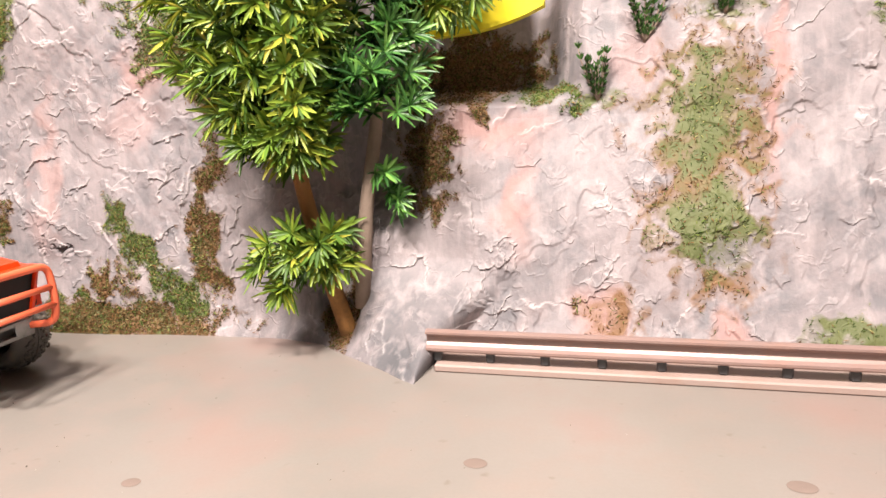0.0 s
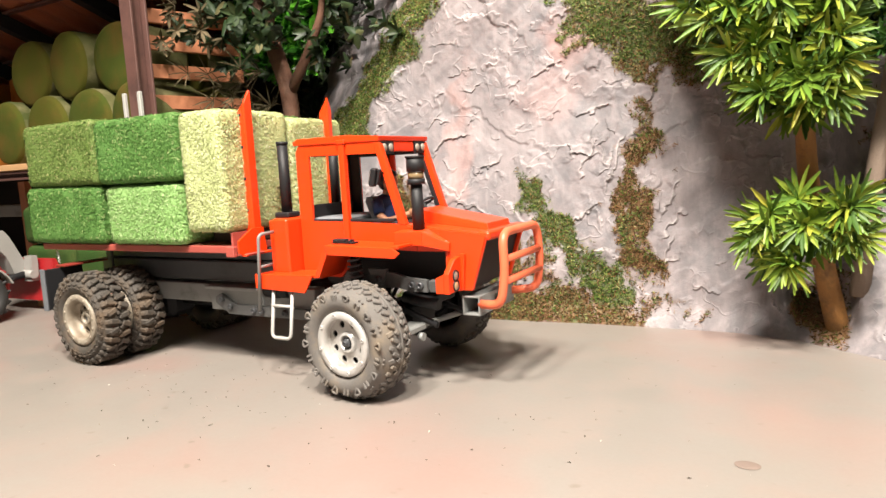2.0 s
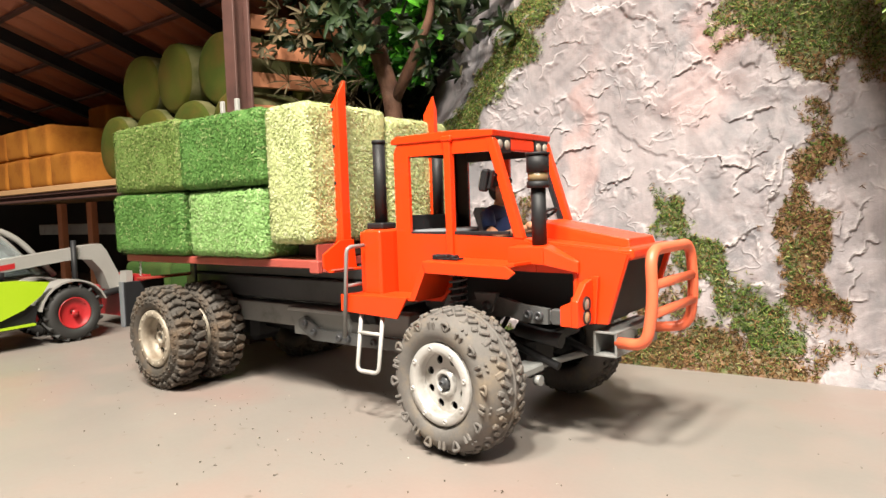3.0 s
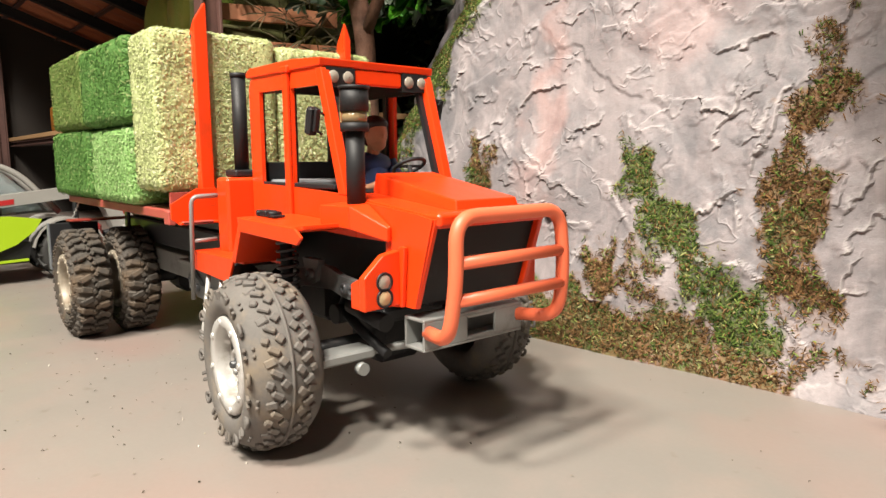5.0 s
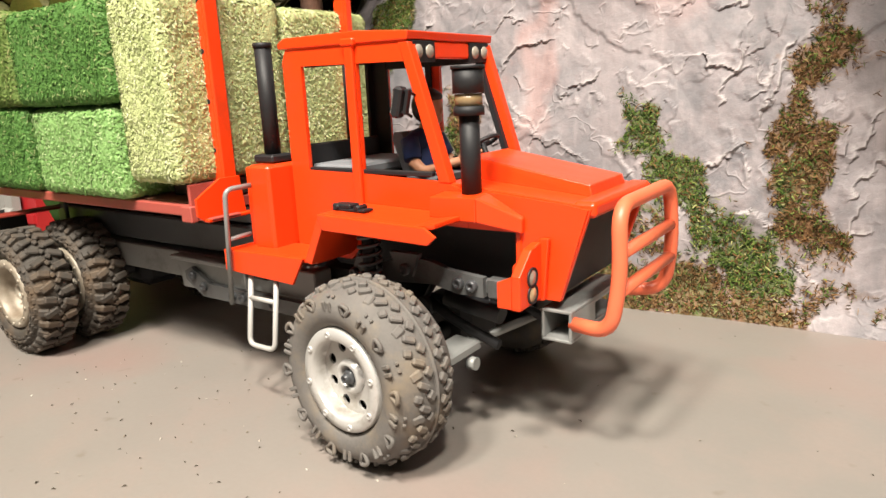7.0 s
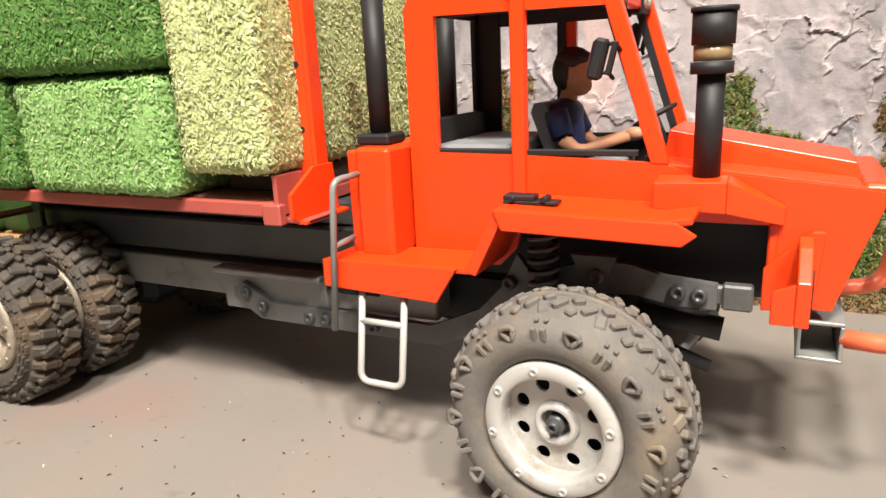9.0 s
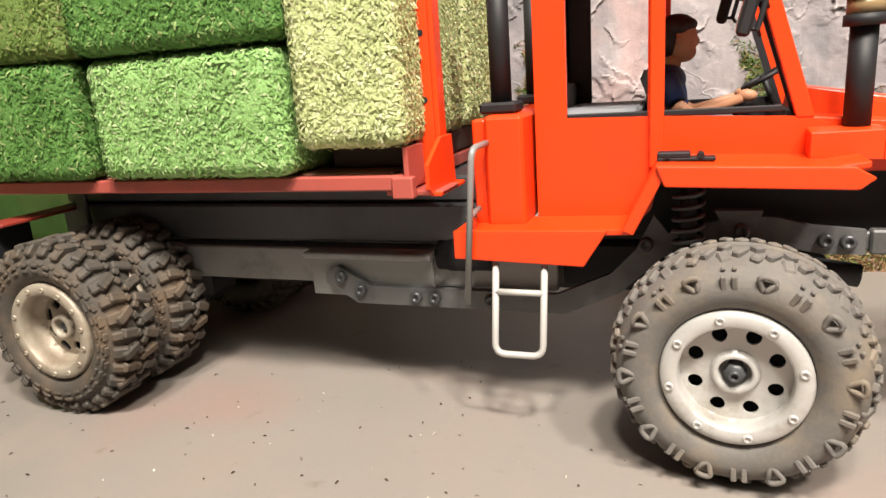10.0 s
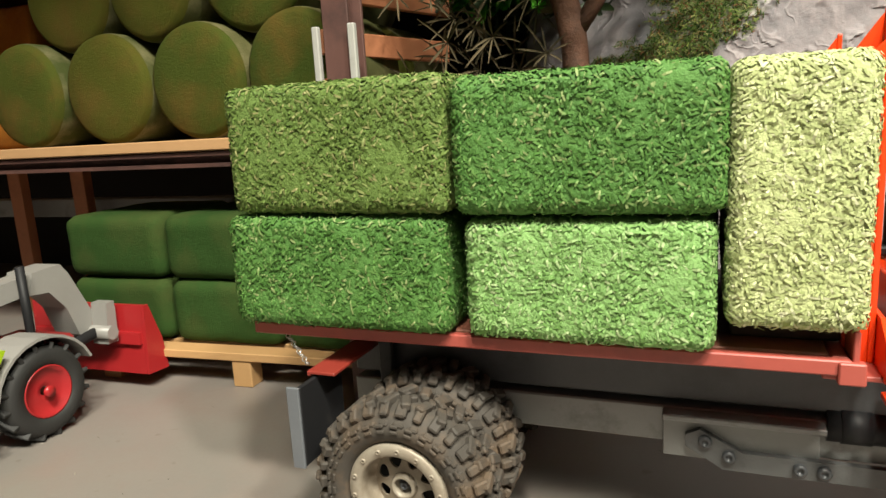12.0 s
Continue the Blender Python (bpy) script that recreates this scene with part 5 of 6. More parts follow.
def round_box_points(hx, hy, hz, r, nx, ny, nz, rng, amp):
    """A box with round corners as a grid of vertices and faces."""
    bm = bmesh.new()
    bmesh.ops.create_cube(bm, size=2.0)
    bmesh.ops.subdivide_edges(bm, edges=[e for e in bm.edges if abs(e.verts[0].co.x - e.verts[1].co.x) > 1], cuts=nx, use_grid_fill=True)
    bmesh.ops.subdivide_edges(bm, edges=[e for e in bm.edges if abs(e.verts[0].co.y - e.verts[1].co.y) > 1], cuts=ny, use_grid_fill=True)
    bmesh.ops.subdivide_edges(bm, edges=[e for e in bm.edges if abs(e.verts[0].co.z - e.verts[1].co.z) > 1], cuts=nz, use_grid_fill=True)
    off = Vector((rng.uniform(0, 50), rng.uniform(0, 50), rng.uniform(0, 50)))
    for v in bm.verts:
        p = Vector((v.co.x * hx, v.co.y * hy, v.co.z * hz))
        q = Vector((max(-hx + r, min(hx - r, p.x)), max(-hy + r, min(hy - r, p.y)), max(-hz + r, min(hz - r, p.z))))
        d = p - q
        if d.length > 1e-9:
            p = q + d.normalized() * min(d.length, r) if d.length > r else q + d
        k = noise.noise(p * 45 + off) * 0.6 + noise.noise(p * 160 + off) * 0.4
        v.co = p + (d.normalized() if d.length > 1e-9 else Vector()) * (k * amp)
    for f in bm.faces:
        f.smooth = True
    return bm


def bale(name, x0, x1, y0, y1, z0, z1, tone, seed, count, label, group, turn=0.0, r=0.008, chip=(0.0032, 0.0064), wide=(0.0008, 0.0016)):
    rng = random.Random(seed)
    hx, hy, hz = (x1 - x0) / 2, (y1 - y0) / 2, (z1 - z0) / 2
    m = pose((x0 + x1) / 2, (y0 + y1) / 2, (z0 + z1) / 2, 0, 0, turn)
    ob = thing(name, m, label, "bale", group)
    bm = round_box_points(hx, hy, hz, r, int(hx * 260), int(hy * 260), int(hz * 260), rng, 0.0022)
    part("pressed_core", bm, M["core_" + tone], ob)
    vs, fs = [], []
    faces = [((1, 0, 0), hy * hz), ((-1, 0, 0), hy * hz), ((0, 1, 0), hx * hz * 0.4), ((0, -1, 0), hx * hz), ((0, 0, 1), hx * hy), ((0, 0, -1), hx * hy * 0.25)]
    total = sum(a for _, a in faces)
    h = Vector((hx, hy, hz))
    for nrm, ar in faces:
        for _ in range(int(count * ar / total)):
            p = Vector([rng.uniform(-h[i], h[i]) for i in range(3)])
            for i in range(3):
                if nrm[i]:
                    p[i] = nrm[i] * h[i]
            q = Vector([max(-h[i] + r, min(h[i] - r, p[i])) for i in range(3)])
            d = (p - q).normalized()
            p = q + d * (r + rng.uniform(-0.0004, 0.0008))
            d = (d + Vector([rng.uniform(-0.22, 0.22) for _ in range(3)])).normalized()
            sliver(vs, fs, p, d, rng.uniform(*chip), rng.uniform(*wide), rng)
    me = bpy.data.meshes.new("straw")
    me.from_pydata(vs, [], fs)
    me.materials.append(M["straw_" + tone])
    s = new("straw", me)
    s.parent = ob
    tagged(s, kind="stuff")
    return ob


LOAD = "bales on the truck bed"
Z0, Z1, Z2 = 0.1515, 0.2235, 0.2255
YN, YM, YF = 0.514, 0.628, 0.732
bale("straw_bale", -1.206, -1.055, YN, YM, Z0, Z1, "green", 11, 11000, "dark green pressed straw bale in the lower row", LOAD, 1.0)
bale("straw_bale", -1.042, -0.908, YN + 0.002, YM, Z0, Z1 - 0.002, "light", 12, 11000, "light green pressed straw bale in the lower row", LOAD, -0.5)
bale("straw_bale", -1.198, -1.049, YN - 0.001, YM, Z2, 0.304, "olive", 13, 11000, "olive green pressed straw bale on the upper row", LOAD, -0.8)
bale("straw_bale", -1.046, -0.905, YN - 0.002, YM, Z2 - 0.001, 0.300, "green", 14, 11000, "green pressed straw bale on the upper row", LOAD, 0.8)
bale("straw_bale", -0.903, -0.840, YN + 0.004, YM - 0.001, 0.1655, 0.2985, "pale", 15, 13000, "pale yellow-green straw bale standing on end", LOAD)
bale("straw_bale", -1.197, -1.052, YM + 0.002, YF, Z0, Z1, "green", 16, 3500, "dark green pressed straw bale in the lower row", LOAD)
bale("straw_bale", -1.042, -0.908, YM + 0.002, YF, Z0, Z1, "green", 17, 3500, "green pressed straw bale in the lower row", LOAD)
bale("straw_bale", -1.198, -1.049, YM + 0.002, YF, Z2, 0.302, "green", 18, 5000, "green pressed straw bale on the upper row", LOAD)
bale("straw_bale", -1.046, -0.905, YM + 0.002, YF, Z2, 0.303, "green", 19, 5000, "green pressed straw bale on the upper row", LOAD)
bale("straw_bale", -0.903, -0.840, YM + 0.001, YF, 0.1655, 0.2930, "pale", 20, 11000, "pale yellow-green straw bale standing on end", LOAD)
bm = bmesh.new()
hull_box(bm, -0.900, -0.846, 0.552, 0.70, 0.1510, 0.1650, 0.001)
solid("packing_board", bm, M["dark_plank"], I4, "dark wooden packing board under the upright bales", "board")

# ---------------------------------------------------------------- guard rail
M["rail"] = surface("dusty_pinkish_rail", (0.25, 0.165, 0.145), (0.34, 0.24, 0.215), 0.4, 0.2, 30, 400, 0.1, 0.0003, (0.33, 0.2, 0.16), 0.62)
M["kerb"] = surface("painted_kerb_board", (0.29, 0.21, 0.185), (0.36, 0.275, 0.24), 0.6, 0, 20, 300, 0.2, 0.0005, (0.3, 0.2, 0.16), 0.6)
GR = thing("guard_rail", pose(-0.128, 0.802, -0.0095, 0, 0, 0.2), "dusty pinkish crash barrier with a corrugated beam", "guard rail")
bm = bmesh.new()
prof = [(0.003, 0.0335), (-0.003, 0.0340), (-0.0055, 0.0365), (-0.0055, 0.0395), (-0.001, 0.0425), (0.0016, 0.0460), (0.0016, 0.0520), (-0.001, 0.0552), (-0.0055, 0.0575), (-0.0055, 0.0602), (-0.002, 0.0618), (0.003, 0.0620),
        (0.003, 0.0608), (-0.0018, 0.0606), (-0.0040, 0.0594), (-0.0040, 0.0583), (0.0002, 0.0560), (0.0030, 0.0526), (0.0030, 0.0455), (0.0002, 0.0417), (-0.0040, 0.0388), (-0.0040, 0.0372), (-0.0022, 0.0353), (0.003, 0.0347)]
prism(bm, prof, 0.0, 0.72, "x")
part("beam", bm, M["rail"], GR)
bm = bmesh.new()
hull_box(bm, -0.0055, 0.0055, 0.0035, 0.0125, 0.0195, 0.052, 0.0025)
post = part("post", bm, M["chassis"], GR, "small dark post")
for i in range(11):
    mm = pose(0.012 + i * 0.0665, 0, 0)
    if i:
        again(post, GR, mm)
    else:
        post.matrix_basis = mm
solid("kerb", bar(-0.118, 0.70, 0.794, 0.90, 0.0, 0.0098, 0.002), M["kerb"], pose(0, 0, 0, 0, 0, 0), "low pinkish painted kerb board", "kerb", kind="structure")

# ---------------------------------------------------------------- plants
M["leaf_fern"] = islands("waxy_fern_leaf", [(0.0, (0.035, 0.085, 0.014)), (0.3, (0.11, 0.21, 0.022)), (0.65, (0.20, 0.31, 0.03)), (0.92, (0.34, 0.41, 0.045)), (1.0, (0.48, 0.42, 0.05))], 0.45, 0.4)
M["leaf_fresh"] = islands("fresh_green_leaf", [(0.0, (0.015, 0.07, 0.015)), (0.5, (0.08, 0.25, 0.045)), (1.0, (0.20, 0.42, 0.08))], 0.4, 0.5)
M["leaf_sprig"] = islands("dark_sprig_leaf", [(0.0, (0.018, 0.06, 0.014)), (0.6, (0.05, 0.14, 0.03)), (1.0, (0.12, 0.22, 0.05))], 0.5, 0.4)
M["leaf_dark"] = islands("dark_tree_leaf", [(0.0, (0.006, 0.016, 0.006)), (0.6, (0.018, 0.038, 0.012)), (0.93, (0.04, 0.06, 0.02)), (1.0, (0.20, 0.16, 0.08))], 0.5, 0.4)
M["leaf_bright"] = islands("bright_broad_leaf", [(0.0, (0.02, 0.10, 0.01)), (0.5, (0.06, 0.28, 0.02)), (1.0, (0.14, 0.48, 0.03))], 0.45, 0.4)
M["twig_dry"] = islands("dry_pale_twig", [(0.0, (0.05, 0.038, 0.02)), (1.0, (0.16, 0.12, 0.07))], 0.8, 0.2)
M["bark_orange"] = surface("orange_brown_bark", (0.20, 0.085, 0.02), (0.34, 0.16, 0.04), 0.75, 0, 60, 400, 0.6, 0.0014, (0.12, 0.06, 0.02), 0.6)
M["bark_grey"] = surface("grey_brown_bark", (0.17, 0.125, 0.095), (0.28, 0.21, 0.16), 0.8, 0, 60, 400, 0.6, 0.0014)
M["bark_red"] = surface("reddish_bark", (0.08, 0.034, 0.02), (0.145, 0.066, 0.036), 0.8, 0, 50, 350, 0.7, 0.002, (0.05, 0.025, 0.015), 0.58)


def leaf(vs, fs, base, d, up, ln, wd, droop, segs=3):
    """A folded, tapering leaf that bends with its own weight."""
    d, side = d.normalized(), d.cross(up)
    if side.length < 1e-4:
        side = d.orthogonal()
    side.normalize()
    i, p, g = len(vs), Vector(base), Vector((0, 0, -1))
    widths = [0.35, 0.95, 1.0, 0.34] if segs == 3 else [0.3, 1.0, 0.1]
    for k in range(segs + 1):
        w = side * (wd * widths[k] / 2)
        n = side.cross(d).normalized() * (wd * 0.12)
        vs += [tuple(p - w + n), tuple(p - n), tuple(p + w + n)]
        d = (d + g * droop / segs).normalized()
        p = p + d * (ln / segs)
    for k in range(segs):
        a, b = i + 3 * k, i + 3 * k + 3
        fs += [(a, a + 1, b + 1, b), (a + 1, a + 2, b + 2, b + 1)]


def rosette(vs, fs, c, axis, n, ln, wd, rng, spread=1.0):
    axis = Vector(axis).normalized()
    t = axis.orthogonal().normalized()
    b = axis.cross(t)
    for k in range(n):
        a = 6.283 * (k + rng.uniform(-0.3, 0.3)) / n
        e = rng.uniform(0.15, 0.75) * spread
        d = axis * (1.0 - 0.55 * e) + (t * math.cos(a) + b * math.sin(a)) * (0.35 + e)
        leaf(vs, fs, c, d, axis, ln * rng.uniform(0.65, 1.1), wd * rng.uniform(0.8, 1.2), rng.uniform(0.1, 0.6))


def leaf_part(name, vs, fs, material, parent, label=""):
    me = bpy.data.meshes.new(name)
    me.from_pydata(vs, [], fs)
    me.polygons.foreach_set("use_smooth", [True] * len(fs))
    me.materials.append(material)
    ob = new(name, me)
    ob.parent = parent
    return tagged(ob, label)


def fern_tree():
    rng = random.Random(31)
    ob = thing("fern_shrub", pose(-0.262, 0.826, 0.004), "tall artificial shrub with yellow-green feathery leaves", "shrub")
    # local places are given from the foot
    bm = bmesh.new()
    pts = rounded([(0.006, 0.050, -0.008), (-0.006, 0.042, 0.05), (-0.027, 0.026, 0.158), (-0.033, 0.008, 0.229), (-0.036, 0.0, 0.34), (-0.036, 0.0, 0.46)], 0.03)
    tube(bm, pts, 0.0105, 14, [0.0125 - 0.004 * i / len(pts) for i in range(len(pts))])
    part("trunk", bm, M["bark_orange"], ob, "orange-brown rough trunk")
    bm = bmesh.new()
    pts = rounded([(0.022, 0.052, 0.05), (0.034, 0.058, 0.186), (0.049, 0.078, 0.294), (0.066, 0.070, 0.44), (0.076, 0.068, 0.53)], 0.03)
    tube(bm, pts, 0.008, 12, [0.0105 - 0.004 * i / len(pts) for i in range(len(pts))])
    part("stem", bm, M["bark_grey"], ob, "thin grey side stem")
    vs, fs = [], []
    # low tuft, then the large crown that widens upwards
    for _ in range(46):
        c = Vector((-0.031 + rng.uniform(-0.052, 0.052), rng.uniform(-0.040, 0.045), 0.128 + rng.uniform(-0.032, 0.040)))
        ax = c - Vector((-0.03, 0.025, 0.13)) + Vector((0, -0.035, 0.0))
        rosette(vs, fs, c, ax, 16, 0.036, 0.0048, rng, 1.1)
    for _ in range(430):
        z = rng.uniform(0.262, 0.58)
        u = min(1.0, (z - 0.255) / 0.19)
        left, right = -0.066 - 0.118 * u, -0.008 + 0.045 * u
        c = Vector((rng.uniform(left, right), rng.uniform(-0.058, 0.05), z + rng.uniform(-0.01, 0.01)))
        mid = (left + right) / 2
        ax = Vector(((c.x - mid) * 0.9, -0.06 + c.y * 0.5, rng.uniform(-0.03, 0.05)))
        rosette(vs, fs, c, ax, 16, 0.038, 0.0048, rng)
    leaf_part("crown", vs, fs, M["leaf_fern"], ob, "yellow-green feathery foliage")
    vs, fs = [], []
    for _ in range(90):
        z = rng.uniform(0.31, 0.57)
        c = Vector((0.065 + rng.uniform(-0.05, 0.055), 0.035 + rng.uniform(-0.05, 0.03), z))
        rosette(vs, fs, c, (c.x - 0.05, -0.05, 0.05), 16, 0.036, 0.0042, rng)
    for _ in range(9):
        c = Vector((0.055 + rng.uniform(-0.01, 0.03), 0.062 + rng.uniform(-0.02, 0.02), rng.uniform(0.185, 0.24)))
        rosette(vs, fs, c, (0.5, -0.6, rng.uniform(-0.4, 0.4)), 9, 0.030, 0.0045, rng)
    leaf_part("side_crown", vs, fs, M["leaf_fresh"], ob, "fresh green foliage of the side stem")
    vs, fs = [], []
    for _ in range(80):
        c = Vector((rng.uniform(0.06, 0.20), 0.09 + rng.uniform(-0.03, 0.04), rng.uniform(0.43, 0.53)))
        rosette(vs, fs, c, (0.25, -0.5, -0.25), 12, 0.036, 0.0045, rng)
    leaf_part("side_branch", vs, fs, M["leaf_fern"], ob, "yellow-green hanging branch")


fern_tree()
M["yellow"] = surface("yellow_plastic", (0.70, 0.60, 0.02), (0.80, 0.68, 0.04), 0.4, 0, 20, 300, 0.1, 0.0004)
bm = bmesh.new()
rim_line = [(-0.20 + 0.0225 * i, 0.412 + 0.0007 * i + 0.00052 * max(0, i - 3) ** 2.2) for i in range(10)]
prism(bm, rim_line + [(x, 0.56) for x, _ in reversed(rim_line)], 0.996, 1.004)
prism(bm, rim_line + [(x, z + 0.006) for x, z in reversed(rim_line)], 0.978, 0.9958)
solid("yellow_sign", bm, M["yellow"], I4, "bright yellow plastic panel with a curved lower edge", "panel")


def sprig(x, z, h, seed, label):
    """A stiff little branched shrub on the rock."""
    rng = random.Random(seed)
    y = rock_at(x, z)
    ob = thing("rock_sprig", pose(x, y - 0.004, z), label, "shrub", "sprigs on the rock")
    bm = bmesh.new()
    vs, fs = [], []
    for k in range(9):
        d = Vector((rng.uniform(-0.5, 0.6), rng.uniform(-0.6, 0.0), 1.0)).normalized()
        p, pts = Vector((0, 0.004, -0.003)), []
        ln = h * rng.uniform(0.6, 1.05)
        for i in range(6):
            pts.append(p.copy())
            d = (d + Vector((rng.uniform(-0.2, 0.2), rng.uniform(-0.2, 0.2), 0.1))).normalized()
            p = p + d * ln / 5
        tube(bm, pts, 0.001, 5, [0.0016 - 0.0002 * i for i in range(6)])
        for q in pts[1:]:
            for _ in range(13):
                dd = (d + Vector((rng.uniform(-1, 1), rng.uniform(-1, 0.6), rng.uniform(-0.2, 0.8)))).normalized()
                leaf(vs, fs, q, dd, Vector((0, -1, 0.2)), rng.uniform(0.006, 0.011), 0.0026, 0.1, 2)
    tagged(part("stem", bm, M["bark_grey"], ob), kind="stuff")
    leaf_part("foliage", vs, fs, M["leaf_sprig"], ob)


sprig(0.072, 0.322, 0.072, 3, "dark green wiry sprig growing from the rock")
sprig(0.132, 0.395, 0.070, 4, "dark green wiry sprig growing from the rock")
sprig(0.232, 0.425, 0.045, 5, "low dark green sprig growing from the rock")

# flock and turf on the painted patches
M["flock_green"] = islands("green_turf_flock", [(0.0, (0.012, 0.028, 0.006)), (0.35, (0.045, 0.085, 0.016)), (0.75, (0.11, 0.165, 0.035)), (0.93, (0.24, 0.28, 0.075)), (1.0, (0.42, 0.38, 0.18))], 0.9, 0.1)
M["flock_brown"] = islands("brown_turf_flock", [(0.0, (0.035, 0.02, 0.009)), (0.5, (0.13, 0.066, 0.028)), (0.85, (0.23, 0.12, 0.05)), (1.0, (0.30, 0.20, 0.10))], 0.9, 0.1)


def flock():
    rng = random.Random(77)
    vs, fs = {"g": [], "b": []}, {"g": [], "b": []}
    n = 300000
    r = np.random.RandomState(8)
    X, Z = r.uniform(-1.08, 0.48, n), r.uniform(0.002, 0.50, n)
    moss, brown, _ = moss_paint(X, Z)
    Y = rock_surface(X, Z)
    pick = r.rand(n)
    for x, y, z, m_, b_, u, u2 in zip(X, Y, Z, moss, brown, pick, r.rand(n)):
        if m_ + 0.34 * u2 > 0.62 and m_ + 0.15 > b_:
            k = "g" if u < 0.74 else "b"
        elif b_ + 0.34 * u2 > 0.64:
            k = "b" if u < 0.74 else "g"
        else:
            continue
        if u * 7.77 % 1.0 > (0.10 if x > 0.05 else 0.85):
            continue
        sliver(vs[k], fs[k], (x, y - 0.0005 - 0.0035 * u2 * u2, z), (rng.uniform(-0.7, 0.7), -1, rng.uniform(-0.5, 0.9)), rng.uniform(0.0026, 0.0064), rng.uniform(0.0005, 0.0011), rng)
    for k, nm, lab in (("g", "moss_turf", "short green moss and turf on the rock"), ("b", "earth_turf", "brown scattered earth and dry turf on the rock")):
        me = bpy.data.meshes.new(nm)
        me.from_pydata(vs[k], [], fs[k])
        me.materials.append(M["flock_green" if k == "g" else "flock_brown"])
        tagged(new(nm, me), lab, "turf", kind="stuff")


flock()


def dark_tree():
    rng = random.Random(41)
    ob = thing("leafy_tree", pose(-1.036, 0.872, 0.018), "dark leafy tree with a forked reddish trunk", "tree")
    bm = bmesh.new()
    tube(bm, rounded([(0.0, 0.0, -0.01), (0.002, -0.008, 0.18), (-0.004, -0.012, 0.345), (-0.038, -0.012, 0.44), (-0.065, -0.02, 0.53), (-0.085, -0.02, 0.66)], 0.03), 0.0135, 14, None)
    part("trunk", bm, M["bark_red"], ob, "reddish brown trunk")
    for pts, r in (([(-0.003, -0.012, 0.335), (0.035, -0.01, 0.39), (0.068, -0.005, 0.45), (0.085, 0.0, 0.58)], 0.0085), ([(-0.03, -0.012, 0.42), (-0.01, -0.03, 0.50), (0.02, -0.04, 0.62)], 0.005), ([(-0.055, -0.018, 0.49), (-0.11, -0.05, 0.54), (-0.17, -0.08, 0.58)], 0.004)):
        bm = bmesh.new()
        pp = rounded(pts, 0.02)
        tube(bm, pp, r, 10, [r * (1 - 0.5 * i / len(pp)) for i in range(len(pp))])
        part("limb", bm, M["bark_red"], ob)
    vs, fs = [], []
    for _ in range(330):
        a, rr = rng.uniform(0, 6.283), math.sqrt(rng.random())
        z = rng.uniform(0.40, 0.74)
        c = Vector((-0.03 + 0.21 * rr * math.cos(a), 0.02 + 0.15 * rr * math.sin(a), z - 0.06 * (1 - rr)))
        ax = Vector((rng.uniform(-1, 1), rng.uniform(-1.2, 0.5), rng.uniform(-0.4, 1)))
        rosette(vs, fs, c, ax, 7, 0.026, 0.0095, rng)
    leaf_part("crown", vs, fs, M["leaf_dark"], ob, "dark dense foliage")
    vs, fs = [], []
    for _ in range(24):
        c = Vector((rng.uniform(-0.20, -0.06), rng.uniform(-0.13, -0.06), rng.uniform(0.42, 0.56)))
        rosette(vs, fs, c, (rng.uniform(-1, 1), -0.6, rng.uniform(-0.7, 0.5)), 6, 0.026, 0.0050, rng)
    leaf_part("dry_leaves", vs, fs, M["twig_dry"], ob, "pale dried leaves")


dark_tree()


def hedge(name, box, n, ln, wd, material, seed, label):
    rng = random.Random(seed)
    vs, fs = [], []
    for _ in range(n):
        c = Vector([rng.uniform(box[2 * i], box[2 * i + 1]) for i in range(3)])
        rosette(vs, fs, c, (rng.uniform(-0.7, 0.7), -1, rng.uniform(-0.3, 0.8)), 8, ln, wd, rng)
    me = bpy.data.meshes.new(name)
    me.from_pydata(vs, [], fs)
    me.materials.append(material)
    tagged(new(name, me), label, "hedge", kind="stuff")


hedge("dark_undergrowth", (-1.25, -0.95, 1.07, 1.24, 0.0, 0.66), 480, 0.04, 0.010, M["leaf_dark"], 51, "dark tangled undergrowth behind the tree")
hedge("bright_bush", (-1.27, -1.06, 0.985, 1.04, 0.43, 0.56), 95, 0.05, 0.022, M["leaf_bright"], 52, "bright green broad-leaved bush behind the tree")
hedge("dry_twigs", (-1.22, -1.04, 0.80, 0.90, 0.28, 0.42), 26, 0.04, 0.0022, M["twig_dry"], 53, "dry pale twigs beside the slatted fence")

# ---------------------------------------------------------------- barn
M["beam"] = surface("brown_red_steel_beam", (0.085, 0.040, 0.034), (0.15, 0.075, 0.062), 0.5, 0.1, 20, 300, 0.15, 0.0005, (0.05, 0.03, 0.028), 0.6)
M["slat"] = surface("orange_brown_wood", (0.33, 0.115, 0.052), (0.45, 0.185, 0.088), 0.6, 0, 25, 300, 0.3, 0.0006, (0.22, 0.08, 0.035), 0.64)
M["shelf_wood"] = surface("pale_board_edge", (0.42, 0.24, 0.11), (0.56, 0.34, 0.17), 0.6, 0, 25, 300, 0.3, 0.0006)
M["roof_sheet"] = surface("red_brown_roof_sheet", (0.34, 0.10, 0.05), (0.46, 0.17, 0.09), 0.5, 0, 8, 200, 0.2, 0.001)
BARN = thing("barn", I4, "open wooden barn with a sloping corrugated roof and a storage deck", "barn")
bm = bmesh.new()
hull_box(bm, -3.12, -1.22, 0.748, 1.24, 0.2595, 0.2695, 0.001)
hull_box(bm, -3.12, -1.22, 0.740, 0.7476, 0.2605, 0.2725, 0.001)
part("deck", bm, M["shelf_wood"], BARN, "pale wooden storage deck")
bm = bmesh.new()
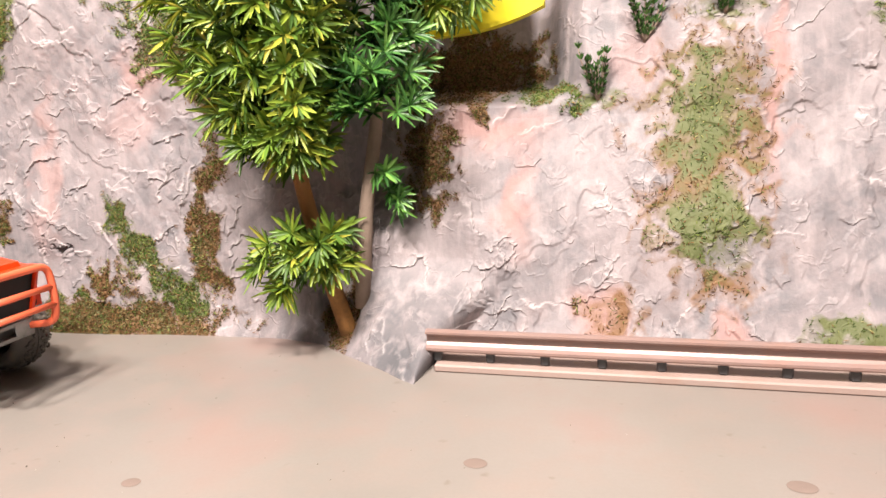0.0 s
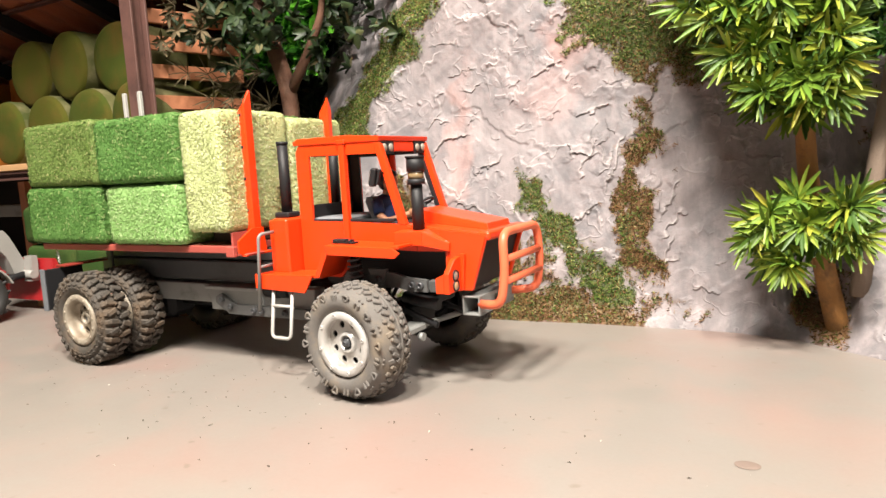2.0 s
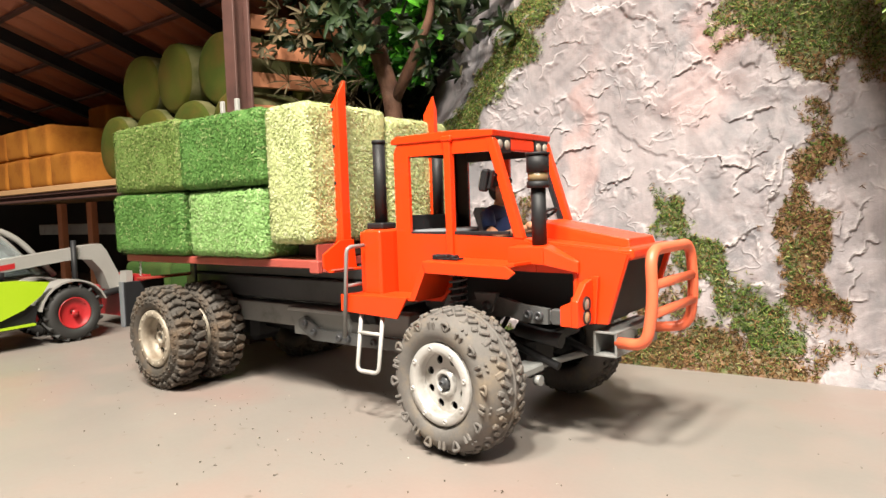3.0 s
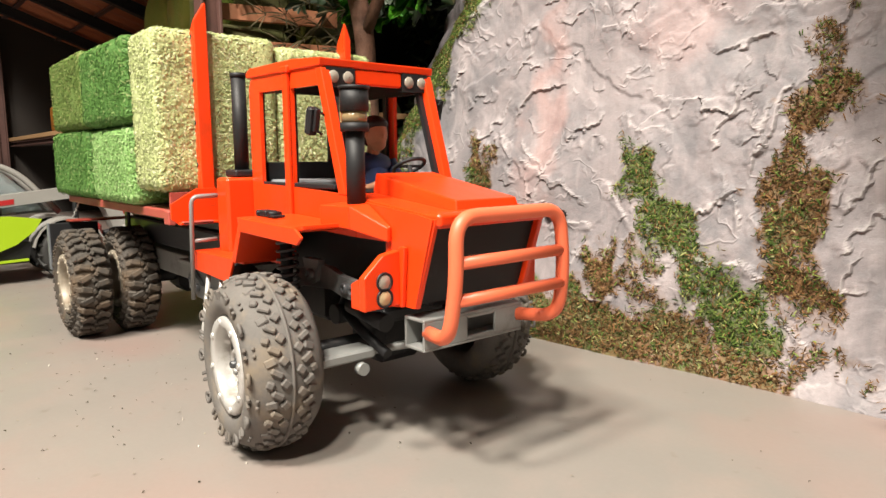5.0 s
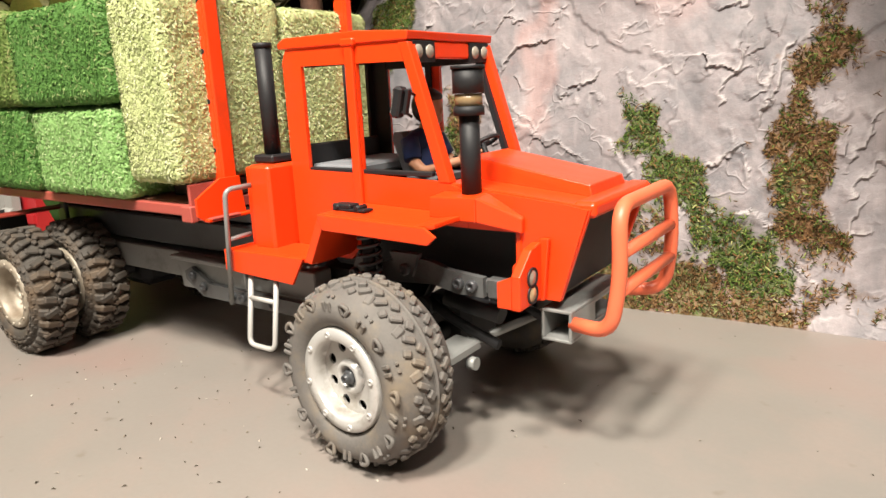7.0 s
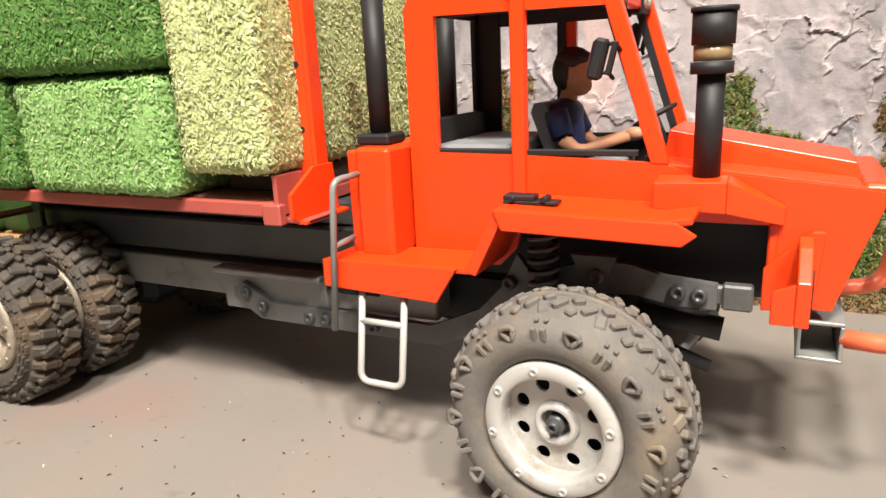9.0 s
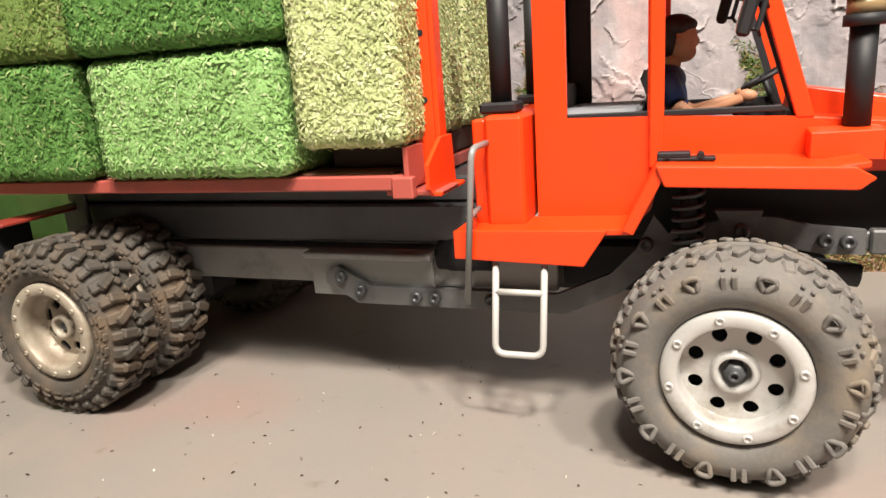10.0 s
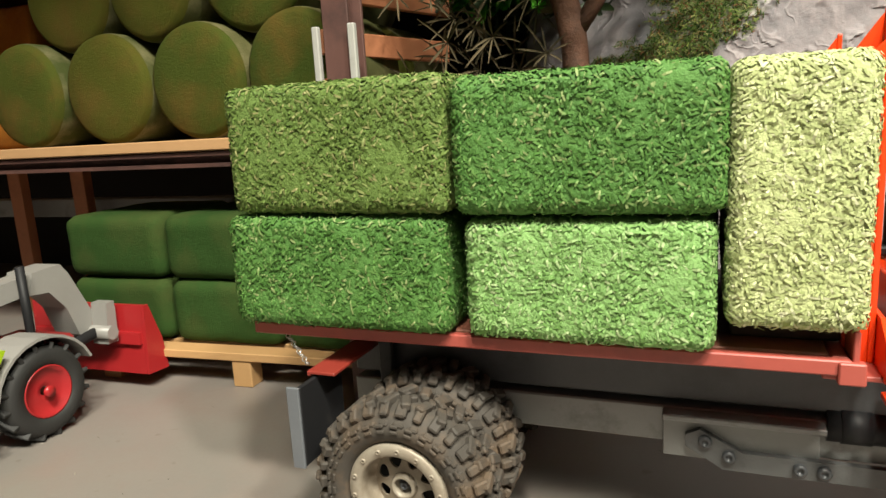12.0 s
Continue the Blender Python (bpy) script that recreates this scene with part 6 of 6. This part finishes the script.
prism(bm, [(0.744, 0.2585), (0.782, 0.2585), (0.782, 0.2545), (0.765, 0.2545), (0.765, 0.2465), (0.782, 0.2465), (0.782, 0.2425), (0.744, 0.2425), (0.744, 0.2465), (0.760, 0.2465), (0.760, 0.2545), (0.744, 0.2545)], -3.12, -1.22, "x")
part("deck_beam", bm, M["beam"], BARN, "brown steel beam along the deck edge")


def h_post(bm, x, y, z0, z1, w=0.026, d=0.030, t=0.004):
    hull_box(bm, x - w / 2, x + w / 2, y - d / 2, y - d / 2 + t, z0, z1, 0.0006)
    hull_box(bm, x - w / 2, x + w / 2, y + d / 2 - t, y + d / 2, z0, z1, 0.0006)
    hull_box(bm, x - t / 2, x + t / 2, y - d / 2 + t, y + d / 2 - t, z0, z1, 0.0004)


for x in (-1.222, -3.10):
    bm = bmesh.new()
    h_post(bm, x, 0.722, 0.0, 0.655)
    part("barn_post", bm, M["beam"], BARN, "brown steel post")
bm = bmesh.new()
hull_box(bm, 0, 0.185, -0.004, 0.004, -0.0115, 0.0115, 0.001)
slat = part("slat", bm, M["slat"], BARN, "orange-brown wooden slat")
for i, z in enumerate((0.312, 0.357, 0.407, 0.454, 0.497)):
    mm = pose(-1.262 + 0.003 * (i % 3), 0.740, z, 0, 1.0, 70)
    if i:
        again(slat, BARN, mm)
    else:
        slat.matrix_basis = mm
bm = bmesh.new()
hull_box(bm, -1.243, -1.2365, 0.700, 0.706, 0.27, 0.365, 0.001)
hull_box(bm, -1.207, -1.2, 0.700, 0.706, 0.27, 0.365, 0.001)
part("bracket", bm, M["pale_wire"], BARN, "pale metal bracket on the post")


def roof_z(y):
    return 0.695 - 0.36 * (y - 0.76)


bm = bmesh.new()
n = 150
xs = [-3.15 + 2.02 * i / n for i in range(n + 1)]
rows = []
for y in (0.49, 1.28):
    for dz in (0.0, 0.004):
        rows.append([bm.verts.new((x, y, roof_z(y) + dz + 0.006 * math.cos(i * math.pi / 3))) for i, x in enumerate(xs)])
lo0, hi0, lo1, hi1 = rows
for i in range(n):
    bm.faces.new((lo0[i], lo1[i], lo1[i + 1], lo0[i + 1])).smooth = True
    bm.faces.new((hi0[i], hi0[i + 1], hi1[i + 1], hi1[i])).smooth = True
    bm.faces.new((lo0[i], lo0[i + 1], hi0[i + 1], hi0[i]))
    bm.faces.new((lo1[i], hi1[i], hi1[i + 1], lo1[i + 1]))
part("roof", bm, M["roof_sheet"], BARN, "corrugated reddish brown roof")
for x in (-1.30, -1.62, -1.94, -2.26, -2.58, -2.90):
    bm = bmesh.new()
    prism(bm, [(0.50, roof_z(0.50) - 0.012), (1.24, roof_z(1.24) - 0.012), (1.24, roof_z(1.24) - 0.045), (0.50, roof_z(0.50) - 0.045)], x - 0.012, x + 0.012, "x")
    part("rafter", bm, M["black"], BARN, "dark rafter")
for y in (0.52, 0.64, 0.76, 0.92, 1.08):
    bm = bmesh.new()
    hull_box(bm, -3.1, -1.14, y - 0.008, y + 0.008, roof_z(y) - 0.0125, roof_z(y) - 0.007, 0.0006)
    part("purlin", bm, M["beam"], BARN)
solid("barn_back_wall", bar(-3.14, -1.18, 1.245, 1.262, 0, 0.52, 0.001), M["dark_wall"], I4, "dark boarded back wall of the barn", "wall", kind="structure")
# added end wall, closes the view with the same painted-in dark
solid("barn_end_wall", bar(-3.165, -3.15, 0.55, 1.262, 0, 0.82, 0.001), M["dark_wall"], I4, "near-black wall added at the unseen end of the barn", "wall", kind="structure")
# under the deck
bm = bmesh.new()
hull_box(bm, -2.60, -1.56, 0.96, 0.985, 0.155, 0.185, 0.002)
part("cross_beam", bm, M["steel"], BARN, "grey cross beam under the deck")
bm = bmesh.new()
hull_box(bm, -0.014, 0.014, -0.008, 0.008, 0, 0.242, 0.001)
pst = part("prop", bm, M["slat"], BARN, "orange-brown wooden prop")
for i, x in enumerate((-2.36, -2.18, -1.96, -1.82)):
    mm = pose(x, 0.93, 0)
    if i:
        again(pst, BARN, mm)
    else:
        pst.matrix_basis = mm


# round bales
def flock_ball_material(name, a, b, c):
    m, t, bs = nodes_of(name)
    co = coords(t)
    oi = t.nodes.new("ShaderNodeObjectInfo")
    big, fine = noise_node(t, 16, 4, 0.6, co), noise_node(t, 420, 4, 0.7, co)
    col = mix_node(t, oi.outputs["Random"], a, b)
    col = mix_node(t, ramp_node(t, big, [(0.45, (0, 0, 0)), (0.7, (1, 1, 1))]), col, c)
    col = mix_node(t, math_node(t, "MULTIPLY", fine, 0.55), col, (0.03, 0.035, 0.01))
    t.links.new(col, bs.inputs["Base Color"])
    bs.inputs["Roughness"].default_value = 0.9
    bs.inputs["Specular IOR Level"].default_value = 0.15
    bump_node(t, bs, fine, 0.7, 0.0015)
    return m


M["round_green"] = flock_ball_material("pressed_green_hay", (0.024, 0.058, 0.006), (0.085, 0.082, 0.008), (0.11, 0.072, 0.012))
M["round_net"] = flock_ball_material("bale_wrap", (0.06, 0.075, 0.02), (0.13, 0.12, 0.05), (0.26, 0.23, 0.12))
M["brick_orange"] = flock_ball_material("orange_straw_bale", (0.36, 0.115, 0.014), (0.44, 0.165, 0.022), (0.27, 0.075, 0.010))
M["low_green"] = flock_ball_material("dark_green_bale", (0.020, 0.060, 0.011), (0.034, 0.086, 0.018), (0.060, 0.085, 0.022))


def round_bale(m, first=[]):
    if not first:
        ob = thing("round_bale", m, "round green hay bale lying on the barn deck", "bale", "round bales in the barn")
        bm = bmesh.new()
        lathe(bm, [(0.0005, 0.001), (0.03, 0.0), (0.055, 0.0012), (0.0600, 0.004), (0.0625, 0.010)], 40)
        part("hay_face", bm, M["round_green"], ob)
        bm = bmesh.new()
        lathe(bm, [(0.0625, 0.105), (0.060, 0.111), (0.03, 0.114), (0.0005, 0.114)], 40)
        part("hay_face", bm, M["round_green"], ob)
        bm = bmesh.new()
        lathe(bm, [(0.0625, 0.010), (0.0635, 0.014), (0.0635, 0.10), (0.0625, 0.105)], 40)
        part("wrap", bm, M["round_net"], ob, "pale net wrap")
        first.append(ob)
        return ob
    return copy_thing(first[0], m)


rng = random.Random(9)
for i in range(4):
    round_bale(pose(-1.302 - 0.131 * i, 0.752 + rng.uniform(-0.004, 0.012), 0.3345, 0, rng.uniform(0, 360), rng.uniform(-6, 6)))
for i in range(3):
    round_bale(pose(-1.366 - 0.131 * i, 0.77 + rng.uniform(0, 0.02), 0.4455, 0, rng.uniform(0, 360), rng.uniform(-7, 7)))
for i in range(4):
    round_bale(pose(-1.305 - 0.131 * i, 0.915, 0.3345, 0, rng.uniform(0, 360), 0))
for i in range(3):
    round_bale(pose(-1.370 - 0.131 * i, 0.93, 0.4455, 0, rng.uniform(0, 360), 0))
round_bale(pose(-1.76, 0.93, 0.4455, 0, 40, 4))


def block_bale(x0, x1, y0, y1, z0, z1, material, label, group, category="bale", r=0.010, turn=0):
    rng2 = random.Random(int(x0 * 1000) + int(z0 * 777))
    bm = round_box_points((x1 - x0) / 2, (y1 - y0) / 2, (z1 - z0) / 2, r, 22, 14, 12, rng2, 0.0015)
    solid("block_bale", bm, material, pose((x0 + x1) / 2, (y0 + y1) / 2, (z0 + z1) / 2, 0, 0, turn), label, category, group)


for x, y, z in ((-1.905, 0.745, 0), (-2.03, 0.748, 0), (-2.15, 0.745, 0), (-2.27, 0.75, 0), (-2.39, 0.75, 0), (-2.06, 0.76, 1), (-2.18, 0.757, 1), (-2.30, 0.76, 1), (-1.90, 0.92, 0), (-1.90, 0.93, 1), (-2.02, 0.93, 0), (-2.02, 0.94, 1), (-1.94, 0.94, 2), (-2.14, 0.94, 2)):
    block_bale(x - 0.055, x + 0.055, y, y + 0.155, 0.2705 + 0.0735 * z, 0.3425 + 0.0735 * z, M["brick_orange"], "orange-brown rectangular straw bale on the barn deck", "orange bales in the barn", turn=(x * 37) % 4 - 2)

# pallet with dark green bales under the deck
M["pallet_wood"] = surface("pale_pallet_wood", (0.48, 0.27, 0.11), (0.60, 0.37, 0.17), 0.6, 0, 30, 300, 0.25, 0.0006)
PAL = thing("pallet", pose(-1.388, 0.728, 0, 0, 0, 4), "pale wooden pallet under the barn deck", "pallet")
bm = bmesh.new()
hull_box(bm, -0.20, 0.20, 0, 0.026, 0.0305, 0.0400, 0.001)
b0 = part("board", bm, M["pallet_wood"], PAL)
for i in range(1, 6):
    again(b0, PAL, pose(0, 0.036 * i, 0))
bm = bmesh.new()
hull_box(bm, -0.012, 0.012, 0.002, 0.024, 0.0, 0.0302, 0.001)
k0 = part("block", bm, M["pallet_wood"], PAL)
for i, (x, y) in enumerate(((0.0, 0), (-0.18, 0), (0.18, 0), (0.0, 0.18), (-0.18, 0.18), (0.18, 0.18))):
    if i:
        again(k0, PAL, pose(x, y, 0))
for j, (z0, z1) in enumerate(((0.0415, 0.1150), (0.1160, 0.1900))):
    for i, (x0, x1) in enumerate(((-1.638, -1.498), (-1.492, -1.350), (-1.344, -1.203))):
        block_bale(x0, x1, 0.738 + 0.006 * i, 0.89, z0, z1, M["low_green"], "dark green rectangular bale stacked on the pallet", "green bales on the pallet", r=0.014, turn=3)

# ---------------------------------------------------------------- telehandler
M["lime"] = surface("lime_green_plastic", (0.30, 0.46, 0.012), (0.36, 0.52, 0.02), 0.35, 0, 20, 300, 0.06, 0.0003)
M["white"] = surface("white_plastic", (0.25, 0.24, 0.225), (0.32, 0.31, 0.29), 0.4, 0, 20, 300, 0.06, 0.0003)
M["red"] = surface("red_plastic", (0.33, 0.012, 0.018), (0.42, 0.025, 0.026), 0.38, 0, 20, 300, 0.06, 0.0003)
M["maroon"] = surface("dark_red_steel", (0.20, 0.015, 0.015), (0.28, 0.03, 0.028), 0.45, 0, 20, 300, 0.06, 0.0003)
M["rubber"] = surface("black_toy_rubber", (0.015, 0.015, 0.015), (0.035, 0.034, 0.032), 0.65, 0, 40, 300, 0.2, 0.0004)


def glass_material():
    m, t, b = nodes_of("cab_glass")
    b.inputs["Base Color"].default_value = (0.55, 0.6, 0.6, 1)
    b.inputs["Roughness"].default_value = 0.05
    b.inputs["Transmission Weight"].default_value = 0.85
    return m


M["glass"] = glass_material()
TH = thing("telehandler", pose(-1.524, 0.580, 0, 0, 0, 92) @ Matrix.Diagonal((1.08, 1.08, 1.08, 1)), "lime green and white toy telehandler with red wheels", "telehandler")
R = 0.043
bm = bmesh.new()
lathe(bm, [(0.004, 0.006), (0.010, 0.003), (0.020, 0.006), (0.022, 0.0), (0.0235, 0.0), (0.0235, 0.010)], 28)
lathe(bm, [(0.005, 0.001), (0.005, -0.002), (0.0005, -0.002)], 12)
tw = part("wheel", bm, M["red"], TH, "red wheel with a black lugged tyre")
bm = bmesh.new()
lathe(bm, [(0.023, 0.004), (0.024, 0.0), (0.036, -0.001), (0.0400, 0.004), (0.0405, 0.010), (0.0405, 0.022), (0.0400, 0.028), (0.036, 0.032), (0.024, 0.031), (0.023, 0.028)], 40, closed=True)
bmesh.ops.recalc_face_normals(bm, faces=bm.faces)
tt = part("tyre", bm, M["rubber"], tw)
bm = bmesh.new()
for k in range(16):
    for s in (0, 1):
        a = 2 * math.pi * (k + 0.5 * s) / 16
        mm = Matrix.Rotation(-a, 4, "Y") @ Matrix.Translation((0.0405, 0.009 + 0.014 * s, 0)) @ Matrix.Rotation(radians(35 if s else -35), 4, "X")
        hull_box(bm, -0.004, 0.0025, -0.010, 0.010, -0.0018, 0.0018, 0.0006, mm)
tr = tagged(part("tread", bm, M["rubber"], tw), kind="stuff")
tw.matrix_basis = pose(0, -0.03, R)
for x, y, f in ((0, 0.10, 180), (-0.275, -0.03, 0), (-0.275, 0.10, 180)):
    w = again(tw, TH, pose(x, y, R, 0, 0, f))
    again(tt, w, I4)
    tagged(again(tr, w, I4), kind="stuff")
bm = bmesh.new()
prism(bm, [(-0.36, 0.030), (-0.055, 0.030), (-0.050, 0.060), (-0.20, 0.075), (-0.36, 0.075)], -0.026, 0.09)
part("underbody", bm, M["black"], TH, "black underbody")
bm = bmesh.new()
side = [(-0.36, 0.0965), (-0.20, 0.101), (-0.075, 0.099), (-0.035, 0.093), (-0.046, 0.076), (-0.07, 0.058), (-0.10, 0.046), (-0.13, 0.041), (-0.16, 0.046), (-0.20, 0.062), (-0.26, 0.080), (-0.36, 0.084)]
prism(bm, side, -0.034, -0.0265)
prism(bm, [(-0.17, 0.030), (-0.056, 0.0335), (-0.056, 0.0365), (-0.17, 0.033)], -0.033, -0.0265)
cov = part("side_cover", bm, M["lime"], TH, "lime green curved side cover")
bm = bmesh.new()
for z, w in ((0.066, 0.020), (0.0605, 0.016)):
    hull_box(bm, -0.130 - w / 2, -0.130 + w / 2, -0.0346, -0.0342, z - 0.0016, z + 0.0016, 0.0002)
part("type_mark", bm, M["black"], cov)
bm = bmesh.new()
arch = [(0.050 * math.cos(a), R + 0.050 * math.sin(a)) for a in (radians(d) for d in range(20, 171, 15))]
prism(bm, arch + [(0.0475 * math.cos(a), R + 0.0475 * math.sin(a)) for a in (radians(d) for d in range(170, 19, -15))], -0.033, 0.006)
mg = part("mudguard", bm, M["white"], TH, "white curved mudguard")
again(mg, TH, pose(0, 0.10, 0))
# cab: frame with panes
bm = bmesh.new()
arc = rounded([(-0.225, 0.040, 0.085), (-0.215, 0.040, 0.172), (-0.060, 0.040, 0.176), (0.005, 0.040, 0.097)], 0.045, 8)
tube(bm, arc, 0.0045, 8)
tube(bm, [(p[0], 0.095, p[2]) for p in arc], 0.0045, 8)
hull_box(bm, -0.195, -0.088, 0.037, 0.098, 0.170, 0.178, 0.003)
hull_box(bm, -0.100, -0.095, 0.038, 0.043, 0.085, 0.172, 0.001)
tc = part("cab", bm, M["white"], TH, "white rounded cab frame")
for y in (0.0395, 0.0945):
    bm = bmesh.new()
    prism(bm, [(-0.217, 0.088), (-0.207, 0.166), (-0.078, 0.170), (-0.006, 0.099)], y, y + 0.001)
    ob = part("pane", bm, M["glass"], tc, "dark cab glass")
    ob.visible_shadow = False
bm = bmesh.new()
hull_box(bm, -0.17, -0.12, 0.05, 0.085, 0.075, 0.118, 0.004)
hull_box(bm, -0.175, -0.162, 0.05, 0.085, 0.1175, 0.152, 0.004)
part("seat", bm, M["black"], TH)
# boom, elbow and carriage
bm = bmesh.new()
prism(bm, [(-0.34, 0.086), (-0.07, 0.110), (0.032, 0.121), (0.034, 0.139), (-0.07, 0.128), (-0.34, 0.104)], 0.014, 0.036)
boom = part("boom", bm, M["white"], TH, "white telescopic boom with a red name bar")
bm = bmesh.new()
prism(bm, [(-0.115, 0.1075), (-0.060, 0.1140), (-0.060, 0.1215), (-0.115, 0.1150)], 0.0134, 0.0138)
part("name_bar", bm, M["red"], boom)
bm = bmesh.new()
prism(bm, [(0.030, 0.120), (0.036, 0.140), (0.066, 0.142), (0.074, 0.131), (0.094, 0.088), (0.090, 0.064), (0.076, 0.068), (0.066, 0.098), (0.050, 0.118)], 0.012, 0.044)
part("boom_elbow", bm, M["white"], TH, "white boom elbow")
bm = bmesh.new()
prism(bm, [(0.090, 0.054), (0.094, 0.096), (0.104, 0.096), (0.1042, 0.086), (0.103, 0.054)], -0.008, 0.0118)
rod(bm, (0.092, -0.014, 0.066), (0.092, 0.046, 0.066), 0.007)
part("carriage", bm, M["white"], TH, "white fork carriage")
for p0, p1, r in (((0.045, 0.006, 0.060), (0.088, 0.006, 0.066), 0.0055), ((-0.085, 0.006, 0.098), (-0.085, 0.006, 0.110), 0.007), ((0.02, 0.006, 0.06), (0.02, 0.006, 0.150), 0.004)):
    bm = bmesh.new()
    rod(bm, p0, p1, r)
    part("cylinder", bm, M["black"], TH, "black hydraulic cylinder")
bm = bmesh.new()
hull_box(bm, 0.0, 0.052, -0.012, 0.06, 0.045, 0.080, 0.004)
part("front_axle", bm, M["maroon"], TH, "dark red front axle")
bm = bmesh.new()
prism(bm, [(0.106, 0.018), (0.134, 0.016), (0.134, 0.0195), (0.110, 0.022), (0.114, 0.090), (0.110, 0.090)], -0.036, 0.110)
bucket = part("bucket", bm, M["red"], TH, "red open loading bucket")
bm = bmesh.new()
prism(bm, [(0.1035, 0.050), (0.1085, 0.050), (0.1085, 0.062), (0.105, 0.062)], -0.034, 0.108)
part("bucket_rib", bm, M["red"], bucket)
for y in (-0.0392, 0.1104):
    bm = bmesh.new()
    prism(bm, [(0.106, 0.018), (0.134, 0.0165), (0.130, 0.050), (0.116, 0.090), (0.110, 0.090)], y, y + 0.0028)
    part("side_plate", bm, M["red"], bucket)

# ---------------------------------------------------------------- crumbs on the floor
M["crumb"] = islands("crumbs", [(0.0, (0.03, 0.022, 0.015)), (0.55, (0.08, 0.055, 0.04)), (0.75, (0.35, 0.30, 0.24)), (1.0, (0.62, 0.58, 0.52))], 0.8, 0.2)
rng = random.Random(17)
vs, fs = [], []
for _ in range(330):
    x, y = rng.uniform(-1.5, 0.5), rng.uniform(0.30, 0.84)
    if rng.random() < 0.5:
        x, y = rng.gauss(-0.80, 0.22), rng.gauss(0.50, 0.07)
    if y > 0.72 and x > -0.22:
        continue
    s = rng.uniform(0.0005, 0.0012)
    sliver(vs, fs, (x, y, 0.0004), (0, 0, 1), s * 2.2, s, rng)
me = bpy.data.meshes.new("floor_crumbs")
me.from_pydata(vs, [], fs)
me.materials.append(M["crumb"])
tagged(new("floor_crumbs", me), "scattered crumbs and chaff on the floor", "crumbs", kind="stuff")
M["stain"] = surface("dried_ring_stain", (0.185, 0.140, 0.118), (0.22, 0.170, 0.145), 0.5, 0, 60, 400, 0.1, 0.0003)
for x, y, r in ((-0.024, 0.589, 0.011), (0.248, 0.598, 0.012), (-0.322, 0.503, 0.009)):
    bm = bmesh.new()
    lathe(bm, [(0.0003, 0.0006), (r * 0.8, 0.0008), (r, 0.0004)], 24, Matrix.Rotation(radians(90), 4, "X") @ Matrix.Diagonal((1.0, 1.0, 0.8, 1)))
    solid("floor_stain", bm, M["stain"], pose(x, y, 0), "small dried round stain on the floor", "stain")
